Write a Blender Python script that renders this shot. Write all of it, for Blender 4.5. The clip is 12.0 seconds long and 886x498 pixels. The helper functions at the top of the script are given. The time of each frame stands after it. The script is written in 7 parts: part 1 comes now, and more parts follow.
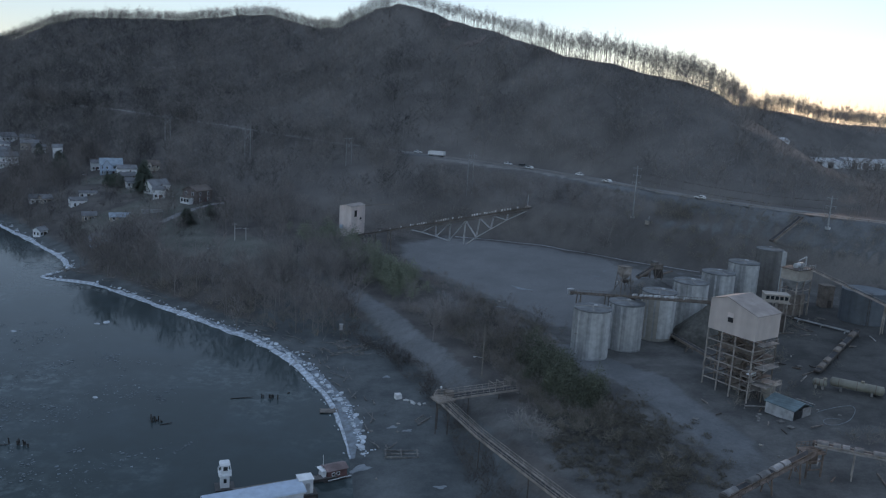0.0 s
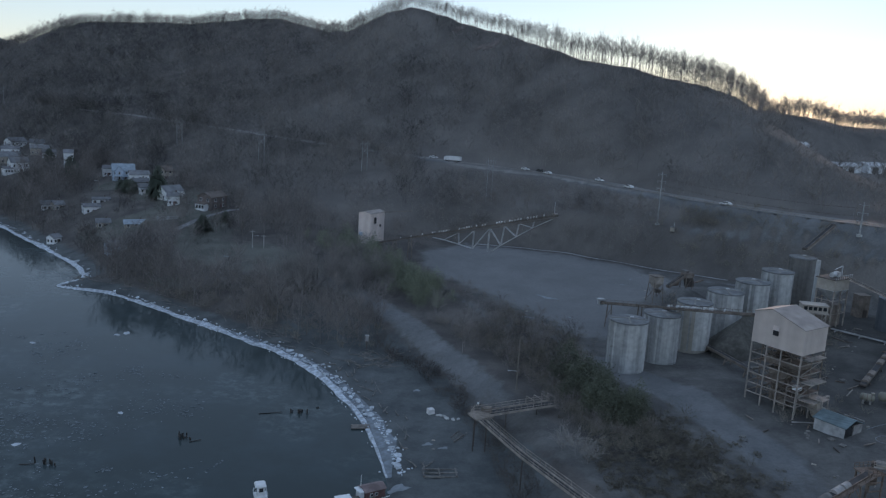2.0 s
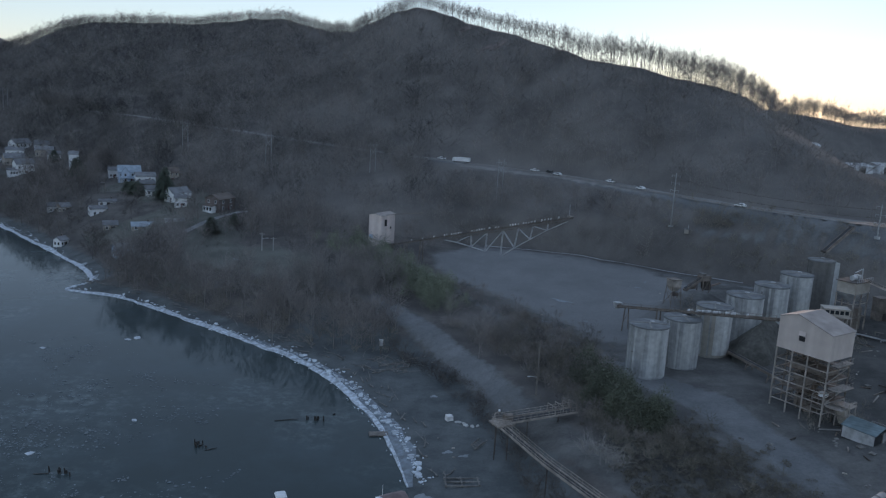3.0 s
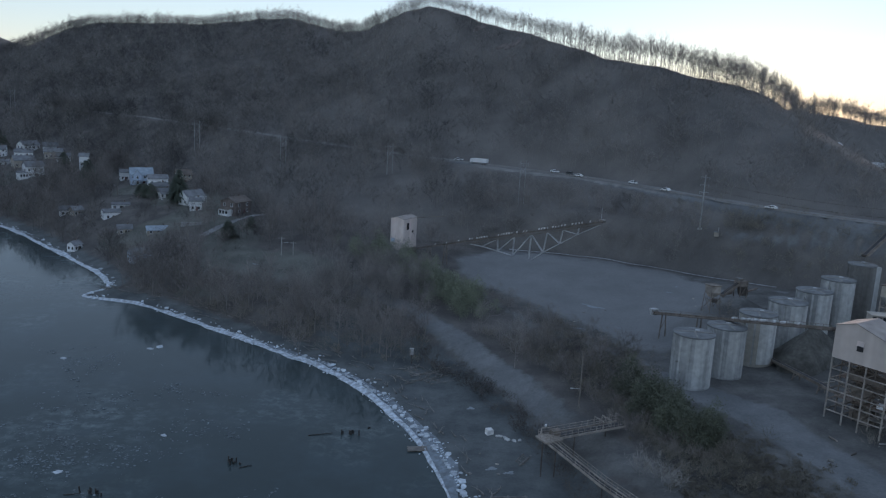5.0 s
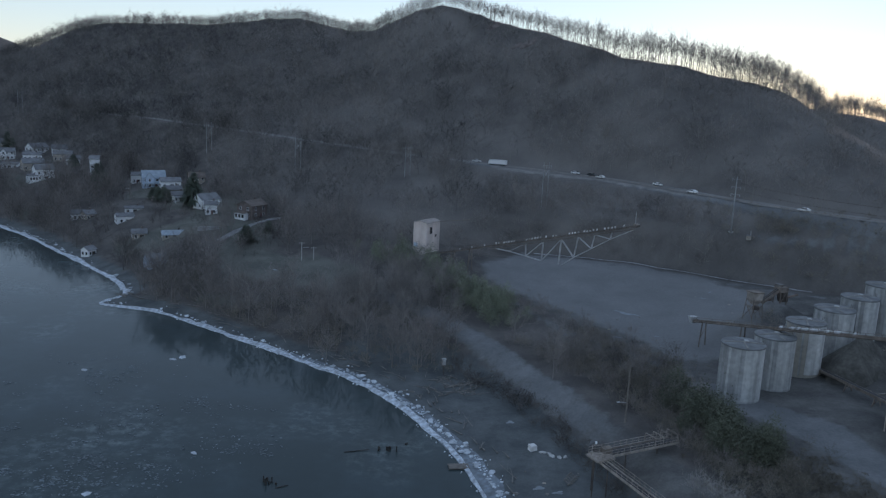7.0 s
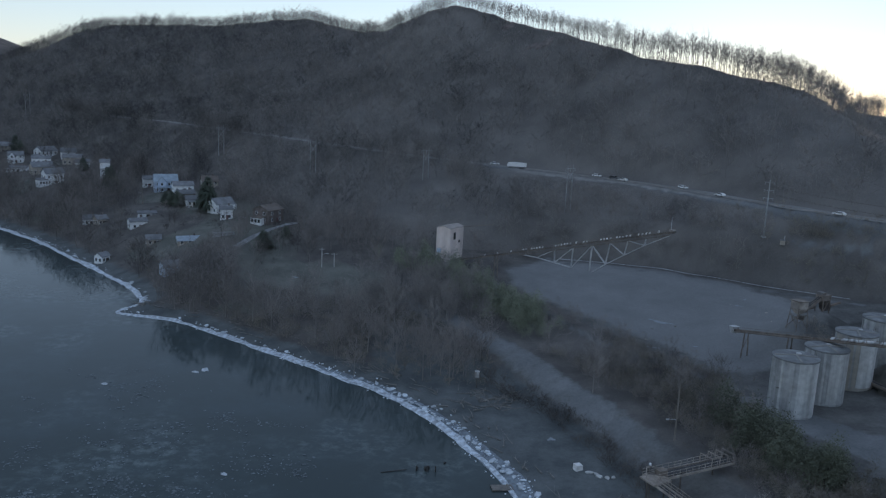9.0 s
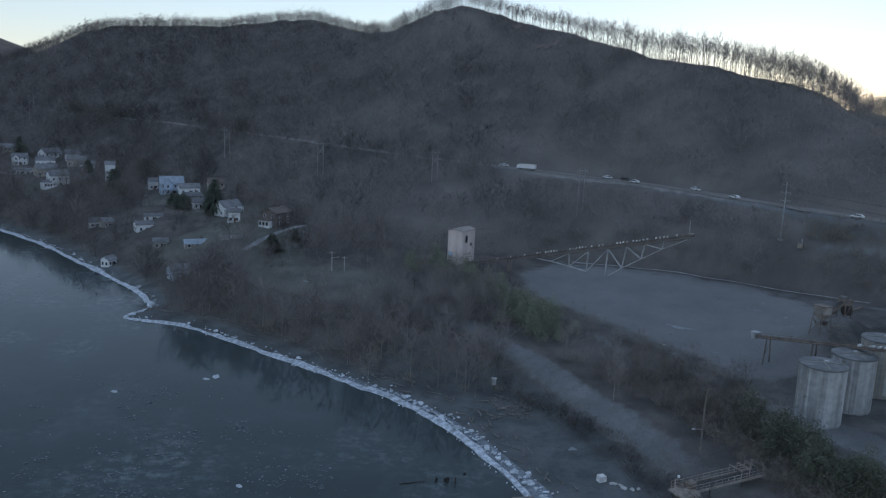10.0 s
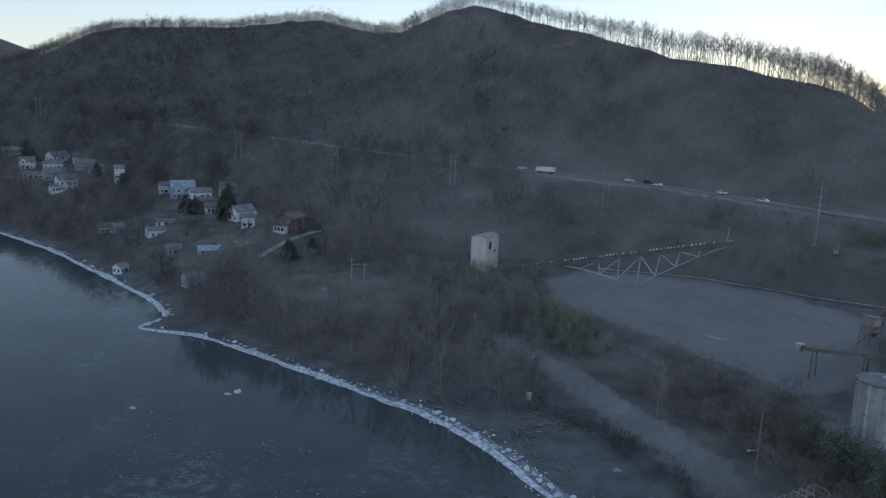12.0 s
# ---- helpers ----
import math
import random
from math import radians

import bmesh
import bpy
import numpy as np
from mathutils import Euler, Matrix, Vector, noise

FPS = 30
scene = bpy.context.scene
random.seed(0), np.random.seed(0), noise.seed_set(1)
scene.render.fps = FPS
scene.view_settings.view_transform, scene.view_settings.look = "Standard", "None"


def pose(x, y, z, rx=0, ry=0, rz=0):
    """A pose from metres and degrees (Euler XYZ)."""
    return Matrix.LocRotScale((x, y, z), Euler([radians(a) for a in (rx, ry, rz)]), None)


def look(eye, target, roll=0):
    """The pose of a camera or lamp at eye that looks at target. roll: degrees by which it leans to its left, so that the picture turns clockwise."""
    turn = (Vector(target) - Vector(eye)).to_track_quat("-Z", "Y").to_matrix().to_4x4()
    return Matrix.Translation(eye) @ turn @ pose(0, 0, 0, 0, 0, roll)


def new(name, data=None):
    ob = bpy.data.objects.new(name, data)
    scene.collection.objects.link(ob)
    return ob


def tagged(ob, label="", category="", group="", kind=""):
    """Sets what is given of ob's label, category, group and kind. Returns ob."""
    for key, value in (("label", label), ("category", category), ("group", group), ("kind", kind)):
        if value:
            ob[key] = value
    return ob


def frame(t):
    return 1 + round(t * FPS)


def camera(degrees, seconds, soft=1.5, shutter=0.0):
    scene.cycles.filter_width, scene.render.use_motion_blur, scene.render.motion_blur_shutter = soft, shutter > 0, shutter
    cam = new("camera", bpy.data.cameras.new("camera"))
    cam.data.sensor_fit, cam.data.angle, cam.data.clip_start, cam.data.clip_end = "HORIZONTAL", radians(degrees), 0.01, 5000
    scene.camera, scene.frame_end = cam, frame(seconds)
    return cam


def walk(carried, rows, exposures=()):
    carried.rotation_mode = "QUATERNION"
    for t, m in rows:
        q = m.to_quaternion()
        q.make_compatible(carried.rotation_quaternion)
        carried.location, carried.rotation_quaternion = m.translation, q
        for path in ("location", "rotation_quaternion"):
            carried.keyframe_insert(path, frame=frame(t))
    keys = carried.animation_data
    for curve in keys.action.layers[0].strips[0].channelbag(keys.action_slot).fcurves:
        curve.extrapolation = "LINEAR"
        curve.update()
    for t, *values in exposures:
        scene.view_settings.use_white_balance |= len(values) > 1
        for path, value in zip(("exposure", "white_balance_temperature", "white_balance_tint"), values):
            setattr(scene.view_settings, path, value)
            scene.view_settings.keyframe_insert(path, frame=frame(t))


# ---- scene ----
cam = camera(57.22, 12.0, soft=1.25)
PATH = [
    (0, (26.72, -21.57, 76.279), (27.404, 76.567, 57.08), 3.50),
    (0.5, (24.986, -20.32, 76.425), (25.573, 77.844, 57.36), 3.49),
    (1, (23.139, -18.975, 76.54), (23.647, 79.207, 57.567), 3.47),
    (1.5, (21.197, -17.544, 76.626), (21.642, 80.65, 57.711), 3.44),
    (2, (19.18, -16.035, 76.69), (19.573, 82.165, 57.804), 3.41),
    (2.5, (17.105, -14.455, 76.734), (17.455, 83.746, 57.857), 3.37),
    (3, (14.988, -12.812, 76.763), (15.299, 85.388, 57.878), 3.33),
    (3.5, (12.842, -11.112, 76.78), (13.117, 87.084, 57.875), 3.28),
    (4, (10.682, -9.362, 76.788), (10.92, 88.83, 57.857), 3.23),
    (4.5, (8.517, -7.565, 76.79), (8.717, 90.621, 57.83), 3.18),
    (5, (6.359, -5.726, 76.789), (6.517, 92.454, 57.8), 3.13),
    (5.5, (4.216, -3.851, 76.787), (4.327, 94.325, 57.772), 3.08),
    (6, (2.094, -1.941, 76.784), (2.153, 96.231, 57.749), 3.02),
    (6.5, (0.0, 0.0, 76.784), (0.0, 98.169, 57.734), 2.97),
    (7, (-2.062, 1.97, 76.787), (-2.128, 100.137, 57.731), 2.92),
    (7.5, (-4.09, 3.967, 76.794), (-4.228, 102.135, 57.739), 2.87),
    (8, (-6.083, 5.991, 76.805), (-6.298, 104.16, 57.76), 2.82),
    (8.5, (-8.039, 8.04, 76.82), (-8.338, 106.212, 57.792), 2.77),
    (9, (-9.962, 10.116, 76.84), (-10.347, 108.292, 57.835), 2.72),
    (9.5, (-11.853, 12.218, 76.864), (-12.328, 110.399, 57.886), 2.68),
    (10, (-13.718, 14.349, 76.892), (-14.283, 112.535, 57.941), 2.64),
    (10.5, (-15.563, 16.51, 76.921), (-16.215, 114.701, 57.998), 2.59),
    (11, (-17.394, 18.704, 76.95), (-18.13, 116.899, 58.05), 2.55),
    (11.5, (-19.221, 20.934, 76.979), (-20.032, 119.13, 58.092), 2.51),
    (12, (-21.053, 23.203, 77.004), (-21.93, 121.4, 58.117), 2.47),
]
walk(cam, [(t, look(eye, target, roll)) for t, eye, target, roll in PATH], [(0, 0.36, 6000, 19), (12, 0.36, 6000, 19)])

# ---- light ----
SUN_AZIMUTH, SUN_HEIGHT = 21.0, 11.5   # degrees to the right of straight ahead, and above the horizon
world = bpy.data.worlds.new("evening_sky")
scene.world = world
world.use_nodes = True
sky = world.node_tree.nodes.new("ShaderNodeTexSky")
sky.sky_type, sky.sun_disc = "NISHITA", False
sky.sun_elevation, sky.sun_rotation = radians(SUN_HEIGHT), radians(SUN_AZIMUTH)
sky.altitude, sky.air_density, sky.dust_density, sky.ozone_density = 200, 1.0, 0.05, 0.9
world.node_tree.nodes["Background"].inputs["Strength"].default_value = 0.15
# thin even haze over the clear sky
veil = world.node_tree.nodes.new("ShaderNodeMix")
veil.data_type = "RGBA"
veil.inputs["Factor"].default_value = 0.62
veil.inputs[7].default_value = (2.2, 2.86, 3.4, 1)
world.node_tree.links.new(sky.outputs["Color"], veil.inputs[6])
world.node_tree.links.new(veil.outputs[2], world.node_tree.nodes["Background"].inputs["Color"])
sun_data = bpy.data.lights.new("sun", "SUN")
sun_data.energy, sun_data.angle, sun_data.color = 0.7, radians(0.6), (1.0, 0.72, 0.48)
sun = new("sun", sun_data)
sun.matrix_world = look((0, 0, 300), (-300 * math.sin(radians(SUN_AZIMUTH)), -300 * math.cos(radians(SUN_AZIMUTH)), 300 - 300 * math.tan(radians(SUN_HEIGHT))))

# ---- materials ----
def material(name, colour, rough_=0.8, metal=0.0, grain=2.0, stain=0.15, var=0.25, bump=0.3, second=None, streaks=False, ribs=0.0, random_=0.0):
    """Colour with fine grain and large stains in metres; streaks run down; ribs is the pitch of upright corrugation."""
    m = bpy.data.materials.new(name)
    m.use_nodes = True
    nodes, links = m.node_tree.nodes, m.node_tree.links
    bsdf = nodes["Principled BSDF"]
    bsdf.inputs["Roughness"].default_value, bsdf.inputs["Metallic"].default_value = rough_, metal
    place = nodes.new("ShaderNodeNewGeometry")
    fine, large = nodes.new("ShaderNodeTexNoise"), nodes.new("ShaderNodeTexNoise")
    fine.inputs["Scale"].default_value, fine.inputs["Detail"].default_value = grain, 4
    large.inputs["Scale"].default_value, large.inputs["Detail"].default_value = stain, 5
    links.new(place.outputs["Position"], fine.inputs["Vector"])
    if streaks:
        squash = nodes.new("ShaderNodeMapping")
        squash.inputs["Scale"].default_value = (1, 1, 0.06)
        links.new(place.outputs["Position"], squash.inputs["Vector"])
        links.new(squash.outputs["Vector"], large.inputs["Vector"])
    else:
        links.new(place.outputs["Position"], large.inputs["Vector"])
    c = np.array(colour)
    dark, light = c * (1 - var), np.minimum(c * (1 + var), 0.95)
    if second is not None:
        light = np.array(second)
    ramp = nodes.new("ShaderNodeValToRGB")
    ramp.color_ramp.elements[0].position, ramp.color_ramp.elements[1].position = 0.35, 0.65
    ramp.color_ramp.elements[0].color, ramp.color_ramp.elements[1].color = (*dark, 1), (*light, 1)
    links.new(large.outputs["Fac"], ramp.inputs["Fac"])
    mix = nodes.new("ShaderNodeMix")
    mix.data_type, mix.blend_type = "RGBA", "OVERLAY"
    mix.inputs["Factor"].default_value = min(1.0, var * 1.6)
    links.new(ramp.outputs["Color"], mix.inputs[6])
    links.new(fine.outputs["Fac"], mix.inputs[7])
    out = mix.outputs[2]
    if random_:
        info, span, tint = nodes.new("ShaderNodeObjectInfo"), nodes.new("ShaderNodeMapRange"), nodes.new("ShaderNodeHueSaturation")
        span.inputs["To Min"].default_value, span.inputs["To Max"].default_value = 1 - random_, 1 + random_
        links.new(info.outputs["Random"], span.inputs["Value"])
        links.new(span.outputs["Result"], tint.inputs["Value"])
        links.new(out, tint.inputs["Color"])
        out = tint.outputs["Color"]
    links.new(out, bsdf.inputs["Base Color"])
    relief = nodes.new("ShaderNodeBump")
    relief.inputs["Strength"].default_value, relief.inputs["Distance"].default_value = bump, 0.05
    if ribs:
        wave = nodes.new("ShaderNodeTexWave")
        wave.wave_type, wave.bands_direction = "BANDS", "DIAGONAL"
        flat = nodes.new("ShaderNodeMapping")
        flat.inputs["Scale"].default_value = (1, 1, 0)
        wave.inputs["Scale"].default_value = 0.31 / ribs
        links.new(place.outputs["Position"], flat.inputs["Vector"])
        links.new(flat.outputs["Vector"], wave.inputs["Vector"])
        links.new(wave.outputs["Fac"], relief.inputs["Height"])
    else:
        links.new(fine.outputs["Fac"], relief.inputs["Height"])
    links.new(relief.outputs["Normal"], bsdf.inputs["Normal"])
    return m


def twig_material(name, dark, light, height_scale=0.02):
    """Bark and twigs that differ a little from tree to tree, with plant's painted haze."""
    m = bpy.data.materials.new(name)
    m.use_nodes = True
    nodes, links = m.node_tree.nodes, m.node_tree.links
    bsdf = nodes["Principled BSDF"]
    bsdf.inputs["Roughness"].default_value = 0.9
    bsdf.inputs["Specular IOR Level"].default_value = 0.2
    place = nodes.new("ShaderNodeNewGeometry")
    large = nodes.new("ShaderNodeTexNoise")
    large.inputs["Scale"].default_value, large.inputs["Detail"].default_value = height_scale, 6
    large.inputs["Roughness"].default_value = 0.6
    links.new(place.outputs["Position"], large.inputs["Vector"])
    # tone holds each plant's own shade of bark and the painted haze ramp
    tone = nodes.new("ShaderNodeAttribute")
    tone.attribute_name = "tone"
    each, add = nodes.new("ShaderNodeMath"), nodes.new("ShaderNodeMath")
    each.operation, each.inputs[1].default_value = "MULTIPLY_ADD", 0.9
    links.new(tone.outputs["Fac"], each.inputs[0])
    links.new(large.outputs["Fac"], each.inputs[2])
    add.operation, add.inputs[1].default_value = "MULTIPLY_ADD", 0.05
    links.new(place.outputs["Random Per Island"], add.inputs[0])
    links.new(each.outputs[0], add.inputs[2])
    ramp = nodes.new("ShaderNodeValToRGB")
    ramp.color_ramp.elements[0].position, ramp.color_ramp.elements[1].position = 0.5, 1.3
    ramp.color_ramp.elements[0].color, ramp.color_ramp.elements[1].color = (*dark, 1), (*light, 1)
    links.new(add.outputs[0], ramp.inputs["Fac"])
    links.new(ramp.outputs["Color"], bsdf.inputs["Base Color"])
    return m


def ground_material():
    m = bpy.data.materials.new("ground_soil")
    m.use_nodes = True
    nodes, links = m.node_tree.nodes, m.node_tree.links
    bsdf = nodes["Principled BSDF"]
    bsdf.inputs["Roughness"].default_value = 0.95
    bsdf.inputs["Specular IOR Level"].default_value = 0.15
    place = nodes.new("ShaderNodeNewGeometry")

    def noise_tex(scale, detail=6, rough_=0.6):
        n = nodes.new("ShaderNodeTexNoise")
        n.inputs["Scale"].default_value, n.inputs["Detail"].default_value, n.inputs["Roughness"].default_value = scale, detail, rough_
        links.new(place.outputs["Position"], n.inputs["Vector"])
        return n

    def two(a, b, source, low=0.38, high=0.64):
        r = nodes.new("ShaderNodeValToRGB")
        r.color_ramp.elements[0].position, r.color_ramp.elements[1].position = low, high
        r.color_ramp.elements[0].color, r.color_ramp.elements[1].color = (*a, 1), (*b, 1)
        links.new(source, r.inputs["Fac"])
        return r.outputs["Color"]

    def over(a, b, name):
        mask = nodes.new("ShaderNodeAttribute")
        mask.attribute_name = name
        n = noise_tex(0.25, 4)
        edge = nodes.new("ShaderNodeMath")
        edge.operation, edge.use_clamp = "MULTIPLY_ADD", True
        edge.inputs[1].default_value = 1.0
        shift = nodes.new("ShaderNodeMapRange")
        shift.inputs["From Min"].default_value, shift.inputs["From Max"].default_value = 0.3, 0.7
        shift.inputs["To Min"].default_value, shift.inputs["To Max"].default_value = -0.2, 0.2
        links.new(n.outputs["Fac"], shift.inputs["Value"])
        links.new(mask.outputs["Fac"], edge.inputs[0])
        links.new(shift.outputs["Result"], edge.inputs[2])
        sharp = nodes.new("ShaderNodeMapRange")
        sharp.inputs["From Min"].default_value, sharp.inputs["From Max"].default_value = 0.3, 0.7
        links.new(edge.outputs[0], sharp.inputs["Value"])
        mix = nodes.new("ShaderNodeMix")
        mix.data_type = "RGBA"
        links.new(sharp.outputs["Result"], mix.inputs["Factor"])
        links.new(a, mix.inputs[6])
        links.new(b, mix.inputs[7])
        return mix.outputs[2]

    litter = two((0.125, 0.118, 0.112), (0.2, 0.187, 0.175), noise_tex(0.03).outputs["Fac"])
    soil_and_dim = two((0.09, 0.085, 0.081), (0.153, 0.141, 0.132), noise_tex(0.09).outputs["Fac"])
    gravel = two((0.09, 0.089, 0.087), (0.165, 0.162, 0.156), noise_tex(0.11, 7, 0.7).outputs["Fac"])
    mud = two((0.088, 0.097, 0.1), (0.148, 0.158, 0.16), noise_tex(0.12).outputs["Fac"])
    grass = two((0.11, 0.113, 0.1), (0.17, 0.17, 0.152), noise_tex(0.1).outputs["Fac"])
    col = over(over(litter, soil_and_dim, "soil_and_dim"), grass, "grass")
    col = over(col, mud, "beach")
    col = over(col, gravel, "gravel")
    # stockyard stone, its colour lifted to paint in the haze over it
    col = over(col, two((0.168, 0.17, 0.171), (0.238, 0.239, 0.24), noise_tex(0.04, 8, 0.66).outputs["Fac"], 0.3, 0.7), "stone")
    dust = two((0.148, 0.153, 0.157), (0.208, 0.213, 0.217), noise_tex(0.1).outputs["Fac"])
    col = over(col, dust, "dust")
    col = over(col, two((0.2, 0.19, 0.18), (0.29, 0.277, 0.264), noise_tex(0.2).outputs["Fac"]), "verge")
    col = over(col, two((0.062, 0.062, 0.06), (0.115, 0.112, 0.106), noise_tex(0.09, 7, 0.7).outputs["Fac"]), "fines")
    speck = noise_tex(1.6, 8, 0.75)
    mix = nodes.new("ShaderNodeMix")
    mix.data_type, mix.blend_type = "RGBA", "OVERLAY"
    mix.inputs["Factor"].default_value = 0.36
    links.new(col, mix.inputs[6])
    links.new(speck.outputs["Fac"], mix.inputs[7])
    links.new(mix.outputs[2], bsdf.inputs["Base Color"])
    relief = nodes.new("ShaderNodeBump")
    relief.inputs["Strength"].default_value, relief.inputs["Distance"].default_value = 0.5, 0.4
    links.new(speck.outputs["Fac"], relief.inputs["Height"])
    links.new(relief.outputs["Normal"], bsdf.inputs["Normal"])
    return m


def water_material():
    m = bpy.data.materials.new("river_water")
    m.use_nodes = True
    nodes, links = m.node_tree.nodes, m.node_tree.links
    bsdf = nodes["Principled BSDF"]
    place = nodes.new("ShaderNodeNewGeometry")
    film = nodes.new("ShaderNodeTexNoise")
    film.inputs["Scale"].default_value, film.inputs["Detail"].default_value, film.inputs["Roughness"].default_value = 0.045, 10, 0.74
    links.new(place.outputs["Position"], film.inputs["Vector"])
    ramp = nodes.new("ShaderNodeValToRGB")
    ramp.color_ramp.elements[0].position, ramp.color_ramp.elements[1].position = 0.45, 0.75
    ramp.color_ramp.elements[0].color, ramp.color_ramp.elements[1].color = (0.046, 0.06, 0.061, 1), (0.06, 0.08, 0.088, 1)
    links.new(film.outputs["Fac"], ramp.inputs["Fac"])
    def band(scale, detail, low, high, rough_):
        n, span = nodes.new("ShaderNodeTexNoise"), nodes.new("ShaderNodeMapRange")
        n.inputs["Scale"].default_value, n.inputs["Detail"].default_value, n.inputs["Roughness"].default_value = scale, detail, rough_
        span.inputs["From Min"].default_value, span.inputs["From Max"].default_value = low, high
        links.new(place.outputs["Position"], n.inputs["Vector"])
        links.new(n.outputs["Fac"], span.inputs["Value"])
        return span.outputs["Result"]

    slush, slushy = nodes.new("ShaderNodeMath"), nodes.new("ShaderNodeMix")
    slush.operation, slush.use_clamp = "MULTIPLY", True
    links.new(band(0.022, 3, 0.5, 0.66, 0.55), slush.inputs[0])
    links.new(band(0.34, 8, 0.47, 0.68, 0.72), slush.inputs[1])
    slushy.data_type = "RGBA"
    slushy.inputs[7].default_value = (0.165, 0.198, 0.198, 1)
    links.new(slush.outputs[0], slushy.inputs["Factor"])
    links.new(ramp.outputs["Color"], slushy.inputs[6])
    links.new(slushy.outputs[2], bsdf.inputs["Base Color"])
    gloss = nodes.new("ShaderNodeMapRange")
    gloss.inputs["From Min"].default_value, gloss.inputs["From Max"].default_value = 0.5, 0.75
    gloss.inputs["To Min"].default_value, gloss.inputs["To Max"].default_value = 0.03, 0.25
    links.new(film.outputs["Fac"], gloss.inputs["Value"])
    links.new(gloss.outputs["Result"], bsdf.inputs["Roughness"])
    bsdf.inputs["IOR"].default_value = 1.33
    bsdf.inputs["Specular IOR Level"].default_value = 0.125
    ripple = nodes.new("ShaderNodeTexNoise")
    ripple.inputs["Scale"].default_value, ripple.inputs["Detail"].default_value = 0.6, 3
    links.new(place.outputs["Position"], ripple.inputs["Vector"])
    relief = nodes.new("ShaderNodeBump")
    relief.inputs["Strength"].default_value, relief.inputs["Distance"].default_value = 0.03, 0.04
    links.new(ripple.outputs["Fac"], relief.inputs["Height"])
    links.new(relief.outputs["Normal"], bsdf.inputs["Normal"])
    return m


GROUND, WATER = ground_material(), water_material()
TWIGS = twig_material("bare_twigs", (0.06, 0.06, 0.062), (0.27, 0.252, 0.236), 0.03)
TALL_TWIGS = twig_material("bare_trees_bark", (0.075, 0.069, 0.067), (0.265, 0.24, 0.224), 0.03)
DARK_TWIGS = twig_material("dark_bramble", (0.06, 0.057, 0.055), (0.15, 0.135, 0.124), 0.05)
GREY_BARK = twig_material("pale_grey_bark", (0.11, 0.102, 0.097), (0.285, 0.263, 0.248), 0.05)
PALE_TWIGS = twig_material("pale_bare_twigs", (0.17, 0.16, 0.148), (0.33, 0.312, 0.29), 0.1)
SCRUB = twig_material("olive_brown_scrub", (0.125, 0.115, 0.094), (0.265, 0.24, 0.2), 0.05)
NEEDLES = twig_material("evergreen_needles", (0.112, 0.126, 0.096), (0.255, 0.274, 0.2), 0.05)
DARK_NEEDLES = twig_material("dark_evergreen_needles", (0.06, 0.068, 0.05), (0.14, 0.15, 0.11), 0.05)
DARK_SCRUB = twig_material("dark_olive_scrub", (0.07, 0.066, 0.055), (0.165, 0.15, 0.125), 0.05)
CONIFER = twig_material("dark_conifer_needles", (0.045, 0.058, 0.048), (0.1, 0.118, 0.09), 0.05)
ICE = material("shore_ice", (0.45, 0.49, 0.54), 0.5, grain=3.0, stain=0.9, var=0.4, bump=0.8)
SLAB_ICE = material("broken_slab_ice", (0.5, 0.54, 0.585), 0.5, grain=2.0, stain=0.6, var=0.2, bump=0.5, random_=0.3)
WET_ICE = material("wet_blue_grey_ice", (0.13, 0.155, 0.18), 0.3, grain=1.5, stain=0.5, var=0.35, bump=0.4)
THIN_ICE = material("thin_grey_ice", (0.11, 0.135, 0.15), 0.5, grain=0.9, stain=0.1, var=0.25, bump=0.2)
FLOE = material("river_floe_ice", (0.33, 0.37, 0.4), 0.5, grain=1.5, stain=0.3, var=0.25)
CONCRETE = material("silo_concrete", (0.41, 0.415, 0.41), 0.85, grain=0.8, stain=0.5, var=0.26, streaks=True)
# roof concrete dimmed in colour so its sky light doesn't outshine the walls
CONCRETE_TOP = material("dimmed_silo_roof", (0.17, 0.175, 0.178), 0.9, grain=0.7, stain=0.4, var=0.25)
BEIGE = material("beige_steel_cladding", (0.54, 0.465, 0.42), 0.65, grain=0.5, stain=0.35, var=0.1, bump=0.6, streaks=True, ribs=0.4)
POLE_STEEL = material("dull_grey_pole_steel", (0.34, 0.35, 0.35), 0.6, 0.2, grain=1.2, stain=0.5, var=0.2)
# wall beige dimmed: the roof's stronger sky light is countered in its colour
BEIGE_ROOF = material("dimmed_beige_roof", (0.33, 0.288, 0.262), 0.75, grain=0.5, stain=0.35, var=0.15, bump=0.5)
PINK = material("faded_pink_cladding", (0.66, 0.565, 0.525), 0.7, grain=0.6, stain=0.4, var=0.12, bump=0.5, streaks=True, ribs=0.4)
STEEL = material("weathered_tan_steel", (0.32, 0.287, 0.257), 0.7, 0.1, grain=1.5, stain=0.4, var=0.25)
GREY_STEEL = material("galvanised_grey_steel", (0.48, 0.485, 0.49), 0.55, 0.3, grain=1.2, stain=0.5, var=0.2)
DARK_STEEL = material("dark_rusty_steel", (0.1, 0.085, 0.075), 0.75, 0.2, grain=1.5, stain=0.5, var=0.35)
RUST = material("rusty_brown_steel", (0.17, 0.13, 0.105), 0.8, 0.1, grain=1.5, stain=0.5, var=0.35)
STOCKPILE = material("dark_stand_in_heap", (0.082, 0.079, 0.07), 0.95, grain=1.2, stain=0.3, var=0.3)
TRESTLE = material("weathered_grey_brown_steel", (0.31, 0.27, 0.235), 0.8, 0.05, grain=1.5, stain=0.4, var=0.3)
BROWN_STEEL = material("brown_weathered_and_shaded_steel", (0.19, 0.16, 0.135), 0.8, 0.05, grain=1.5, stain=0.4, var=0.3)
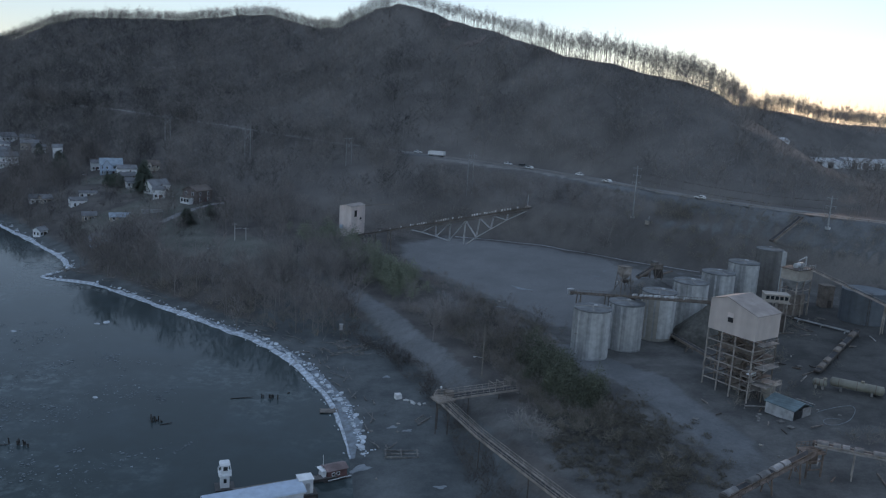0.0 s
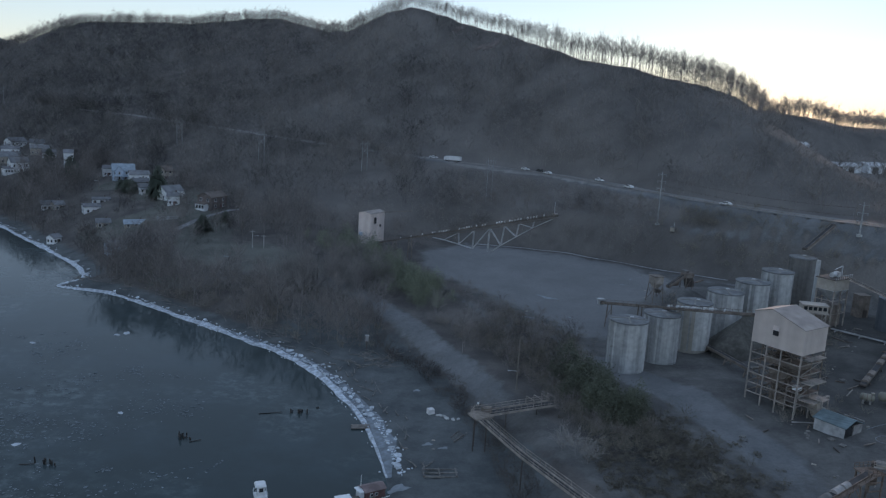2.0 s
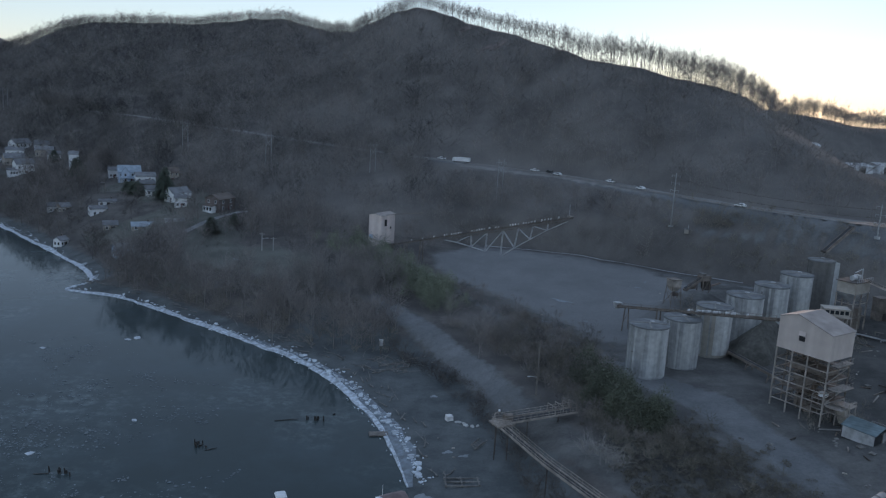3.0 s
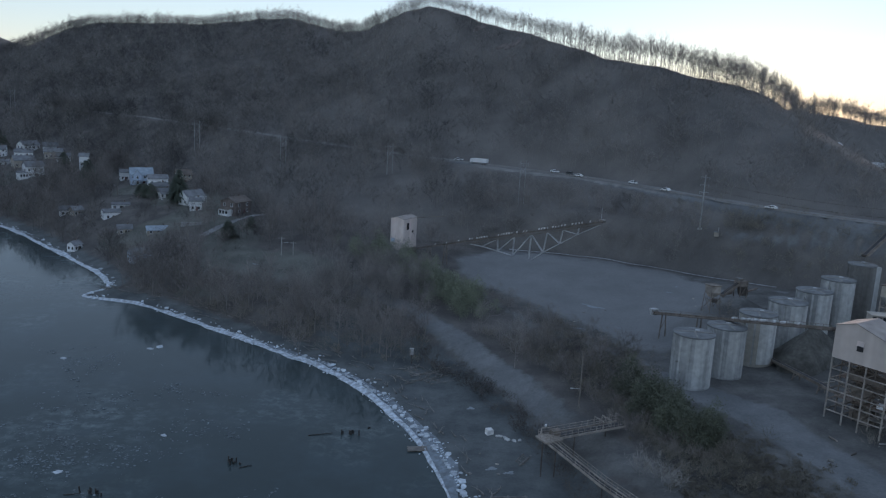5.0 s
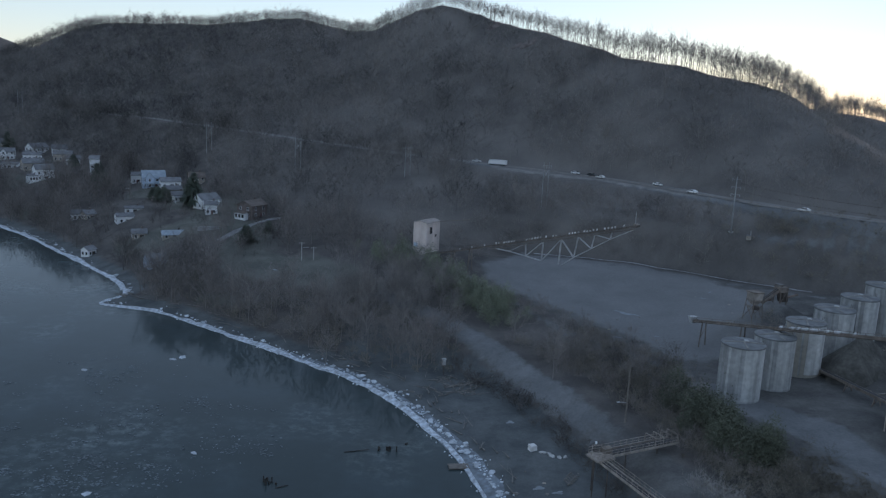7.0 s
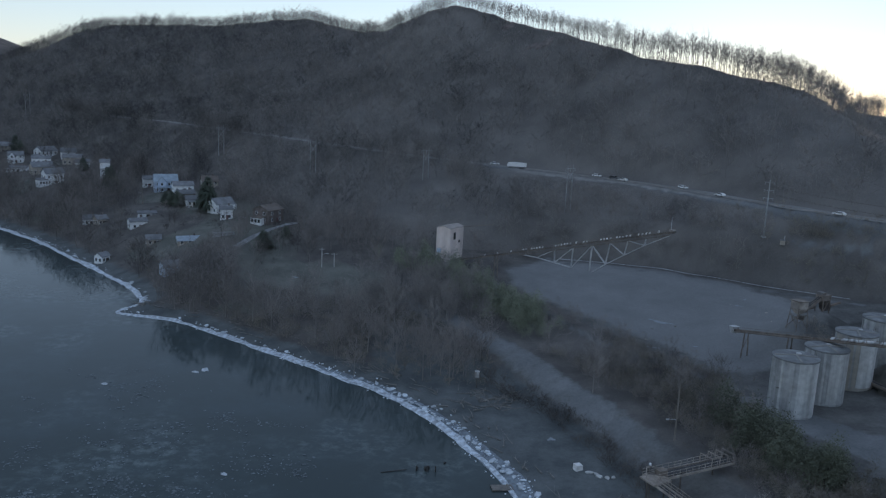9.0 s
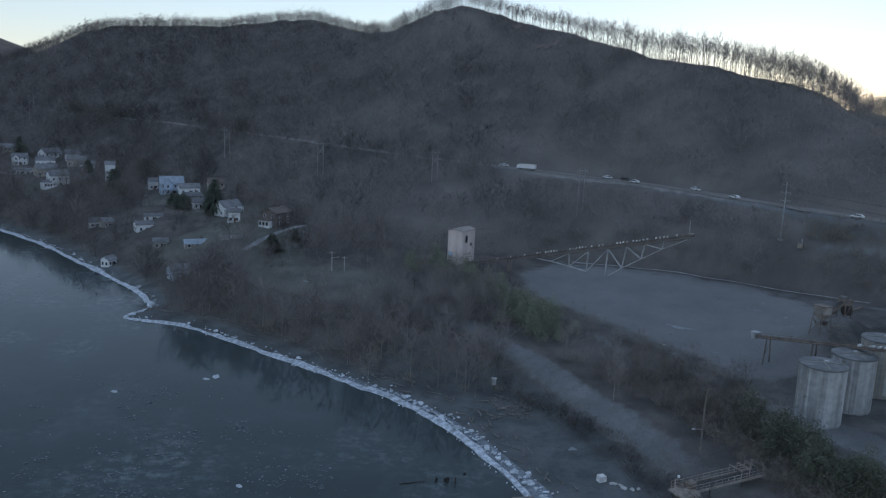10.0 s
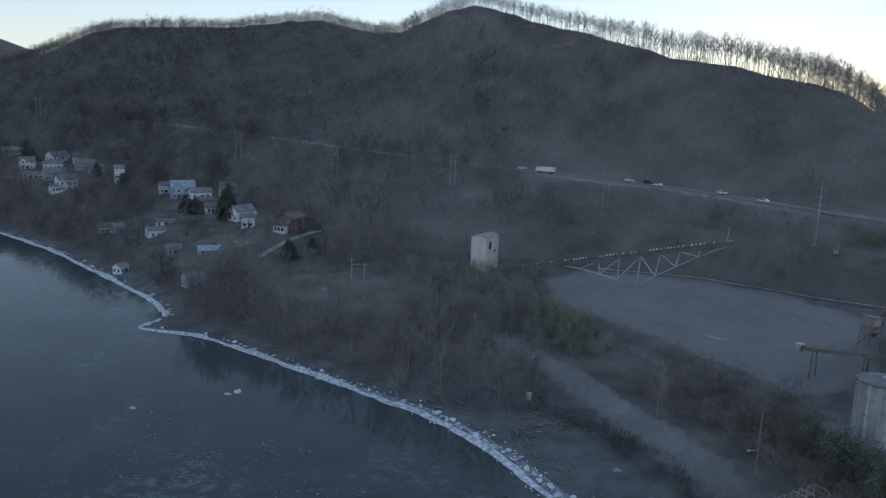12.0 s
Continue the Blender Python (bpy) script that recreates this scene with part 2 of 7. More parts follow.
SLAB_COVER = material("pale_dull_cover_sheet", (0.68, 0.67, 0.66), 0.7, grain=1.0, stain=0.6, var=0.15, random_=0.4)
BELT = material("black_conveyor_belt", (0.04, 0.04, 0.042), 0.8, grain=2, stain=0.5, var=0.3)
WHITE = material("white_house_paint", (0.74, 0.75, 0.76), 0.7, grain=1.0, stain=0.6, var=0.08, random_=0.12)
PALE_BLUE = material("pale_blue_siding", (0.45, 0.53, 0.64), 0.7, grain=1.0, stain=0.6, var=0.1)
TAN = material("tan_siding", (0.4, 0.36, 0.31), 0.75, grain=1.0, stain=0.6, var=0.12)
BRICK = material("brown_brick_wall", (0.16, 0.134, 0.125), 0.85, grain=1.5, stain=0.5, var=0.2)
ROOF = material("grey_shingle_roof", (0.17, 0.175, 0.185), 0.85, grain=1.2, stain=0.4, var=0.2, random_=0.25)
ROOF_BROWN = material("brown_shingle_roof", (0.15, 0.125, 0.11), 0.85, grain=1.2, stain=0.4, var=0.2)
SHED_ROOF = material("dull_teal_sheet_roof", (0.125, 0.168, 0.182), 0.6, 0.1, grain=0.6, stain=0.3, var=0.2, bump=0.5, ribs=0.5)
BLUE_ROOF = material("blue_grey_metal_roof", (0.3, 0.36, 0.42), 0.5, 0.2, grain=0.6, stain=0.3, var=0.12, bump=0.5, ribs=0.5)
RED = material("dark_red_boards", (0.13, 0.07, 0.066), 0.75, grain=1.2, stain=0.6, var=0.2)
RED_ROOF = material("weathered_red_brown_roof", (0.2, 0.15, 0.145), 0.8, grain=1.2, stain=0.5, var=0.25)
GLASS = material("dark_window_glass", (0.03, 0.035, 0.04), 0.08, grain=1, stain=0.5, var=0.1, bump=0.0)
# near-black panels stand in for the shade inside doorways and windows
DARK = material("dark_opening_panel", (0.025, 0.025, 0.027), 0.9, grain=1, stain=0.5, var=0.2)
ASPHALT = material("worn_highway_concrete", (0.205, 0.2, 0.192), 0.85, grain=0.8, stain=0.05, var=0.15)
PALE_DRIVE = material("pale_gravel_drive", (0.27, 0.275, 0.28), 0.95, grain=0.8, stain=0.15, var=0.25)
SANDSTONE = material("pinkish_sandstone", (0.175, 0.148, 0.139), 0.95, grain=0.5, stain=0.15, var=0.3, bump=0.8)
BARRIER = material("pale_concrete_barrier", (0.4, 0.41, 0.42), 0.85, grain=0.8, stain=0.3, var=0.2)
POLE_WOOD = material("weathered_pole_wood", (0.2, 0.18, 0.16), 0.9, grain=1.5, stain=0.5, var=0.2)
PALE_WOOD = material("bleached_pole_wood", (0.42, 0.41, 0.395), 0.9, grain=1.5, stain=0.5, var=0.15)
DRIFT = material("grey_driftwood", (0.18, 0.172, 0.16), 0.9, grain=1.5, stain=0.6, var=0.3)
WET_WOOD = material("wet_black_timber", (0.05, 0.047, 0.045), 0.6, grain=1.5, stain=0.6, var=0.3)
SNOW = material("old_snow", (0.24, 0.265, 0.285), 0.8, grain=1.2, stain=0.3, var=0.12)
CAR_WHITE = material("white_car_paint", (0.8, 0.8, 0.8), 0.3, grain=1, stain=0.5, var=0.04, bump=0.0)
CAR_DARK = material("dark_car_paint", (0.06, 0.065, 0.07), 0.3, grain=1, stain=0.5, var=0.1, bump=0.0)
RUBBER = material("black_rubber", (0.025, 0.025, 0.025), 0.9, grain=2, stain=0.5, var=0.2)
HOOD_STEEL = material("dull_ribbed_hood_steel", (0.3, 0.285, 0.275), 0.7, 0.2, grain=1.2, stain=0.5, var=0.25, random_=0.5)
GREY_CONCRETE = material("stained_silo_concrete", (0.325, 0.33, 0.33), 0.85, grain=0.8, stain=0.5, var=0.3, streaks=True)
BROWN_CONCRETE = material("brown_stained_concrete", (0.29, 0.275, 0.245), 0.85, grain=0.8, stain=0.35, var=0.2, streaks=True)
PILASTER = material("streaked_pale_concrete", (0.37, 0.375, 0.37), 0.85, grain=0.8, stain=0.6, var=0.3, streaks=True)
DARK_CONCRETE = material("dark_streaked_concrete", (0.18, 0.174, 0.164), 0.9, grain=0.8, stain=0.35, var=0.25, streaks=True)
OLD_CONCRETE = material("dark_weathered_concrete", (0.23, 0.22, 0.205), 0.9, grain=0.8, stain=0.35, var=0.2, streaks=True)
TANK_BLUE = material("dull_blue_grey_tank_paint", (0.12, 0.135, 0.15), 0.6, 0.1, grain=0.8, stain=0.3, var=0.2, streaks=True)
YELLOWED = material("yellowed_tank_paint", (0.22, 0.212, 0.172), 0.6, grain=0.8, stain=0.4, var=0.18, streaks=True)
# ---- the lie of the land ----
SHORE = [(40, -600), (30, 0), (22, 80), (15, 115), (11, 137), (6, 156), (-1.6, 174.5), (-12, 192.4), (-26, 209),
         (-44, 223.5), (-66.7, 241), (-94, 261), (-109, 266), (-117.5, 269), (-115.2, 279), (-116, 286), (-127.5, 303),
         (-159, 336), (-199, 377), (-243, 413.5), (-330, 480), (-450, 560), (-700, 700), (-2600, 1500)]
FOOT_X, FOOT_Y = [-700, -300, -200, -120, -60, 20, 50, 71, 90, 108, 124, 150, 170, 190, 260, 400], [760, 560, 490, 412, 345, 326, 319, 309, 295, 284, 275, 255, 240, 228, 192, 130]
BANK_X, BANK_Z = [-300, -120, -60, 20, 60, 110, 400], [25, 26, 24, 27, 31, 31, 30]
ROAD_X, ROAD_Y = [-700, -205, -108, -27, 22, 58, 87, 101, 130, 153, 176, 300, 500], [900, 570, 490, 436, 420, 402, 372, 345, 298, 280, 262, 200, 130]
ROAD_Z = [50, 48, 46, 43, 41, 40, 40, 40, 40, 40, 40, 40, 40]
CREST_X = [-900, -700, -520, -450, -409, -363, -303, -244, -199, -147, -121, -93, -71, -52, -31, -13, 4, 36, 58, 77, 101, 117, 139, 161, 190, 241, 276, 316, 420, 900]
CREST_Y = [980, 960, 920, 900, 880, 860, 840, 820, 800, 787, 765, 734, 700, 660, 625, 600, 590, 557, 530, 500, 470, 450, 437, 433, 445, 505, 530, 545, 560, 640]
CREST_Z = [40, 55, 84, 103, 119, 128, 130, 129, 134, 137, 131, 124, 124, 128, 134, 137, 133, 122, 116, 107, 99.5, 96, 91.5, 87, 82.5, 76.5, 70.5, 68.5, 64, 60]


def curve(points, step=2.0):
    """A smooth line through the points, sampled every few metres."""
    p = np.array(points, float)
    p = np.vstack([2 * p[0] - p[1], p, 2 * p[-1] - p[-2]])
    out = []
    for a, b, c, d in zip(p, p[1:], p[2:], p[3:]):
        n = int(min(60, max(2, np.hypot(*(c - b)[:2]) / step)))
        t = np.linspace(0, 1, n, endpoint=False)[:, None]
        out.append(0.5 * (2 * b + (c - a) * t + (2 * a - 5 * b + 4 * c - d) * t**2 + (3 * b - a - 3 * c + d) * t**3))
    return np.vstack(out + [p[-2:-1]])


def lattice(ix, iy, seed):
    h = np.sin(ix * 127.1 + iy * 311.7 + seed * 74.7) * 43758.5453
    return h - np.floor(h)


def rough(x, y, size, seed=0):
    """Smooth value noise, -1 to 1."""
    x, y = np.asarray(x, float) / size, np.asarray(y, float) / size
    ix, iy = np.floor(x), np.floor(y)
    fx, fy = x - ix, y - iy
    fx, fy = fx * fx * (3 - 2 * fx), fy * fy * (3 - 2 * fy)
    a, b = lattice(ix, iy, seed), lattice(ix + 1, iy, seed)
    c, d = lattice(ix, iy + 1, seed), lattice(ix + 1, iy + 1, seed)
    return 2 * (a + (b - a) * fx + (c - a) * fy + (a - b - c + d) * fx * fy) - 1


def soft_interp(x, xs, ys, width=14.0):
    return (np.interp(x - width, xs, ys) + 2 * np.interp(x, xs, ys) + np.interp(x + width, xs, ys)) / 4


SHORE_LINE = curve(SHORE)


def shore_distance(x, y):
    """Metres inland from the water's edge; negative on the river."""
    x, y = np.asarray(x, float).ravel(), np.asarray(y, float).ravel()
    a, b = SHORE_LINE[:-1], SHORE_LINE[1:]
    ab = b - a
    if len(x) < 60:
        q = np.stack([x, y], -1)[:, None] - a[None]
        t = np.clip((q * ab).sum(-1) / (ab * ab).sum(-1), 0, 1)
        best = (((q - t[..., None] * ab) ** 2).sum(-1)).min(1)
        cross = (a[None, :, 1] > y[:, None]) != (b[None, :, 1] > y[:, None])
        left = x[:, None] < a[None, :, 0] + (y[:, None] - a[None, :, 1]) / np.where(ab[:, 1] == 0, 1e-9, ab[:, 1]) * ab[None, :, 0]
        water = (cross & left).sum(1) % 2 == 1
        return np.sqrt(best) * np.where(water, -1, 1)
    inside = np.zeros(len(x), bool)
    best = np.full(len(x), 1e9)
    for (ax, ay), (ux, uy) in zip(a, ab):
        t = np.clip(((x - ax) * ux + (y - ay) * uy) / (ux * ux + uy * uy), 0, 1)
        best = np.minimum(best, (x - ax - t * ux) ** 2 + (y - ay - t * uy) ** 2)
        cross = (ay > y) != (ay + uy > y)
        inside ^= cross & (x < ax + (y - ay) / (uy if uy else 1e-9) * ux)
    inside ^= y < -1e8
    water = inside & (y > -600) | ((y <= -600) & (x < 40))
    return np.sqrt(best) * np.where(water, -1, 1)


def height(x, y):
    """Height of the ground above the river."""
    shape = np.shape(x)
    x, y = np.asarray(x, float).ravel(), np.asarray(y, float).ravel()
    d = shore_distance(x, y)
    right = np.interp(d, [-40, -6, 0, 4, 25, 33, 38, 50, 62, 82, 110, 140, 400], [-4, -1.5, 0.1, 0.9, 2.4, 7.2, 8, 8.6, 10.8, 11, 14, 16, 16.5])
    left = np.interp(d, [-40, -6, 0, 6, 20, 50, 75, 100, 150, 400], [-4, -1.5, 0.1, 1.3, 5, 10.8, 15.5, 17.5, 20, 24])
    village = np.interp(d, [-40, -6, 0, 6, 20, 40, 60, 75, 100, 150, 400], [-4, -1.5, 0.1, 1.6, 6.5, 14.5, 18, 20, 21.5, 23, 24])
    left = left + (village - left) * np.clip((-x - 62) / 40, 0, 1)
    low = right + (left - right) * np.clip((-x - 2) / 45, 0, 1)
    # the wooded mound on which the head house stands
    low = low + 4.5 * np.exp(-(((x + 4) / 22) ** 2 + ((y - 302) / 22) ** 2)) * (d > 20)
    # made ground under the screen house
    low = low + 1.7 * np.exp(-(((x - 88) / 8) ** 2 + ((y - 164) / 9) ** 2))
    # the stockpile under the feed hopper
    low = low + 7.5 * np.exp(-(((x - 94) / 11) ** 2 + ((y - 231) / 9) ** 2))
    low = low + 8.0 * np.exp(-(((x - 84) / 7.5) ** 2 + ((y - 220) / 6.5) ** 2))
    foot, bank = soft_interp(x, FOOT_X, FOOT_Y), np.interp(x, BANK_X, BANK_Z)
    road, road_z = soft_interp(x, ROAD_X, ROAD_Y), np.interp(x, ROAD_X, ROAD_Z)
    crest, crest_z = soft_interp(x, CREST_X, CREST_Y, 5), np.interp(x, CREST_X, CREST_Z)
    steep = np.interp(x, [20, 60], [15, 9])
    bench = foot + steep
    half = np.interp(x, [110, 160], [12, 9])          # half the width of the level strip under the highway
    wide = np.maximum(road - half - bench, 4)
    z = low.copy()
    s = np.clip((y - foot) / steep, 0, 1)
    z = z + (bank - z) * s * s * (3 - 2 * s)
    s = np.clip((y - bench) / wide, 0, 1)
    z = z + (road_z - z) * s**1.2 * (y > bench)
    s = np.clip((y - road - 12) / np.maximum(crest - road - 12, 30), 0, 1)
    spur = rough(x, y, 95, 3) * 7 + rough(x, y, 40, 5) * 2.5
    hill = road_z + (crest_z - road_z) * (0.75 * s + 0.25 * s * s) + spur * np.sin(np.pi * np.clip(s, 0, 1)) ** 0.8
    behind = np.clip(y - crest, 0, None)
    hill = np.where(behind > 0, crest_z - 0.0012 * behind**2 * (behind < 120) - np.where(behind >= 120, 17.3 + 0.12 * (behind - 120), 0), hill)
    hill = np.maximum(hill, 14)
    z = np.where(y > road + 12, hill, z)
    # knobs of rock along the ridge
    z = z + (rough(x, y, 12, 13) * 0.9 + rough(x, y, 30, 14) * 0.6) * np.exp(-(((y - crest) / 16) ** 2)) * (y > road + 12)
    # the terrace with the works beyond the hill's end
    w = np.exp(-((x - 285) / 80) ** 4) * np.exp(-((y - 400) / 80) ** 4)
    z = z + (np.interp(y, [270, 425, 470, 520], [41, 46, 47, 60]) - z) * np.clip(w * 1.3, 0, 1) * (y > road + 12)
    z = z + 200 * np.exp(-(((x + 1300) / 500) ** 2 + ((y - 1750) / 300) ** 2))
    z = z + (rough(x, y, 17, 7) * 0.5 + rough(x, y, 6, 9) * 0.16) * np.clip((d - 3) / 30, 0, 1) * np.clip((np.abs(y - road) - 8) / 5, 0, 1)
    return np.where(d < 0, np.minimum(z, low), z).reshape(shape)

# ---- building blocks ----
class Shape:
    """Gathers solid pieces of one mesh."""

    def __init__(self):
        self.v, self.f = [], []

    def add(self, verts, faces):
        n = len(self.v)
        self.v += [tuple(map(float, p)) for p in verts]
        self.f += [tuple(n + i for i in face) for face in faces]
        return self

    def hexa(self, low, high):
        """A solid between two quads of four points each."""
        return self.add(list(low) + list(high), [(3, 2, 1, 0), (4, 5, 6, 7), (0, 1, 5, 4), (1, 2, 6, 5), (2, 3, 7, 6), (3, 0, 4, 7)])

    def box(self, x, y, z, sx, sy, sz, rz=0.0):
        """A block by its middle and size."""
        c, s = math.cos(radians(rz)), math.sin(radians(rz))
        ring = [(x + a * c - b * s, y + a * s + b * c) for a, b in ((-sx / 2, -sy / 2), (sx / 2, -sy / 2), (sx / 2, sy / 2), (-sx / 2, sy / 2))]
        return self.hexa([(*p, z - sz / 2) for p in ring], [(*p, z + sz / 2) for p in ring])

    def beam(self, p, q, w, h=None):
        """A straight bar from p to q, w wide and h high."""
        p, q = Vector(p), Vector(q)
        way = (q - p).normalized()
        side = way.cross(Vector((0, 0, 1)))
        side = (side if side.length > 1e-3 else Vector((1, 0, 0))).normalized() * (w / 2)
        up = side.cross(way).normalized() * ((h or w) / 2)
        low = [p - side - up, p + side - up, p + side + up, p - side + up]
        return self.hexa(low, [v + (q - p) for v in low])

    def tube(self, p, q, r, r2=None, n=10):
        p, q = Vector(p), Vector(q)
        r2 = r if r2 is None else r2
        way = (q - p).normalized()
        a = way.orthogonal().normalized()
        b = way.cross(a)
        ring = [a * math.cos(2 * math.pi * k / n) + b * math.sin(2 * math.pi * k / n) for k in range(n)]
        faces = [(k, (k + 1) % n, n + (k + 1) % n, n + k) for k in range(n)]
        faces += [tuple(range(n))[::-1], tuple(range(n, 2 * n))]
        return self.add([p + v * r for v in ring] + [q + v * r2 for v in ring], faces)

    def prism(self, outline, push):
        """An outline in space pushed along a way."""
        n, push = len(outline), Vector(push)
        a = [Vector(p) for p in outline]
        faces = [(k, (k + 1) % n, n + (k + 1) % n, n + k) for k in range(n)] + [tuple(range(n))[::-1], tuple(range(n, 2 * n))]
        return self.add(a + [p + push for p in a], faces)

    def mesh(self, name, mat, smooth=False):
        me = bpy.data.meshes.new(name)
        me.from_pydata(self.v, [], self.f)
        bm = bmesh.new()
        bm.from_mesh(me)
        bmesh.ops.recalc_face_normals(bm, faces=bm.faces)
        bm.to_mesh(me)
        bm.free()
        me.materials.append(mat)
        if smooth:
            me.shade_smooth()
        return me


def part(name, shape, mat, parent=None, label="", smooth=False):
    ob = new(name, shape if isinstance(shape, bpy.types.Mesh) else shape.mesh(name, mat, smooth))
    if parent is not None:
        ob.parent = parent
    return tagged(ob, label)


def thing(name, place, turn, label, category, group="", kind=""):
    ob = new(name)
    ob.empty_display_size = 0.5
    ob.matrix_world = pose(*place, 0, 0, turn)
    return tagged(ob, label, category, group, kind)


def ground_at(x, y):
    return float(height(np.array([float(x)]), np.array([float(y)]))[0])


def big_mesh(name, verts, faces, mat):
    """A mesh of triangles or quads from arrays."""
    verts, faces = np.asarray(verts, np.float32), np.asarray(faces, np.int32)
    me = bpy.data.meshes.new(name)
    me.vertices.add(len(verts))
    me.vertices.foreach_set("co", verts.ravel())
    n, k = faces.shape
    me.loops.add(n * k)
    me.loops.foreach_set("vertex_index", faces.ravel())
    me.polygons.add(n)
    me.polygons.foreach_set("loop_start", np.arange(n, dtype=np.int32) * k)
    me.update(calc_edges=True)
    me.materials.append(mat)
    return me


def ribbon(line, width, lift, name, mat, label, category, kind="structure", base=None):
    """A strip laid along a line over the ground."""
    p = curve(line, 3.0)
    way = np.gradient(p[:, :2], axis=0)
    way /= np.linalg.norm(way, axis=1)[:, None]
    side = np.stack([-way[:, 1], way[:, 0]], 1)
    across = np.linspace(-0.5, 0.5, 5) * width
    q = p[:, None, :2] + side[:, None] * across[None, :, None] * (1 + 0.16 * rough(p[:, 0], p[:, 1], 9, 2))[:, None, None]
    z = height(q[..., 0], q[..., 1]) if base is None else np.broadcast_to(np.interp(p[:, 0], *base)[:, None], q.shape[:2]).copy()
    top = np.concatenate([q, (z + lift)[..., None]], 2)
    n, m = top.shape[:2]
    idx = np.arange(n * m).reshape(n, m)
    faces = np.stack([idx[:-1, :-1], idx[1:, :-1], idx[1:, 1:], idx[:-1, 1:]], -1).reshape(-1, 4)
    me = big_mesh(name, top.reshape(-1, 3), faces[:, ::-1], mat)
    me.shade_smooth()
    ob = new(name, me)
    tagged(ob, label, category, kind=kind)
    return ob

# ---- ground, river, roads ----
def steps(*spans):
    out = [np.arange(a, b, s) for a, b, s in spans]
    return np.concatenate(out + [[spans[-1][1]]])


def inside_of(x, y, poly):
    """Soft mask of a polygon, 1 inside and 0 more than a few metres outside."""
    hit, best = np.zeros(len(x), bool), np.full(len(x), 1e9)
    for (ax, ay), (bx, by) in zip(poly, poly[1:] + poly[:1]):
        hit ^= ((ay > y) != (by > y)) & (x < ax + (y - ay) / ((by - ay) or 1e-9) * (bx - ax))
        t = np.clip(((x - ax) * (bx - ax) + (y - ay) * (by - ay)) / ((bx - ax) ** 2 + (by - ay) ** 2), 0, 1)
        best = np.minimum(best, np.hypot(x - ax - t * (bx - ax), y - ay - t * (by - ay)))
    return np.clip(0.5 + np.where(hit, best, -best) / 8, 0, 1)


YARD = [(30, 322), (11, 298), (12, 284), (19, 270), (32, 246), (43, 228), (59, 202), (62, 168), (74, 128), (78, 60), (400, 60), (400, 136), (260, 198), (190, 232), (124, 269), (90, 290), (71, 304), (50, 314)]
STOCKYARD = [(30, 320), (13, 297), (14, 284), (24, 267), (48, 232), (62, 206), (84, 214), (104, 262), (90, 288), (71, 302), (50, 312)]
FINES = [(84, 196), (98, 186), (108, 162), (112, 140), (150, 128), (185, 180), (170, 226), (120, 248), (100, 240)]
NEAR_FINES = [(50, 150), (54, 128), (60, 112), (72, 100), (76, 118), (68, 138), (60, 152)]
LAWN = [(-86, 297), (-70, 308), (-50, 304), (-30, 288), (-20, 266), (-42, 271), (-63, 280), (-78, 282)]


TRACKS = [([(-22, 264), (-4, 246), (8.5, 225), (18, 206), (25, 191), (31.5, 175), (41, 152), (50, 134), (57, 116), (64, 92)], 4.2),
          ([(62, 184), (70, 173), (77, 162), (81, 150), (85, 137), (87, 126), (87, 112), (86, 85)], 5.6), ([(6, 284), (11.5, 275.5), (20, 260), (27.5, 243), (34, 229), (42, 219), (52, 206), (60, 194)], 1.5), ([(30, 317), (50, 309), (71, 299), (90, 285), (124, 264)], 1.3),
          (list(zip(range(112, 236, 9), soft_interp(np.arange(112, 236, 9.0), FOOT_X, FOOT_Y) + 9.8)), 1.5),
          (list(zip(range(12, 200, 9), soft_interp(np.arange(12, 200, 9.0), ROAD_X, ROAD_Y) - 6)), 6.5)]


def track_mask(x, y):
    out = np.zeros(len(x))
    for points, half in TRACKS:
        p = curve(points, 2.0)
        near = np.full(len(x), 1e9)
        for px, py in p:
            near = np.minimum(near, (x - px) ** 2 + (y - py) ** 2)
        out = np.maximum(out, np.clip(0.5 + (half - np.sqrt(near)) / 2.5, 0, 1))
    return out


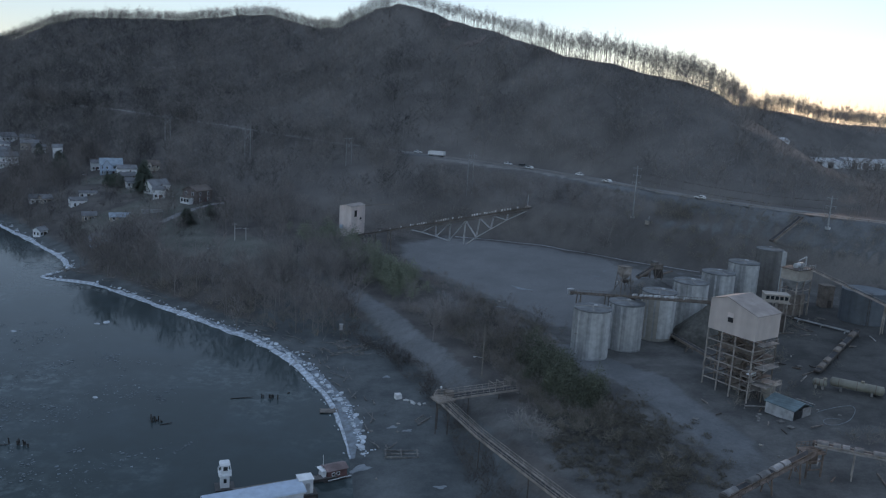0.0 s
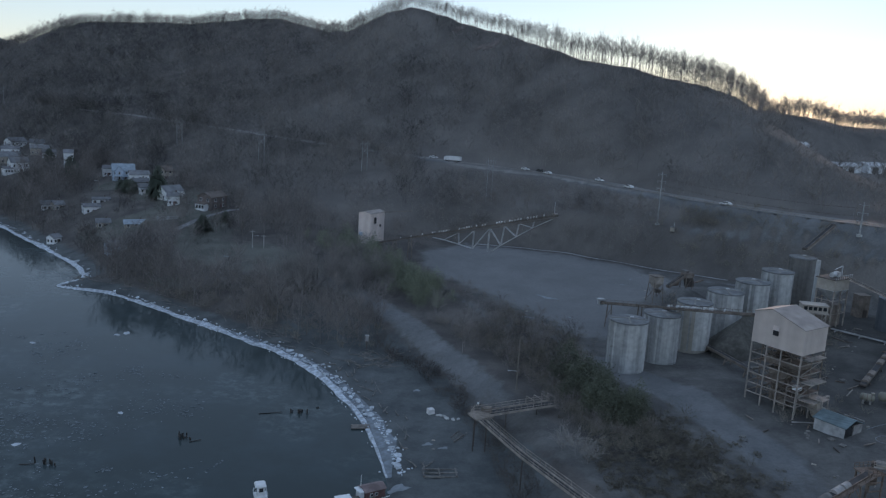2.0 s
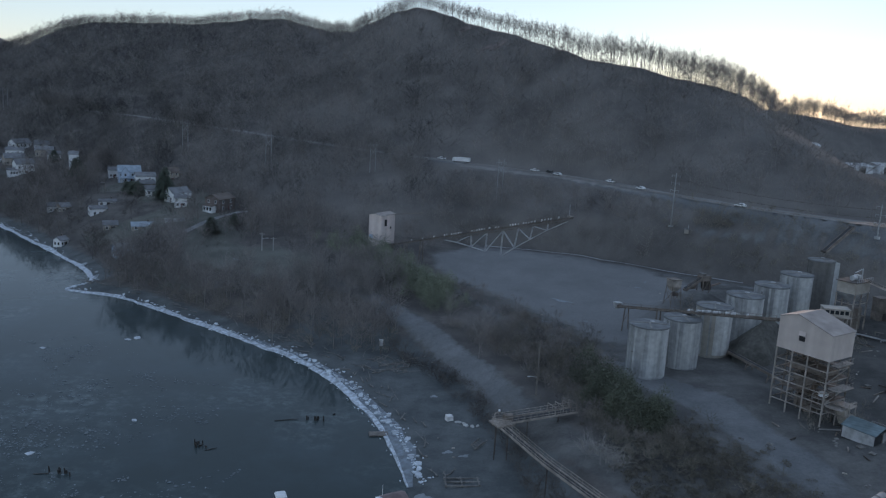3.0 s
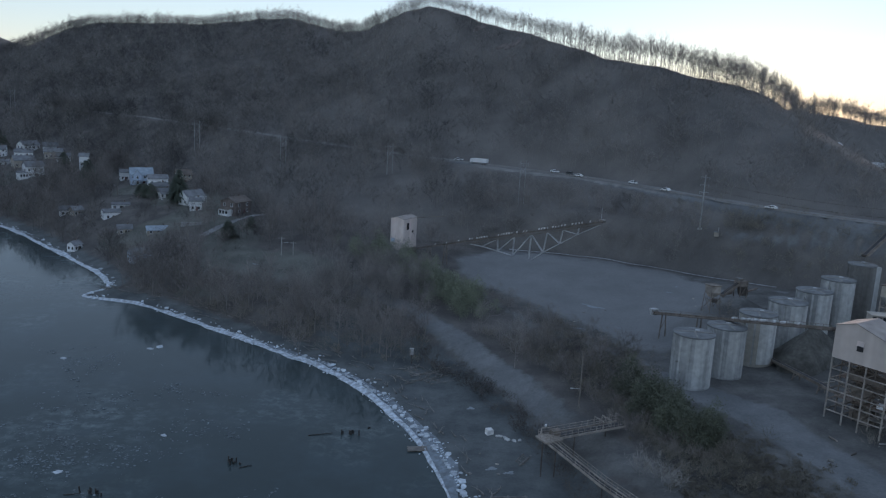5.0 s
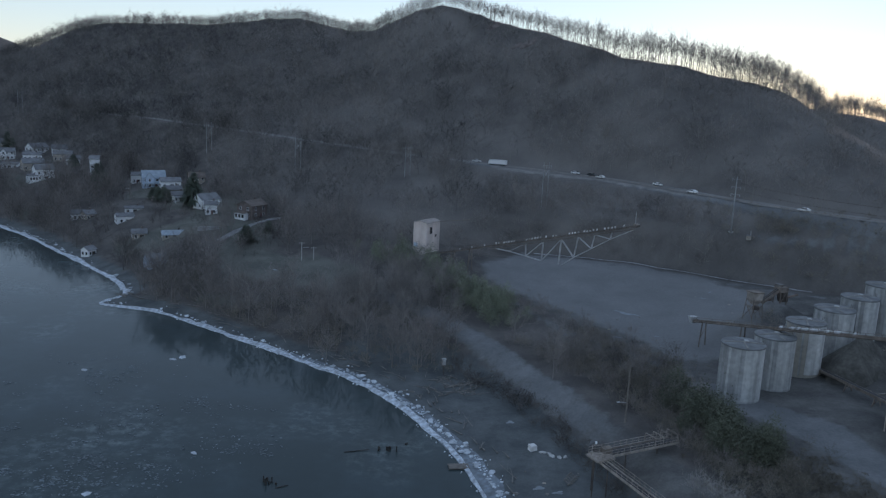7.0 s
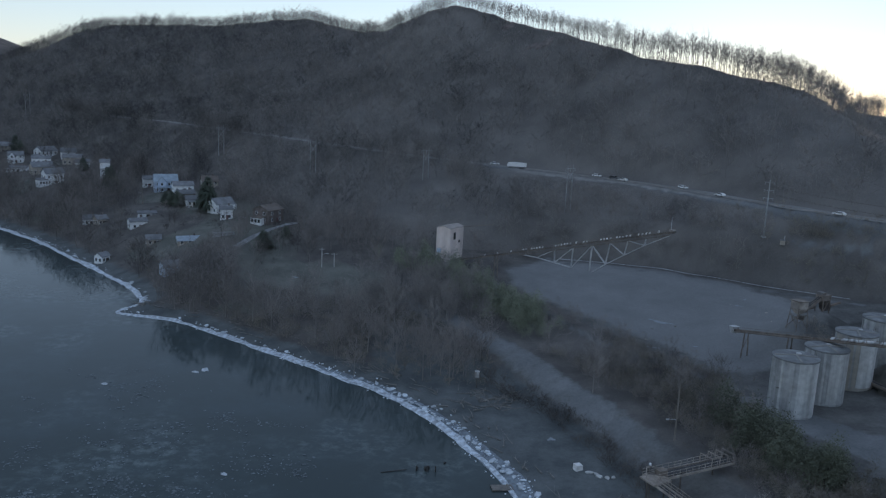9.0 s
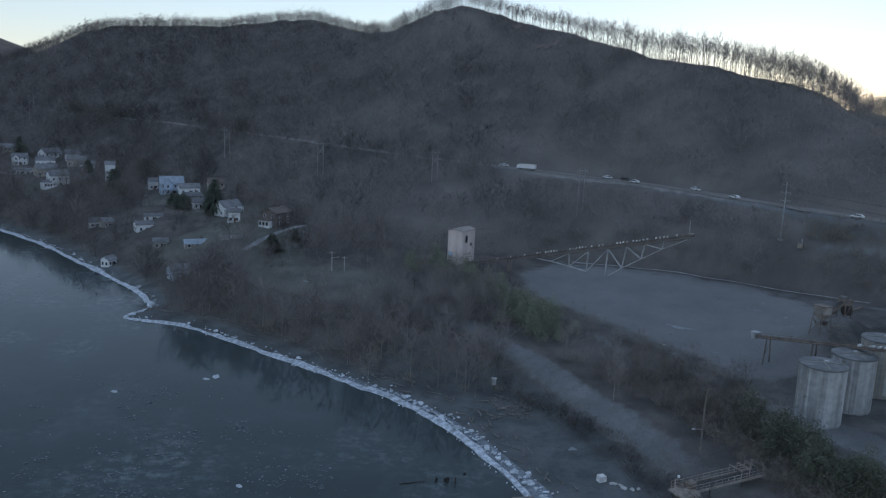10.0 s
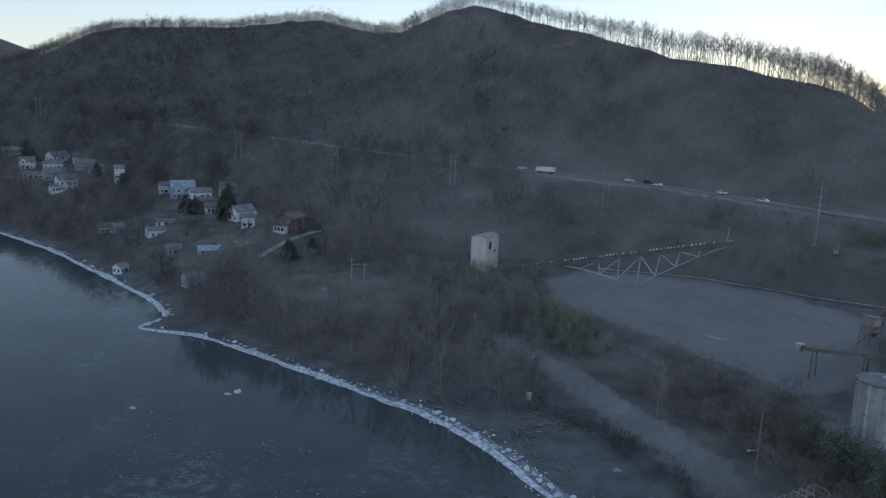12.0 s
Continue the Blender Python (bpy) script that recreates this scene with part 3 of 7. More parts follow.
def build_ground():
    gx = steps((-6000, -1800, 420), (-1800, -480, 40), (-480, -300, 8), (-300, -60, 3.5), (-60, 140, 2), (140, 300, 3), (300, 460, 8), (460, 1000, 40), (1000, 6000, 500))
    gy = steps((-3000, -100, 300), (-100, 90, 10), (90, 265, 2), (265, 620, 3.5), (620, 940, 7), (940, 2400, 40), (2400, 8000, 400))
    x, y = np.meshgrid(gx, gy)
    z = height(x, y)
    idx = np.arange(x.size).reshape(x.shape)
    faces = np.stack([idx[:-1, :-1], idx[:-1, 1:], idx[1:, 1:], idx[1:, :-1]], -1).reshape(-1, 4)
    me = big_mesh("ground", np.stack([x, y, z], -1).reshape(-1, 3), faces, GROUND)
    xf, yf = x.ravel(), y.ravel()
    d = shore_distance(xf, yf)
    masks = {
        "beach": np.clip((34 - d) / 8, 0, 1) * np.clip((xf + 42) / 25, 0, 1) + np.clip((9 - d) / 4, 0, 1),
        "gravel": np.maximum(inside_of(xf, yf, YARD), track_mask(xf, yf)),
        "dust": track_mask(xf, yf) * np.maximum((0.7 + 0.3 * inside_of(xf, yf, YARD)) * np.clip(inside_of(xf, yf, YARD) + (yf - 140) / 40, 0, 1), 0.8 * ((xf > 10) & (np.abs(yf - soft_interp(xf, ROAD_X, ROAD_Y) + 5) < 10))),
        # second term darkens the left hillside, painting in its lack of haze
        "soil_and_dim": np.clip((np.interp(xf, FOOT_X, FOOT_Y) + 6 - yf) / 12, 0, 1) + 0.8 * np.clip((-40 - xf) / 120, 0, 1),
        "stone": inside_of(xf, yf, STOCKYARD),
        "verge": np.clip((6.2 - np.abs(soft_interp(xf, ROAD_X, ROAD_Y) - 10 - yf)) / 3, 0, 1) * np.clip((xf - 12) / 14, 0, 1) * np.clip((112 - xf) / 16, 0, 1),
        "fines": 0.85 * np.maximum(inside_of(xf, yf, FINES), inside_of(xf, yf, NEAR_FINES)),
        "grass": inside_of(xf, yf, LAWN) + np.clip((rough(xf, yf, 26, 11) - 0.15) * 3, 0, 1) * np.clip((-xf - 60) / 20, 0, 1) * (d > 12) * (yf < np.interp(xf, FOOT_X, FOOT_Y)),
    }
    for name, values in masks.items():
        layer = me.attributes.new(name, "FLOAT", "POINT")
        layer.data.foreach_set("value", np.clip(values, 0, 1).astype(np.float32))
    me.shade_smooth()
    tagged(new("ground", me), "winter ground of leaf litter, grey gravel yard and muddy shore", "ground", kind="structure")


build_ground()
lake = Shape()
lake.add([(-6000, -3000, 0), (600, -3000, 0), (600, 3000, 0), (-6000, 3000, 0)], [(0, 1, 2, 3)])
tagged(new("water", lake.mesh("water", WATER)), "calm dark grey river with drifting ice film", "river", kind="structure")
road_x = np.arange(-260, 330, 9.0)
ROAD_LINE = list(zip(road_x, soft_interp(road_x, ROAD_X, ROAD_Y)))
edge_x = np.arange(34, 128, 6.0)
ribbon(list(zip(edge_x, soft_interp(edge_x, FOOT_X, FOOT_Y) - 2.6)), 1.0, 0.16, "kerb", BARRIER, "pale concrete kerb along the far edge of the yard", "kerb")
ribbon(ROAD_LINE, 10.5, 0.1, "road", ASPHALT, "grey asphalt highway along the foot of the hill", "road")

# the houses: x, y, turn, width, depth, wall height, roof rise, wall and roof material, porch, label
HOMES = [
    (-235, 468, 44, 10, 7.5, 6.4, 2.6, "WHITE", "ROOF", "wing", "white two-storey gabled house with a front porch above the river"),
    (-279, 549, 62, 12, 8, 5.8, 2.6, "WHITE", "ROOF", "wing", "off-white two-storey gabled house among bare trees"),
    (-273, 531, 24, 11, 6, 3.6, 1.4, "WHITE", "ROOF", False, "tan bungalow with a grey roof"),
    (-324, 580, 15, 13, 8, 5, 2.5, "TAN", "ROOF", False, "long tan house with a grey gable roof"),
    (-251, 527, 20, 11, 8, 4.4, 2.0, "TAN", "ROOF", False, "tan house with a brown roof"),
    (-237, 510, 30, 8, 5, 3.4, 1.8, "WHITE", "ROOF", False, "small white house with dark windows"),
    (-208.5, 476, 20, 5.2, 6, 9.0, 1.6, "WHITE", "ROOF", "decks", "tall narrow white house with stacked porches"),
    (-257, 499, 40, 12, 9, 4.5, 2.6, "TAN", "ROOF", False, "low house with a wide grey roof"),
    (-159, 434, 26, 11.5, 8, 5.8, 3.2, "PALE_BLUE", "BLUE_ROOF", True, "pale blue two-storey house with steep gables"),
    (-148, 428, 28, 10, 7, 3.6, 1.8, "WHITE", "ROOF", False, "long tan house with a pale grey roof"),
    (-133.5, 397, 30, 6.5, 6, 3.4, 1.5, "WHITE", "ROOF", True, "white cottage with a grey roof and open carport"),
    (-114.5, 380, 53, 10, 7, 4.4, 2.4, "WHITE", "ROOF", "decks", "white gabled house with a raised veranda"),
    (-108, 365, 16, 5.4, 5, 4.6, 1.3, "WHITE", "ROOF", False, "small white annex with two dark windows"),
    (-88.5, 361, 64, 10.5, 8.5, 5.6, 1.9, "BRICK", "ROOF_BROWN", False, "brown brick house with a white front porch"),
    (-150.5, 372.5, 34, 7.5, 6, 3.6, 1.2, "WHITE", "ROOF", False, "low white bungalow with a grey roof"),
    (-150, 383, 24, 8, 5.5, 2.6, 0.8, "WHITE", "ROOF", False, "white garage wing with a flat grey roof"),
    (-116.6, 340, 24, 9.5, 6, 2.2, 1.4, "TAN", "BLUE_ROOF", False, "low shed with a pale metal roof"),
    (-181, 392, 30, 6, 5, 3.2, 1.6, "WHITE", "ROOF", False, "small white cabin on the slope"),
    (-174, 388, 50, 5, 5, 3, 1.6, "TAN", "ROOF", False, "small grey cabin on the slope"),
    (-114, 311, 38, 7.5, 6, 4.0, 1.8, "PALE_BLUE", "ROOF", False, "grey-blue cabin above the river bank"),
    (-151.5, 336.5, 70, 4.5, 4, 3, 1.3, "WHITE", "ROOF", False, "small white boat hut beside the water"),
    (-275, 507, 5, 12, 8, 3, 0.9, "WHITE", "ROOF", False, "long low white house with a pale flat roof"),
    (-135, 431, 25, 8, 7, 5, 2.4, "TAN", "ROOF_BROWN", False, "tall brown-roofed house behind the conifers"),
    (-292, 536, 20, 9, 7, 5, 2.4, "WHITE", "ROOF", False, "pale house half hidden by bare trees"),
    (-262, 545, 30, 9, 7, 4.6, 2.4, "WHITE", "ROOF", True, "white house with a porch at the wood's edge"),
    (-134, 347, 25, 6, 5, 2.8, 1.5, "TAN", "ROOF", False, "small weathered shed among bare trees"),
    (-173, 446, 30, 4.6, 5, 4.6, 1.4, "WHITE", "ROOF", False, "slim white side building next to the pale blue house"),
    (-140, 408, 26, 8, 6, 3.4, 1.6, "TAN", "ROOF", False, "tan house with a pale grey roof behind the evergreens"),
]

# ---- woods ----
def grow(seed, tall, limbs, forks, twigs, spread=0.45, thick=0.018, twig_width=0.035, steep=0.0, low=0.17, slim=False):
    """One bare tree of the given height: tapered trunk, limbs, forks and twigs. slim limbs are flat. Returns vertices and triangles."""
    rng = np.random.default_rng(seed)
    v, f = [], []

    def stick(a, b, ra, rb, sides=3):
        way = (b - a) / np.linalg.norm(b - a)
        u = np.cross(way, [0.3, 0.5, 0.81])
        u /= np.linalg.norm(u)
        w = np.cross(way, u)
        n = len(v)
        for p, r in ((a, ra), (b, rb)):
            for k in range(sides):
                t = 2 * math.pi * k / sides
                v.append(p + r * (math.cos(t) * u + math.sin(t) * w))
        for k in range(sides):
            k2 = (k + 1) % sides
            f.append((n + k, n + k2, n + sides + k2))
            f.append((n + k, n + sides + k2, n + sides + k))

    def sliver(a, b, w):
        way = b - a
        u = np.cross(way, rng.normal(size=3))
        u *= w / (np.linalg.norm(u) + 1e-9)
        n = len(v)
        v.extend([a - u / 2, a + u / 2, b])
        f.append((n, n + 1, n + 2))

    r0 = tall * thick
    base, bend = np.zeros(3), rng.normal(size=3) * [0.04, 0.04, 0] * tall
    knots = [base, base + [0, 0, tall * 0.3] + bend * 0.3, base + [0, 0, tall * 0.62] + bend * 0.7, base + [0, 0, tall * 0.9] + bend]
    for k in range(3):
        stick(knots[k], knots[k + 1], r0 * (1 - k * 0.3), r0 * (0.7 - k * 0.3), 3)
    for i in range(limbs):
        h = low + (0.9 - low) * (i + rng.random()) / limbs
        k = 0 if h < 0.3 else 1 if h < 0.62 else 2
        root = knots[k] + (knots[k + 1] - knots[k]) * ((h - (0, 0.3, 0.62)[k]) / (0.3, 0.32, 0.28)[k])
        t = 2.4 * i + rng.random()
        length = tall * spread * (1.05 - h * 0.62) * (0.7 + 0.5 * rng.random())
        rise = 0.5 + 0.6 * rng.random() + steep
        end = root + length * np.array([math.cos(t), math.sin(t), rise]) / math.hypot(1, rise)
        if slim:
            sliver(root, end, r0 * 0.6)
        else:
            stick(root, end, r0 * 0.32, r0 * 0.08)
        for j in range(forks):
            a = root + (end - root) * (0.25 + 0.75 * (j + rng.random()) / forks)
            way = (end - root) / length + rng.normal(size=3) * 0.6 + [0, 0, 0.25]
            b = a + way * length * (0.3 + 0.25 * rng.random())
            sliver(a, b, twig_width * 1.5)
            for _ in range(twigs):
                c = a + (b - a) * rng.random()
                sliver(c, c + (way + rng.normal(size=3) * 0.8 + [0, 0, 0.3]) * length * (0.16 + 0.18 * rng.random()), twig_width)
    return np.array(v), np.array(f)


def spruce(seed, tall, tiers, each, wide=0.22, leaf=0.3):
    """One evergreen: a trunk and rings of ragged drooping sprays."""
    rng = np.random.default_rng(seed)
    v = [np.array(p) for p in ((-0.12, -0.07, 0), (0.12, -0.07, 0), (0, 0.14, 0), (0, 0, tall * 0.97))]
    f = [(0, 1, 3), (1, 2, 3), (2, 0, 3)]
    for i in range(tiers):
        h = 0.1 + 0.88 * (i / tiers)
        reach = tall * wide * (1 - h) ** 0.62 * min(1.0, 0.55 + 2.4 * h) + 0.15
        for k in range(each):
            t, out = rng.random() * 6.283, reach * (0.55 + 0.6 * rng.random())
            way = np.array([math.cos(t), math.sin(t), 0.0])
            side = np.array([-way[1], way[0], 0.0]) * leaf * (0.7 + rng.random()) * (0.6 + reach * 0.35)
            root = np.array([0, 0, tall * (h + rng.normal() * 0.012)]) + way * out * 0.15
            tip = root + way * out + [0, 0, -out * (0.1 + 0.35 * rng.random())]
            mid = root + way * out * 0.55 + [0, 0, 0.1 * out]
            n = len(v)
            v += [root, mid + side, mid - side, tip]
            f += [(n, n + 1, n + 2), (n + 1, n + 3, n + 2)]
    return np.array(v), np.array(f)


def bush(seed, wide, tall, n, leaf):
    """One leafy evergreen shrub: many small ragged sprays in a lumpy crown."""
    rng = np.random.default_rng(seed)
    lumps = rng.normal(size=(7, 3)) * [wide * 0.28, wide * 0.28, tall * 0.2] + [0, 0, tall * 0.55]
    v, f = [], []
    for _ in range(n):
        c = lumps[rng.integers(7)]
        p = c + rng.normal(size=3) * [wide * 0.17, wide * 0.17, tall * 0.14]
        p[2] = max(p[2], 0.1)
        a, b = rng.normal(size=3) * leaf, rng.normal(size=3) * leaf
        m = len(v)
        v += [p, p + a, p + b]
        f.append((m, m + 1, m + 2))
    return np.array(v), np.array(f)


def plant(name, templates, xs, ys, scales, mat, label, category, sink=0.3, seed=1, kind="stuff"):
    """Sets many plants of a few forms on the ground as one mesh."""
    rng = np.random.default_rng(seed)
    zs = height(xs, ys) - sink
    pick, turn = rng.integers(0, len(templates), len(xs)), rng.random(len(xs)) * 6.283
    allv, allf, tones, n = [], [], [], 0
    # darker and paler stands, each plant varied; the x ramp paints haze, paler rightwards
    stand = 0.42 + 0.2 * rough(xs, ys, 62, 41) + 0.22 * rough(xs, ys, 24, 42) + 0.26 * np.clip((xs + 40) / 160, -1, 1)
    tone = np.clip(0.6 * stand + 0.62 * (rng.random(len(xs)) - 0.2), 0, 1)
    for k, (v, f) in enumerate(templates):
        at = np.where(pick == k)[0]
        if not len(at):
            continue
        c, s = np.cos(turn[at])[:, None], np.sin(turn[at])[:, None]
        sc = scales[at][:, None]
        wide = sc * (0.85 + 0.3 * rng.random((len(at), 1)))
        x = (v[None, :, 0] * c - v[None, :, 1] * s) * wide + xs[at][:, None]
        y = (v[None, :, 0] * s + v[None, :, 1] * c) * wide + ys[at][:, None]
        z = v[None, :, 2] * sc + zs[at][:, None]
        allv.append(np.stack([x, y, z], -1).reshape(-1, 3))
        allf.append((f[None] + (np.arange(len(at)) * len(v))[:, None, None]).reshape(-1, 3) + n)
        tones.append(np.repeat(tone[at], len(v)))
        n += len(at) * len(v)
    me = big_mesh(name, np.concatenate(allv), np.concatenate(allf), mat)
    me.attributes.new("tone", "FLOAT", "POINT").data.foreach_set("value", np.concatenate(tones).astype(np.float32))
    return tagged(new(name, me), label, category, kind=kind)


OUTCROPS = [(45, 530, 6, 1.0, 1), (38, 534, 4, 0.8, 2), (24, 564, 5, 0.9, 3)]   # x, y, half width, height, seed

def wooded(x, y):
    """Where trees may stand."""
    d = shore_distance(x, y)
    road = soft_interp(x, ROAD_X, ROAD_Y)
    ok = (d > 4.5) & (np.abs(y - road) > np.where(x < 6, 8, np.interp(x, [110, 150], [13, 9]))) & (inside_of(x, y, YARD) < 0.3)
    ok &= ~((inside_of(x, y, LAWN) > 0.4))
    ok &= ~(d < np.interp(x, [-60, -30, -13, -4, 3, 9], [6, 5, 10, 17, 23, 33]))                      # the open beach
    for hx, hy, *_ in HOMES:
        ok &= (np.hypot(x - hx, y - hy) > 8.5) & (np.hypot(x - hx * 0.96, y - hy * 0.96 + 1) > 11)
    for cx, cy in ((-84, 341), (-82, 331), (-79, 412), (-21, 388), (-78, 404), (-20, 381), (-140, 470), (-137, 463)):     # before the brick house and the pylons
        ok &= np.hypot(x - cx, y - cy) > 9
    track = curve([(-4, 246), (8.5, 225), (18, 206), (25, 191), (31.5, 175), (41, 152), (50, 134), (57, 116), (64, 92)], 4.0)
    near = np.min(np.hypot(x[:, None] - track[None, :, 0], y[:, None] - track[None, :, 1]), axis=1)
    ok &= near > 5.5
    ok &= ~((x > -18) & (x < 62) & (np.abs((y - 300) + (x + 7) * 0.87) < 9) & (y > 236))   # under the stacking conveyor
    ok &= ~((np.abs(x + 8) < 8) & (np.abs(y - 307) < 9))
    ok &= ~((x > -34) & (x < 34) & (np.abs(y - np.interp(x, [-28, -15, -3, 8, 17, 24], [306, 290, 276, 262, 247, 236]) + 8) < 12))   # before the cedar belt
    return ok


rng = np.random.default_rng(5)


def scatter(n, x0, x1, y0, y1, keep):
    x, y = rng.uniform(x0, x1, n), rng.uniform(y0, y1, n)
    at = keep(x, y) & wooded(x, y)
    return x[at], y[at]


FAR = [grow(k, 11, 6, 5, 3, 0.5, 0.007, 0.088, 0.0, 0.2, True) for k in range(8)]
MIDS = [grow(140 + k, 11, 9, 6, 4, 0.46, 0.007, 0.066, 0.1, 0.05, True) for k in range(8)]
CRESTS = [grow(20 + k, 12, 9, 5, 3, 0.34, 0.0095, 0.042, 0.9, 0.28, True) for k in range(12)]
ROUND_CRESTS = [grow(220 + k, 12, 8, 5, 3, 0.42, 0.013, 0.042, 0.45, 0.04, True) for k in range(8)]
TALLS = [grow(40 + k, 12, 12, 7, 5, 0.42, 0.0085, 0.044, 0.35, 0.05, True) for k in range(7)]
SHRUBS = [grow(60 + k, 3.2, 7, 5, 4, 0.7, 0.008, 0.036, 0.0, 0.1, True) for k in range(5)]
BUSHES = [bush(70 + k, 4.2, 2.2, 160, 0.25) for k in range(5)]
CEDARS = [bush(90 + k, 3.6, 5.4, 900, 0.15) for k in range(5)]
SPRUCES = [spruce(80 + k, 9, 20, 30, 0.33, 0.17) for k in range(4)]


def hillside(x, y):
    road, crest = soft_interp(x, ROAD_X, ROAD_Y), soft_interp(x, CREST_X, CREST_Y, 5)
    ok = (y > road) & (y < crest - 4) & ~((x > 180) & (y > 330) & (y < 482))
    for ox, oy, wide, *_ in OUTCROPS:
        ok &= np.hypot(x - ox, (y - oy + 2) * 0.8) > wide * 0.7
    return ok


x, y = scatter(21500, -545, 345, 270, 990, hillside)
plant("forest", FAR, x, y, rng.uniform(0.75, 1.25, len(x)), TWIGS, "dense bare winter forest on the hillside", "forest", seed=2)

# the row of trees along the crest
cx = np.linspace(-560, 360, 2150) + rng.normal(size=2150) * 0.5
cy = soft_interp(cx, CREST_X, CREST_Y, 5) + rng.uniform(-6, 7, len(cx))
ok = wooded(cx, cy)
cx, cy = cx[ok], cy[ok]
size = np.interp(cx, [-560, -100, 60, 110, 200, 260, 420], [0.72, 0.74, 0.95, 1.2, 1.15, 0.75, 0.7]) * rng.uniform(0.82, 1.18, len(cx))
ux = rng.uniform(-560, 360, 90)
uy = soft_interp(ux, CREST_X, CREST_Y, 5) + rng.uniform(-4, 2, len(ux))
plant("crest_brush", SHRUBS, ux, uy, rng.uniform(0.4, 0.8, len(ux)), TWIGS, "low brush under the trees on the ridge", "brush", sink=1.5, seed=19)
far_ = cx < -20
plant("crest_forest", CRESTS, cx[~far_], cy[~far_], size[~far_], TWIGS, "bare trees standing along the ridge line", "forest", sink=0.8, seed=3)
plant("far_crest_forest", ROUND_CRESTS, cx[far_], cy[far_], size[far_], TWIGS, "round-crowned bare trees along the far ridge", "forest", sink=1.8, seed=33)


def under_road(x, y, size, tall):
    """Sizes of plants kept low enough to leave the highway's verge in the open."""
    road = soft_interp(x, ROAD_X, ROAD_Y)
    room = np.interp(x, ROAD_X, ROAD_Z) - 0.8 + 0.05 * (road - 12 - y) - height(x, y)
    return np.where((x > 8) & (x < 140), np.minimum(size, np.clip(room / tall, 0.12, 2)), size)


def slope(x, y):
    return (x < 104) & (y > np.interp(x, FOOT_X, FOOT_Y) + 2) & (y < soft_interp(x, ROAD_X, ROAD_Y) - np.interp(x, [0, 20, 90, 130], [8, 30, 22, 9]))


x, y = scatter(10800, -470, 200, 230, 740, slope)
# thicker rows that screen the highway, with two gaps
for x0, x1, n in ((-300, -213, 110), (-172, -131, 50), (-88, -20, 40)):
    rx = rng.uniform(x0, x1, n)
    x, y = np.append(x, rx), np.append(y, soft_interp(rx, ROAD_X, ROAD_Y) - rng.uniform(7.5, 14, n))
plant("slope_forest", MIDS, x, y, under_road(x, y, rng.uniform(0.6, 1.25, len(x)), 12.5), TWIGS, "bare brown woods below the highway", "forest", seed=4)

rows = [(rng.uniform(x0, x1, n)) for x0, x1, n in ((-300, -213, 150), (-172, -131, 80), (-88, -10, 90))]
x = np.concatenate(rows)
y = soft_interp(x, ROAD_X, ROAD_Y) - rng.uniform(6.5, 11, len(x))
plant("roadside_brush", SHRUBS, x, y, rng.uniform(0.7, 1.3, len(x)), TWIGS, "leafless brush along the highway's verge", "brush", seed=17)


def gardens(x, y):
    ok = (y <= np.interp(x, FOOT_X, FOOT_Y) + 6) & (x < -66) & (rough(x, y, 14, 31) > -0.5)
    for hx, hy, *_ in HOMES:
        ok &= np.hypot(x - hx, y - hy) > 7.0
    return ok


x, y = rng.uniform(-330, -66, 2600), rng.uniform(270, 600, 2600)
at = gardens(x, y) & (shore_distance(x, y) > 8)
x, y = x[at], y[at]
gx, gy = scatter(5000, -330, -70, 285, 600, gardens)
plant("garden_trees", FAR, gx[:620], gy[:620], rng.uniform(0.35, 0.8, len(gx[:620])), TALL_TWIGS, "small bare trees between the village houses", "trees", seed=45)
plant("village_brush", SHRUBS, x, y, rng.uniform(0.3, 1.0, len(x)), DARK_TWIGS, "bare hedges and garden brush between the houses", "brush", seed=18)


def lowland(x, y):
    return (y <= np.interp(x, FOOT_X, FOOT_Y) + 2) & (x < 30) & (rough(x, y, 26, 4) + 0.45 + 1.2 * (x > -85) + 1.2 * (shore_distance(x, y) < 22) > 0.1)


x, y = scatter(5600, -420, 30, 205, 640, lowland)
low = np.where((x > -92) & (x < -16) & (y < 296 - np.clip(x + 70, 0, 60) * 0.45), 0.86, 1.0) * np.where(x > 4, 0.6, 1.0) * np.where((x > -22) & (y > 225), 0.7, 1.0)     # trees sized down so the lawn and the yard's edge show from the camera
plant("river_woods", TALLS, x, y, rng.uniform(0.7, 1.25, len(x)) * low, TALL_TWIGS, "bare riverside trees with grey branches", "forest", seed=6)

x, y = scatter(5200, -95, 4, 205, 320, lambda x, y: (shore_distance(x, y) > 7) & (shore_distance(x, y) < 46) & (y < 300 - np.clip(x + 70, 0, 60) * 0.45))
x, y = x[:420], y[:420]
plant("river_brush", SHRUBS, x, y, rng.uniform(0.4, 0.95, len(x)), SCRUB, "olive-brown undergrowth beneath the riverside trees", "brush", seed=21)


def thicket(x, y):
    d = shore_distance(x, y)
    return ((x > 25) & (d > 42) & (d < 66) & (y > 100) & (y < 228)) | ((x < 30) & (d > 8) & (d < 22) & (x < -30))


def strip(x, y):
    d = shore_distance(x, y)
    return (x > 16) & (d > 40) & (y > 158) & (y < 250) & (rough(x, y, 16, 8) > -0.45)


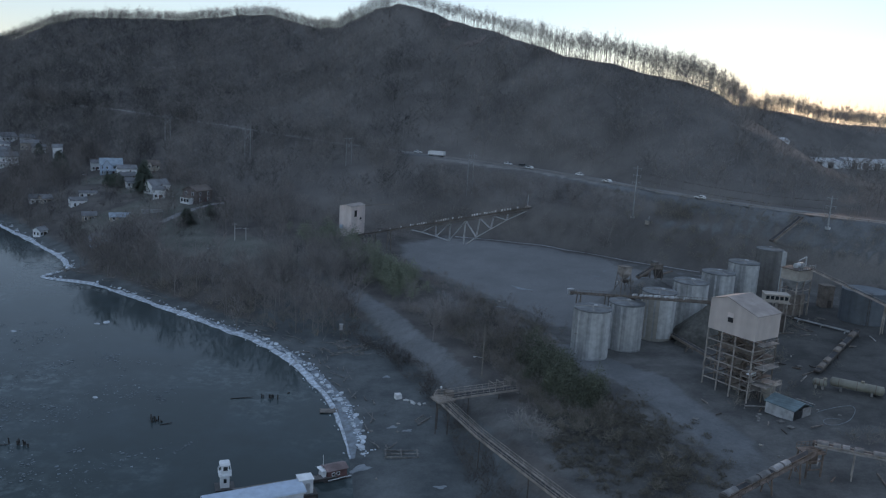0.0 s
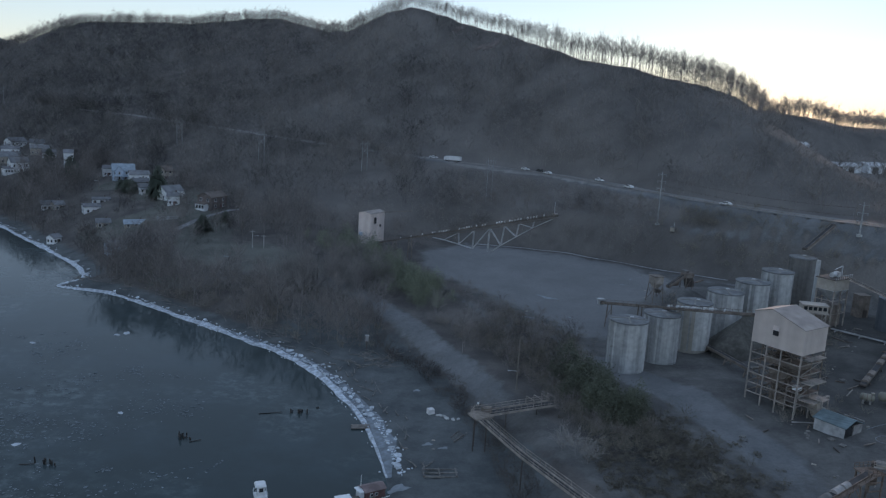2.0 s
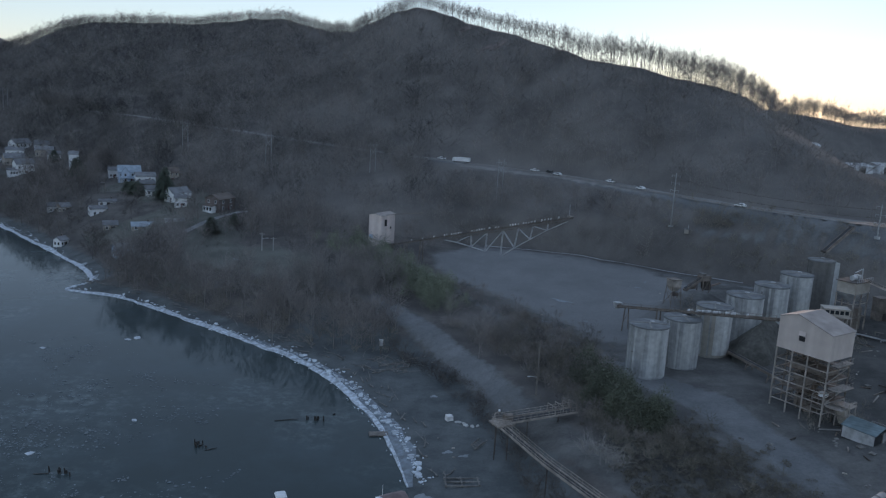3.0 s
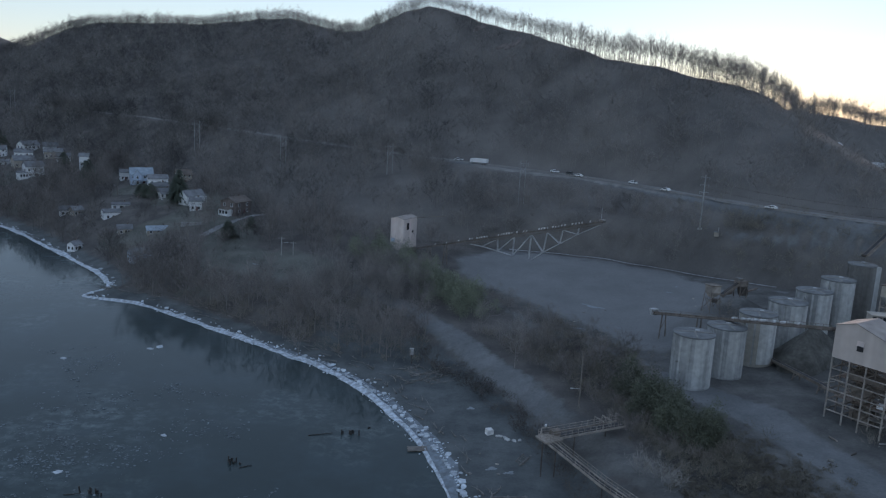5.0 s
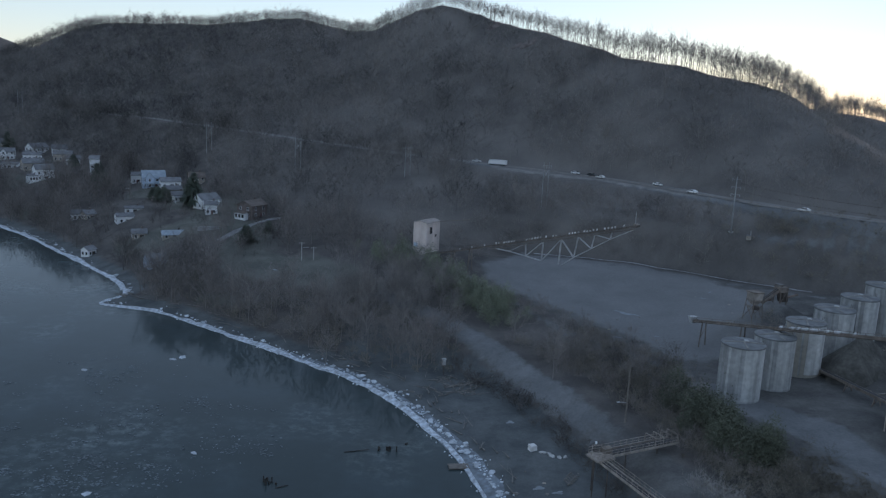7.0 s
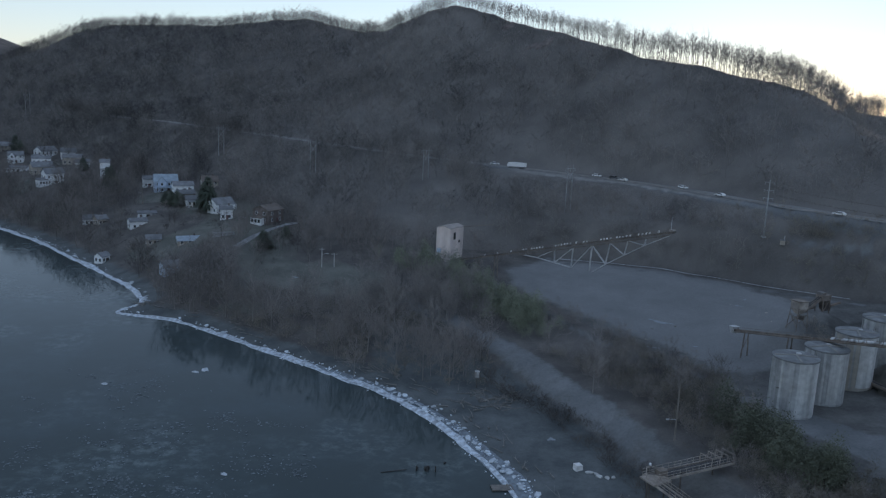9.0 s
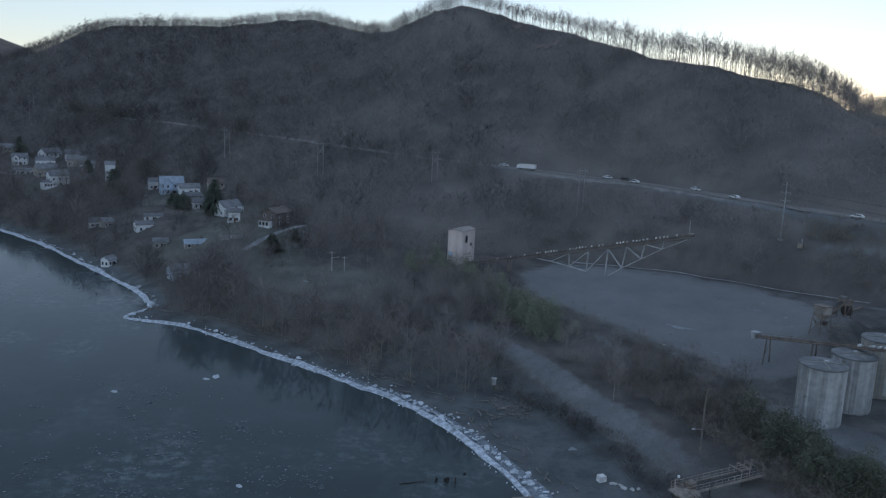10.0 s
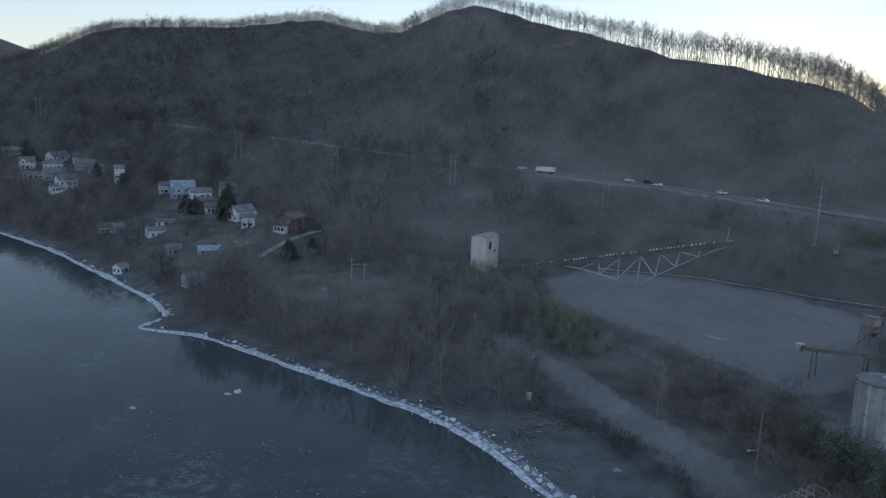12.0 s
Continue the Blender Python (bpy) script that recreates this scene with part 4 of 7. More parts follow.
x, y = scatter(110, 14, 64, 155, 255, strip)
plant("yard_edge_trees", TALLS, x, y, rng.uniform(0.35, 0.75, len(x)), TALL_TWIGS, "bare trees between the dirt road and the yard", "trees", seed=14)
x, y = scatter(1100, 14, 66, 140, 255, lambda x, y: (x > 16) & (shore_distance(x, y) > 39))
x2, y2 = scatter(2600, 20, 66, 135, 226, lambda x, y: (shore_distance(x, y) > 41) & (shore_distance(x, y) < 64))
plant("yard_edge_scrub", SHRUBS, x2[:520], y2[:520], rng.uniform(0.5, 1.0, len(x2[:520])), SCRUB, "dark brown scrub between the dirt road and the yard", "brush", seed=61)
plant("yard_edge_brush", SHRUBS, x, y, rng.uniform(0.4, 1.1, len(x)), TALL_TWIGS, "dark brown brush between the dirt road and the yard", "brush", seed=16)
x, y = scatter(5200, -330, 110, 95, 460, thicket)
plant("brush", SHRUBS, x, y, rng.uniform(0.5, 1.2, len(x)), SCRUB, "tangled leafless brush along the banks", "brush", seed=7)


def bank(x, y):
    d = shore_distance(x, y)
    return (x > 2) & (d > 21.5) & (d < 27.5) & (y > 100)


x, y = rng.uniform(-50, 70, 9000), rng.uniform(95, 250, 9000)
at = bank(x, y)
x, y = x[at], y[at]
plant("bank_brush", SHRUBS, x, y, rng.uniform(0.35, 0.95, len(x)), DARK_TWIGS, "dark leafless brush on the old rail bank", "brush", seed=12)


def cutting(x, y):
    foot = np.interp(x, FOOT_X, FOOT_Y)
    return (x > 20) & (y > foot + 1.5) & (y < soft_interp(x, ROAD_X, ROAD_Y) - np.interp(x, [100, 140], [15, 10])) & ((x < 108) | (np.abs(y - soft_interp(x, FOOT_X, FOOT_Y) - 9.6) > 2.4))


x, y = scatter(4200, 20, 270, 190, 410, cutting)
x2, y2 = scatter(3600, 112, 270, 190, 320, cutting)
x, y = np.append(x, x2), np.append(y, y2)
near = x < 100
plant("far_cutting_brush", SHRUBS, x[~near], y[~near], rng.uniform(0.5, 1.3, np.sum(~near)), SCRUB, "brown scrub on the bank below the highway", "brush", seed=20)
x, y = x[near], y[near]
plant("cutting_brush", SHRUBS, x, y, under_road(x, y, rng.uniform(0.5, 1.4, len(x)), 4.0), TALL_TWIGS, "brown leafless brush on the cutting below the highway", "brush", seed=15)


def outcrop(x, y, wide, tall, seed):
    """A ledge of bare rock that breaks out of the slope."""
    q = np.random.default_rng(seed)
    v, n = [], 14
    for i, (f, h) in enumerate(((1.0, -1.5), (0.94, 0.35), (0.8, 0.7), (0.5, 1.0))):
        for k in range(n):
            a = 2 * math.pi * k / n
            rr = f * (0.8 + 0.35 * q.random())
            px, py = x + math.cos(a) * wide * rr, y + math.sin(a) * wide * 0.55 * rr
            v.append((px, py, ground_at(px, py) + tall * h * (0.7 + 0.5 * q.random())))
    m = Shape()
    m.add(v, [(i * n + k, i * n + (k + 1) % n, (i + 1) * n + (k + 1) % n, (i + 1) * n + k) for i in range(3) for k in range(n)] + [tuple(range(3 * n, 4 * n))])
    tagged(new("rock_outcrop", m.mesh("rock_outcrop", SANDSTONE)), "pinkish sandstone ledge bare of trees below the summit", "rock", "ledges below the summit")


for x, y, wide, tall, seed in OUTCROPS:
    outcrop(x, y, wide, tall, seed)


# evergreens: a green belt on the bank, dark yard trees, and single village conifers
def along(points, n, spread, seed):
    q = np.random.default_rng(seed)
    p = curve(points, 1.0)
    i = q.integers(0, len(p), n)
    return p[i, 0] + q.normal(size=n) * spread, p[i, 1] + q.normal(size=n) * spread


x, y = along([(-26, 304), (-13, 289), (-1, 275), (8, 261), (15, 249), (20, 240)], 112, 4.4, 1)
plant("evergreen_belt", CEDARS, x, y, rng.uniform(0.7, 1.45, len(x)), NEEDLES, "belt of small green cedars along the bank", "evergreens", seed=8)
x, y = along([(-34, 266), (-24, 254), (-14, 252), (-8, 258), (-4, 264), (-16, 272), (-30, 286)], 84, 4.5, 51)
plant("belt_edge_trees", TALLS, x, y, rng.uniform(0.55, 0.95, len(x)), GREY_BARK, "brown bare trees standing before the cedar belt", "trees", seed=52)
x, y = along([(52, 176), (56, 165), (59, 155), (63, 146)], 60, 2.6, 2)
plant("yard_evergreens", CEDARS, x, y, rng.uniform(0.8, 1.45, len(x)), DARK_NEEDLES, "dark evergreens at the edge of the yard", "evergreens", seed=9)
x, y = along([(60, 152), (65, 140), (70, 126), (73, 110)], 470, 5.2, 3)
x2, y2 = along([(55, 140), (54.5, 132), (56, 122), (61, 112)], 90, 2.6, 33)
x, y = np.append(x, x2), np.append(y, y2)
plant("yard_brush", BUSHES, x, y, rng.uniform(0.25, 0.6, len(x)), DARK_SCRUB, "low dark olive-brown scrub beside the yard track", "brush", seed=10)


x, y = along([(46, 190), (53, 172), (60, 152), (67, 136), (72, 114)], 150, 5.5, 23)
plant("yard_scrub", SHRUBS, x, y, rng.uniform(0.5, 1.1, len(x)), DARK_SCRUB, "leafless grey brush mixed into the scrub", "brush", seed=24)
q = np.random.default_rng(88)
x, y = np.concatenate([q.normal(c, 0.8, 4) for c in (46.6, 48.8, 51.0)]), np.concatenate([q.normal(c, 0.8, 4) for c in (137.5, 134.4, 131.2)])
plant("pale_thicket", SHRUBS, x, y, q.uniform(0.9, 1.6, 12), PALE_TWIGS, "pale spreading bare shrubs beside the dirt road", "brush", seed=25)

q = np.random.default_rng(77)
x, y = np.concatenate([q.normal(c, s, n) for c, s, n in ((103, 4, 40), (112, 4, 30), (126, 5, 50), (118, 4, 24))]), np.concatenate([q.normal(c, s, n) for c, s, n in ((153, 3.5, 40), (176, 5, 30), (205, 5, 50), (128, 4, 24))])
plant("yard_weeds", SHRUBS, x, y, rng.uniform(0.25, 0.8, len(x)), SCRUB, "ragged brown weeds and saplings among the machinery", "brush", seed=27)


def conifer(x, y, size, k):
    t = thing("conifer", (x, y, ground_at(x, y) - 0.2), 40 * k, "tall dark green conifer standing beside the houses", "tree", "village conifers")
    v, f = SPRUCES[k % 4]
    crown = big_mesh("crown", v * [size * (1.1 if size > 0.9 else 1.8), size * (1.1 if size > 0.9 else 1.8), size], f, CONIFER)
    crown.attributes.new("tone", "FLOAT", "POINT").data.foreach_set("value", np.full(len(v), 0.25 + 0.12 * (k % 4), np.float32))
    part("crown", crown, CONIFER, t)
    part("trunk", Shape().tube((0, 0, -0.5), (0, 0, size * 7.5), 0.22 * size, 0.06, 7), POLE_WOOD, t)


for k, (x, y, size) in enumerate(((-120.5, 380, 1.9), (-123.5, 384, 1.5), (-143.9, 399, 0.75), (-140.5, 397, 0.85), (-147.5, 401.5, 0.7), (-191.9, 444, 1.5), (-196, 449, 1.3), (-188, 440, 0.9), (-310.7, 571.4, 1.4),
                                  (-81.9, 324, 0.85), (-304, 566, 1.1), (-76, 338, 0.6), (-137.5, 395.5, 0.7), (-232, 500, 0.9))):
    conifer(x, y, size, k)

TREE_SPOTS = [(-14.5, 214, 1.1), (-10, 217, 1.0), (-22, 219, 1.05), (19, 222, 0.8), (27, 196, 0.85), (45, 188, 0.75), (-31, 232, 1.1), (-40, 229, 1.0), (-4, 226, 0.95), (-24, 236, 1.15), (-47, 241, 1.1),
              (-56, 252, 1.0), (-62, 247, 1.1), (-70, 257, 1.15), (-80, 262, 1.0), (-92, 268, 1.1), (-99, 275, 1.0), (-37, 246, 1.0), (-13, 236, 1.0), (-52, 264, 0.9), (-74, 273, 1.0), (-18, 252, 0.95), (-104, 292, 1.1),
              (-33, 216.5, 0.85), (-88, 290, 0.95), (36, 205, 0.7), (-112, 300, 0.9), (30, 213, 0.7), (-28, 262, 0.9), (-9, 250, 0.85)]
GREY_TREES = [grow(300 + k, 13, 12, 7, 6, 0.4, 0.0125, 0.05, 0.35, 0.2) for k in range(5)]


def bare_tree(x, y, size, k):
    """A tall tree that stands out of the woods."""
    t = thing("bare_tree", (x, y, ground_at(x, y) - 0.3), 67 * k, "tall bare grey tree rising above the riverside brush", "tree", "tall bare trees")
    v, f = GREY_TREES[k % 5]
    for name, faces in (("trunk", f[:18]), ("crown", f[18:])):
        used, back = np.unique(faces, return_inverse=True)
        me = big_mesh(name, v[used] * size, back.reshape(-1, 3), GREY_BARK)
        me.attributes.new("tone", "FLOAT", "POINT").data.foreach_set("value", np.full(len(used), 0.35 + 0.13 * ((k * 3) % 5), np.float32))
        part(name, me, GREY_BARK, t)


for k, (x, y, size) in enumerate(TREE_SPOTS):
    bare_tree(x, y, size, k)

# ---- the works: silos, screen house, conveyors ----
def silo(place, tall, radius, turn, skin, face):
    t = thing("silo", place, turn, "grey round concrete silo with one paler side and rust streaks", "silo", "row of concrete silos")
    n = 36

    def arc(r, a0, a1, m):
        return [(math.cos(a0 + (a1 - a0) * k / m) * r, math.sin(a0 + (a1 - a0) * k / m) * r) for k in range(m + 1)]

    ring = arc(1.0, 0, 2 * math.pi, n)[:n]
    wall = Shape()
    for z0, z1, r in ((-0.6, 0.5, radius + 0.12), (0.5, tall, radius)):
        verts = [(x * r, y * r, z) for z in (z0, z1) for x, y in ring]
        wall.add(verts, [(k, (k + 1) % n, n + (k + 1) % n, n + k) for k in range(n)] + [tuple(range(n, 2 * n))])
    part("wall", wall, skin, t)
    roof = Shape()
    verts = [(x * (radius + 0.22), y * (radius + 0.22), z) for z in (tall - 0.3, tall + 0.05) for x, y in ring] + [(0, 0, tall + 0.35)]
    roof.add(verts, [(k, (k + 1) % n, n + (k + 1) % n, n + k) for k in range(n)] + [(n + k, n + (k + 1) % n, 2 * n) for k in range(n)] + [tuple(range(n))[::-1]])
    roof = part("roof", roof, CONCRETE_TOP, t)
    part("roof_walkway", Shape().beam((-radius * 0.95, 0.4, tall + 0.16), (0, 0, tall + 0.4), 0.5, 0.14).beam((0, 0, tall + 0.4), (radius * 0.95, -0.4, tall + 0.16), 0.5, 0.14).beam((0, 0, tall + 0.4), (-0.6, -radius * 0.95, tall + 0.14), 0.4, 0.12), OLD_CONCRETE, roof, "dark raised roof walkway")
    part("hatch", Shape().box(0.9, 0.8, tall + 0.35, 0.9, 0.9, 0.35), GREY_STEEL, roof)
    # a shell of paler concrete, same side on every silo, and narrow pilasters beside it
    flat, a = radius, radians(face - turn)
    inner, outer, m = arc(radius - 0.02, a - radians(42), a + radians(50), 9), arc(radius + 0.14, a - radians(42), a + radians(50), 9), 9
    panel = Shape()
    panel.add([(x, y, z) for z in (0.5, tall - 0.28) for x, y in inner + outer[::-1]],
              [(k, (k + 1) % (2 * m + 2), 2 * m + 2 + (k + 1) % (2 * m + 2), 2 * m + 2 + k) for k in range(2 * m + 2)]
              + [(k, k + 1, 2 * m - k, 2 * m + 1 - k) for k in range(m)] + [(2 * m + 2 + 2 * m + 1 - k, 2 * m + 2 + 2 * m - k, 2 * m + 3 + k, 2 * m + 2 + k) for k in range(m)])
    part("face_panel", panel, skin if skin is DARK_CONCRETE else CONCRETE, t, "paler concrete shell on one side")
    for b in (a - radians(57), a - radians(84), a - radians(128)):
        part("pilaster", Shape().box(math.cos(b) * flat, math.sin(b) * flat, tall / 2, 0.3, 0.5, tall - 0.3, math.degrees(b)), skin if skin is DARK_CONCRETE else PILASTER, t)
    ladder = Shape()
    b = a + radians(75)
    c, s = math.cos(b), math.sin(b)
    for e in (-0.25, 0.25):
        ladder.beam((c * (flat + 0.3) - s * e, s * (flat + 0.3) + c * e, 0), (c * (flat + 0.3) - s * e, s * (flat + 0.3) + c * e, tall + 0.9), 0.06)
    for k in range(int(tall / 0.5)):
        ladder.beam((c * (flat + 0.3) - s * 0.25, s * (flat + 0.3) + c * 0.25, 0.3 + k * 0.5), (c * (flat + 0.3) + s * 0.25, s * (flat + 0.3) - c * 0.25, 0.3 + k * 0.5), 0.05)
    part("ladder", ladder, DARK_STEEL, t)
    return t


for sx, sy, top, radius, turn in ((67.6, 181, 23.7, 4.7, 0), (78.3, 189.5, 23.6, 4.6, 15), (89.4, 198.7, 25.0, 4.6, -10), (100.8, 208.2, 26.3, 4.9, 5),
                                  (111.6, 217, 27.7, 4.7, 20), (121.9, 225, 29.7, 4.5, -5), (133.4, 235, 32.6, 3.9, 10)):
    g = ground_at(sx, sy)
    tower = silo((sx, sy, g), top - g, radius, turn, DARK_CONCRETE if top > 32 else BROWN_CONCRETE if abs(sx - 89.4) < 1 else GREY_CONCRETE, 300)
part("lift_shaft", Shape().box(3.3, -1.9, (32.2 - g) / 2, 2.0, 2.2, 32.2 - g), CONCRETE, tower, "pale concrete lift shaft")


def screen_house():
    """Clad upper storey on an open steel frame. Local x runs along the long face, y into the building."""
    ax, ay, bx, by = 90.8, 160.6, 97.8, 150.8
    wide, deep = math.hypot(bx - ax, by - ay), 8.7
    turn = math.degrees(math.atan2(by - ay, bx - ax))
    g = ground_at(97, 158)
    t = thing("screen_house", (ax, ay, g), turn, "tall steel screening house with beige cladding above an open frame", "industrial building")
    z0, z1, z2, z3 = 25.9 - g, 32.9 - g, 31.5 - g, 34.2 - g      # foot of the cladding, high eave, low eave, ridge
    ridge = wide * 0.34
    part("cladding", Shape().prism([(-0.15, -0.12, z0), (wide + 0.15, -0.12, z0), (wide + 0.15, -0.12, z2), (ridge, -0.12, z3), (-0.15, -0.12, z1)], (0, deep + 0.24, 0)), BEIGE, t)
    for xa, za, xb, zb in ((-0.35, z1 - 0.05, ridge, z3 + 0.02), (ridge, z3 + 0.02, wide + 0.35, z2 - 0.06)):
        part("roof_slope", Shape().prism([(xa, -0.3, za), (xb, -0.3, zb), (xb, -0.3, zb + 0.16), (xa, -0.3, za + 0.16)], (0, deep + 0.6, 0)), BEIGE_ROOF, t, "beige sheet roof in a dimmed cladding colour")
    win = part("window", Shape().box(wide * 0.46, -0.2, z0 + 3.3, 1.3, 0.16, 1.1), DARK, t, "dark panel standing for an open window")
    part("frame", Shape().box(wide * 0.46, -0.25, z0 + 3.95, 1.6, 0.12, 0.14).box(wide * 0.46, -0.25, z0 + 4.5, 1.5, 0.1, 0.9), PINK, win)
    levels = [0.2, z0 - 11.7, z0 - 9.5, z0 - 7.15, z0 - 4.8, z0 - 2.45]
    cols = [0, wide * 0.315, wide * 0.61, wide]
    rows = [0, deep / 2, deep]
    # inner rows take darker steel: the shade inside is put into their colour
    for x in cols:
        for y in rows:
            part("post", Shape().beam((x, y, -0.4), (x, y, z0), 0.27 if y == 0 else 0.24), STEEL if y == 0 else BROWN_STEEL, t)
    for z in levels[1:]:
        for y in rows:
            part("girder", Shape().beam((0, y, z), (wide, y, z), 0.16, 0.24), STEEL if y == 0 else BROWN_STEEL, t)
        for x in cols:
            part("girder", Shape().beam((x, 0, z), (x, deep, z), 0.16, 0.24), STEEL if x == wide else BROWN_STEEL, t)
    for k, (a, b) in enumerate(zip(levels[1:], levels[2:] + [z0])):
        for j in range(3):
            x = (cols[j], cols[j + 1]) if (j + k) % 2 else (cols[j + 1], cols[j])
            part("brace", Shape().beam((x[0], 2.2, a), (x[1], 2.2, b), 0.14), BROWN_STEEL, t)
    for k, (a, b) in enumerate(zip(levels[1:], levels[2:] + [z0])):
        x = (cols[1], cols[2]) if k % 2 else (cols[2], cols[1])
        part("brace", Shape().beam((x[0], deep / 2, a), (x[1], deep / 2, b), 0.18), BROWN_STEEL, t)
        part("brace", Shape().beam((wide, 0.1 if k % 2 else deep - 0.1, a), (wide, deep - 0.1 if k % 2 else 0.1, b), 0.16), STEEL, t)
    for z, y0, y1, x0, x1 in ((levels[2], 3, deep, 0, wide), (levels[4], 2.5, deep, 0.2, wide), (levels[3], 5, deep, 4, wide), (levels[5], 6, deep, 0, wide)):
        part("platform", Shape().box((x0 + x1) / 2, (y0 + y1) / 2, z + 0.2, x1 - x0, y1 - y0, 0.12), RUST, t)
    part("screen_deck", Shape().hexa([(2, 3, 9.6), (wide - 2, 3, 8.6), (wide - 2, 8, 8.6), (2, 8, 9.6)], [(2, 3, 11.4), (wide - 2, 3, 10.3), (wide - 2, 8, 10.3), (2, 8, 11.4)]), BROWN_STEEL, t)
    part("chute", Shape().hexa([(4, 4, 4), (6, 4, 4), (6, 6, 4), (4, 6, 4)], [(3, 3, 8.4), (8, 3, 8.4), (8, 8, 8.4), (3, 8, 8.4)]), BROWN_STEEL, t)
    part("crusher", Shape().box(5, 7, 1.6, 4.5, 4, 3.2).tube((2.4, 7, 1.8), (7.6, 7, 1.8), 1.3), BROWN_STEEL, t)
    # side platforms on the short face
    for z, out in ((4.2, 3.4), (8.1, 2.4), (13.3, 1.6)):
        deck = part("side_platform", Shape().box(wide + out / 2 + 0.2, deep * 0.45, z, out, deep * 0.7, 0.2), STEEL, t)
        rail = Shape()
        for k in range(5):
            y = deep * (0.12 + 0.16 * k)
            rail.beam((wide + out, y, z), (wide + out, y, z + 1.1), 0.07)
        rail.beam((wide + out, deep * 0.1, z + 1.1), (wide + out, deep * 0.8, z + 1.1), 0.07)
        part("handrail", rail, STEEL, deck)
    return t


screen_house()


def head_house():
    g = ground_at(-8, 306)
    t = thing("head_house", (-13.7, 303.3, g), -30.8, "tall pale pink clad head house with a dark doorway", "industrial building")
    w, d, h = 5.8, 9.5, 28.1 - g
    part("cladding", Shape().hexa([(0, 0, -1), (w, 0, -1), (w, d, -1), (0, d, -1)], [(0, 0, h), (w, 0, h), (w, d, h), (0, d, h)])
         .prism([(0.02, 0, h - 0.02), (w - 0.02, 0, h - 0.02), (w * 0.55, 0, h + 0.75)], (0, d, 0)), PINK, t)
    for e in (-0.2, w + 0.2):
        part("roof_slope", Shape().hexa([(e, -0.2, h - 0.05), (w * 0.55, -0.2, h + 0.76), (w * 0.55, d + 0.2, h + 0.76), (e, d + 0.2, h - 0.05)],
                                        [(e, -0.2, h + 0.09), (w * 0.55, -0.2, h + 0.9), (w * 0.55, d + 0.2, h + 0.9), (e, d + 0.2, h + 0.09)]), BEIGE_ROOF, t)
    part("paint_patch", Shape().box(1.2, -0.04, 3.2, 1.7, 0.06, 1.5), PALE_BLUE, t, "faded blue paint on the wall's foot")
    door = part("doorway", Shape().box(w + 0.04, 3.0, h - 2.9, 0.2, 1.6, 2.6), DARK, t, "dark panel standing for a doorway high in the wall")
    part("frame", Shape().box(w + 0.12, 3.6, h - 1.45, 0.24, 3.6, 0.25).box(w + 0.1, 2.05, h - 2.9, 0.2, 0.18, 2.8), PINK, door)
    part("hatch", Shape().box(w + 0.05, 6.6, h - 5.2, 0.16, 0.9, 0.9), DARK, t)
    part("pipe", Shape().tube((w, 9, h - 0.1), (w + 9, 16.5, h + 0.9), 0.12), BROWN_STEEL, t)
    return t


head_house()


def conveyor(p, q, label, wide=1.1, legs=(), mat=None, hoods=(), rail=True, deep=0.7, name="conveyor", hood_mat=None):
    """A belt conveyor from p to q on two side frames, with legs at fractions of its length and hoods over stretches of it."""
    mat = mat or STEEL
    p, q = Vector(p), Vector(q)
    flat = Vector((q.x - p.x, q.y - p.y, 0))
    t = thing(name, p, math.degrees(math.atan2(flat.y, flat.x)), label, "conveyor")
    run, rise = flat.length, q.z - p.z
    at = lambda s, y=0.0, z=0.0: (run * s, y, rise * s + z)  # noqa: E731
    for y in (-wide / 2, wide / 2):
        part("side_frame", Shape().beam(at(0, y), at(1, y), 0.14, deep), mat, t)
    part("belt", Shape().beam(at(0, 0, 0.28), at(1, 0, 0.28), wide - 0.2, 0.08), BELT, t)
    n = max(3, int(run / 2.4))
    roll = Shape().beam((0, -wide / 2, 0.1), (0, wide / 2, 0.1), 0.16).mesh("idler", mat)
    for k in range(n + 1):
        part("idler", roll, mat, t).location = at(k / n)
    for e in (0, 1):
        part("pulley", Shape().tube(at(e, -wide / 2 - 0.1, 0.1), at(e, wide / 2 + 0.1, 0.1), 0.42), DARK_STEEL, t)
    if rail:
        for y in (-wide / 2 - 0.75,):
            walk_ = part("walkway", Shape().beam(at(0, y + 0.3, -0.05), at(1, y + 0.3, -0.05), 0.7, 0.08), mat, t)
            bars = Shape()
            m = max(2, int(run / 2.0))
            for k in range(m + 1):
                bars.beam(at(k / m, y, 0), at(k / m, y, 1.1), 0.07)
            for z in (0.55, 1.1):
                bars.beam(at(0, y, z), at(1, y, z), 0.07)
            part("handrail", bars, mat, walk_)
    for s in legs:
        x, y0, z = at(s)
        w = t.matrix_world @ Vector((x, 0, z))
        foot = ground_at(w.x, w.y) - p.z - 0.3
        for side in (-1, 1):
            leg = part("leg", Shape().beam((x, side * (wide / 2 + 0.5), foot), (x, side * wide / 2, z - 0.2), 0.24), mat, t)
        part("cross_tie", Shape().beam((x, -wide / 2 - 0.35, foot + (z - foot) * 0.35), (x, wide / 2 + 0.1, foot + (z - foot) * 0.8), 0.14), mat, t)
    for s0, s1 in hoods:
        arch, n2 = [], 8
        for k in range(n2 + 1):
            a = math.pi * k / n2
            arch.append((math.cos(a) * (wide / 2 + 0.15), math.sin(a) * 0.6 + 0.3))
        hood = Shape()
        hood.add([at(s, y, z) for s in (s0, s1) for y, z in arch], [(k, k + 1, n2 + 2 + k, n2 + 1 + k) for k in range(n2)] + [tuple(range(n2 + 1)), tuple(range(n2 + 1, 2 * n2 + 2))])
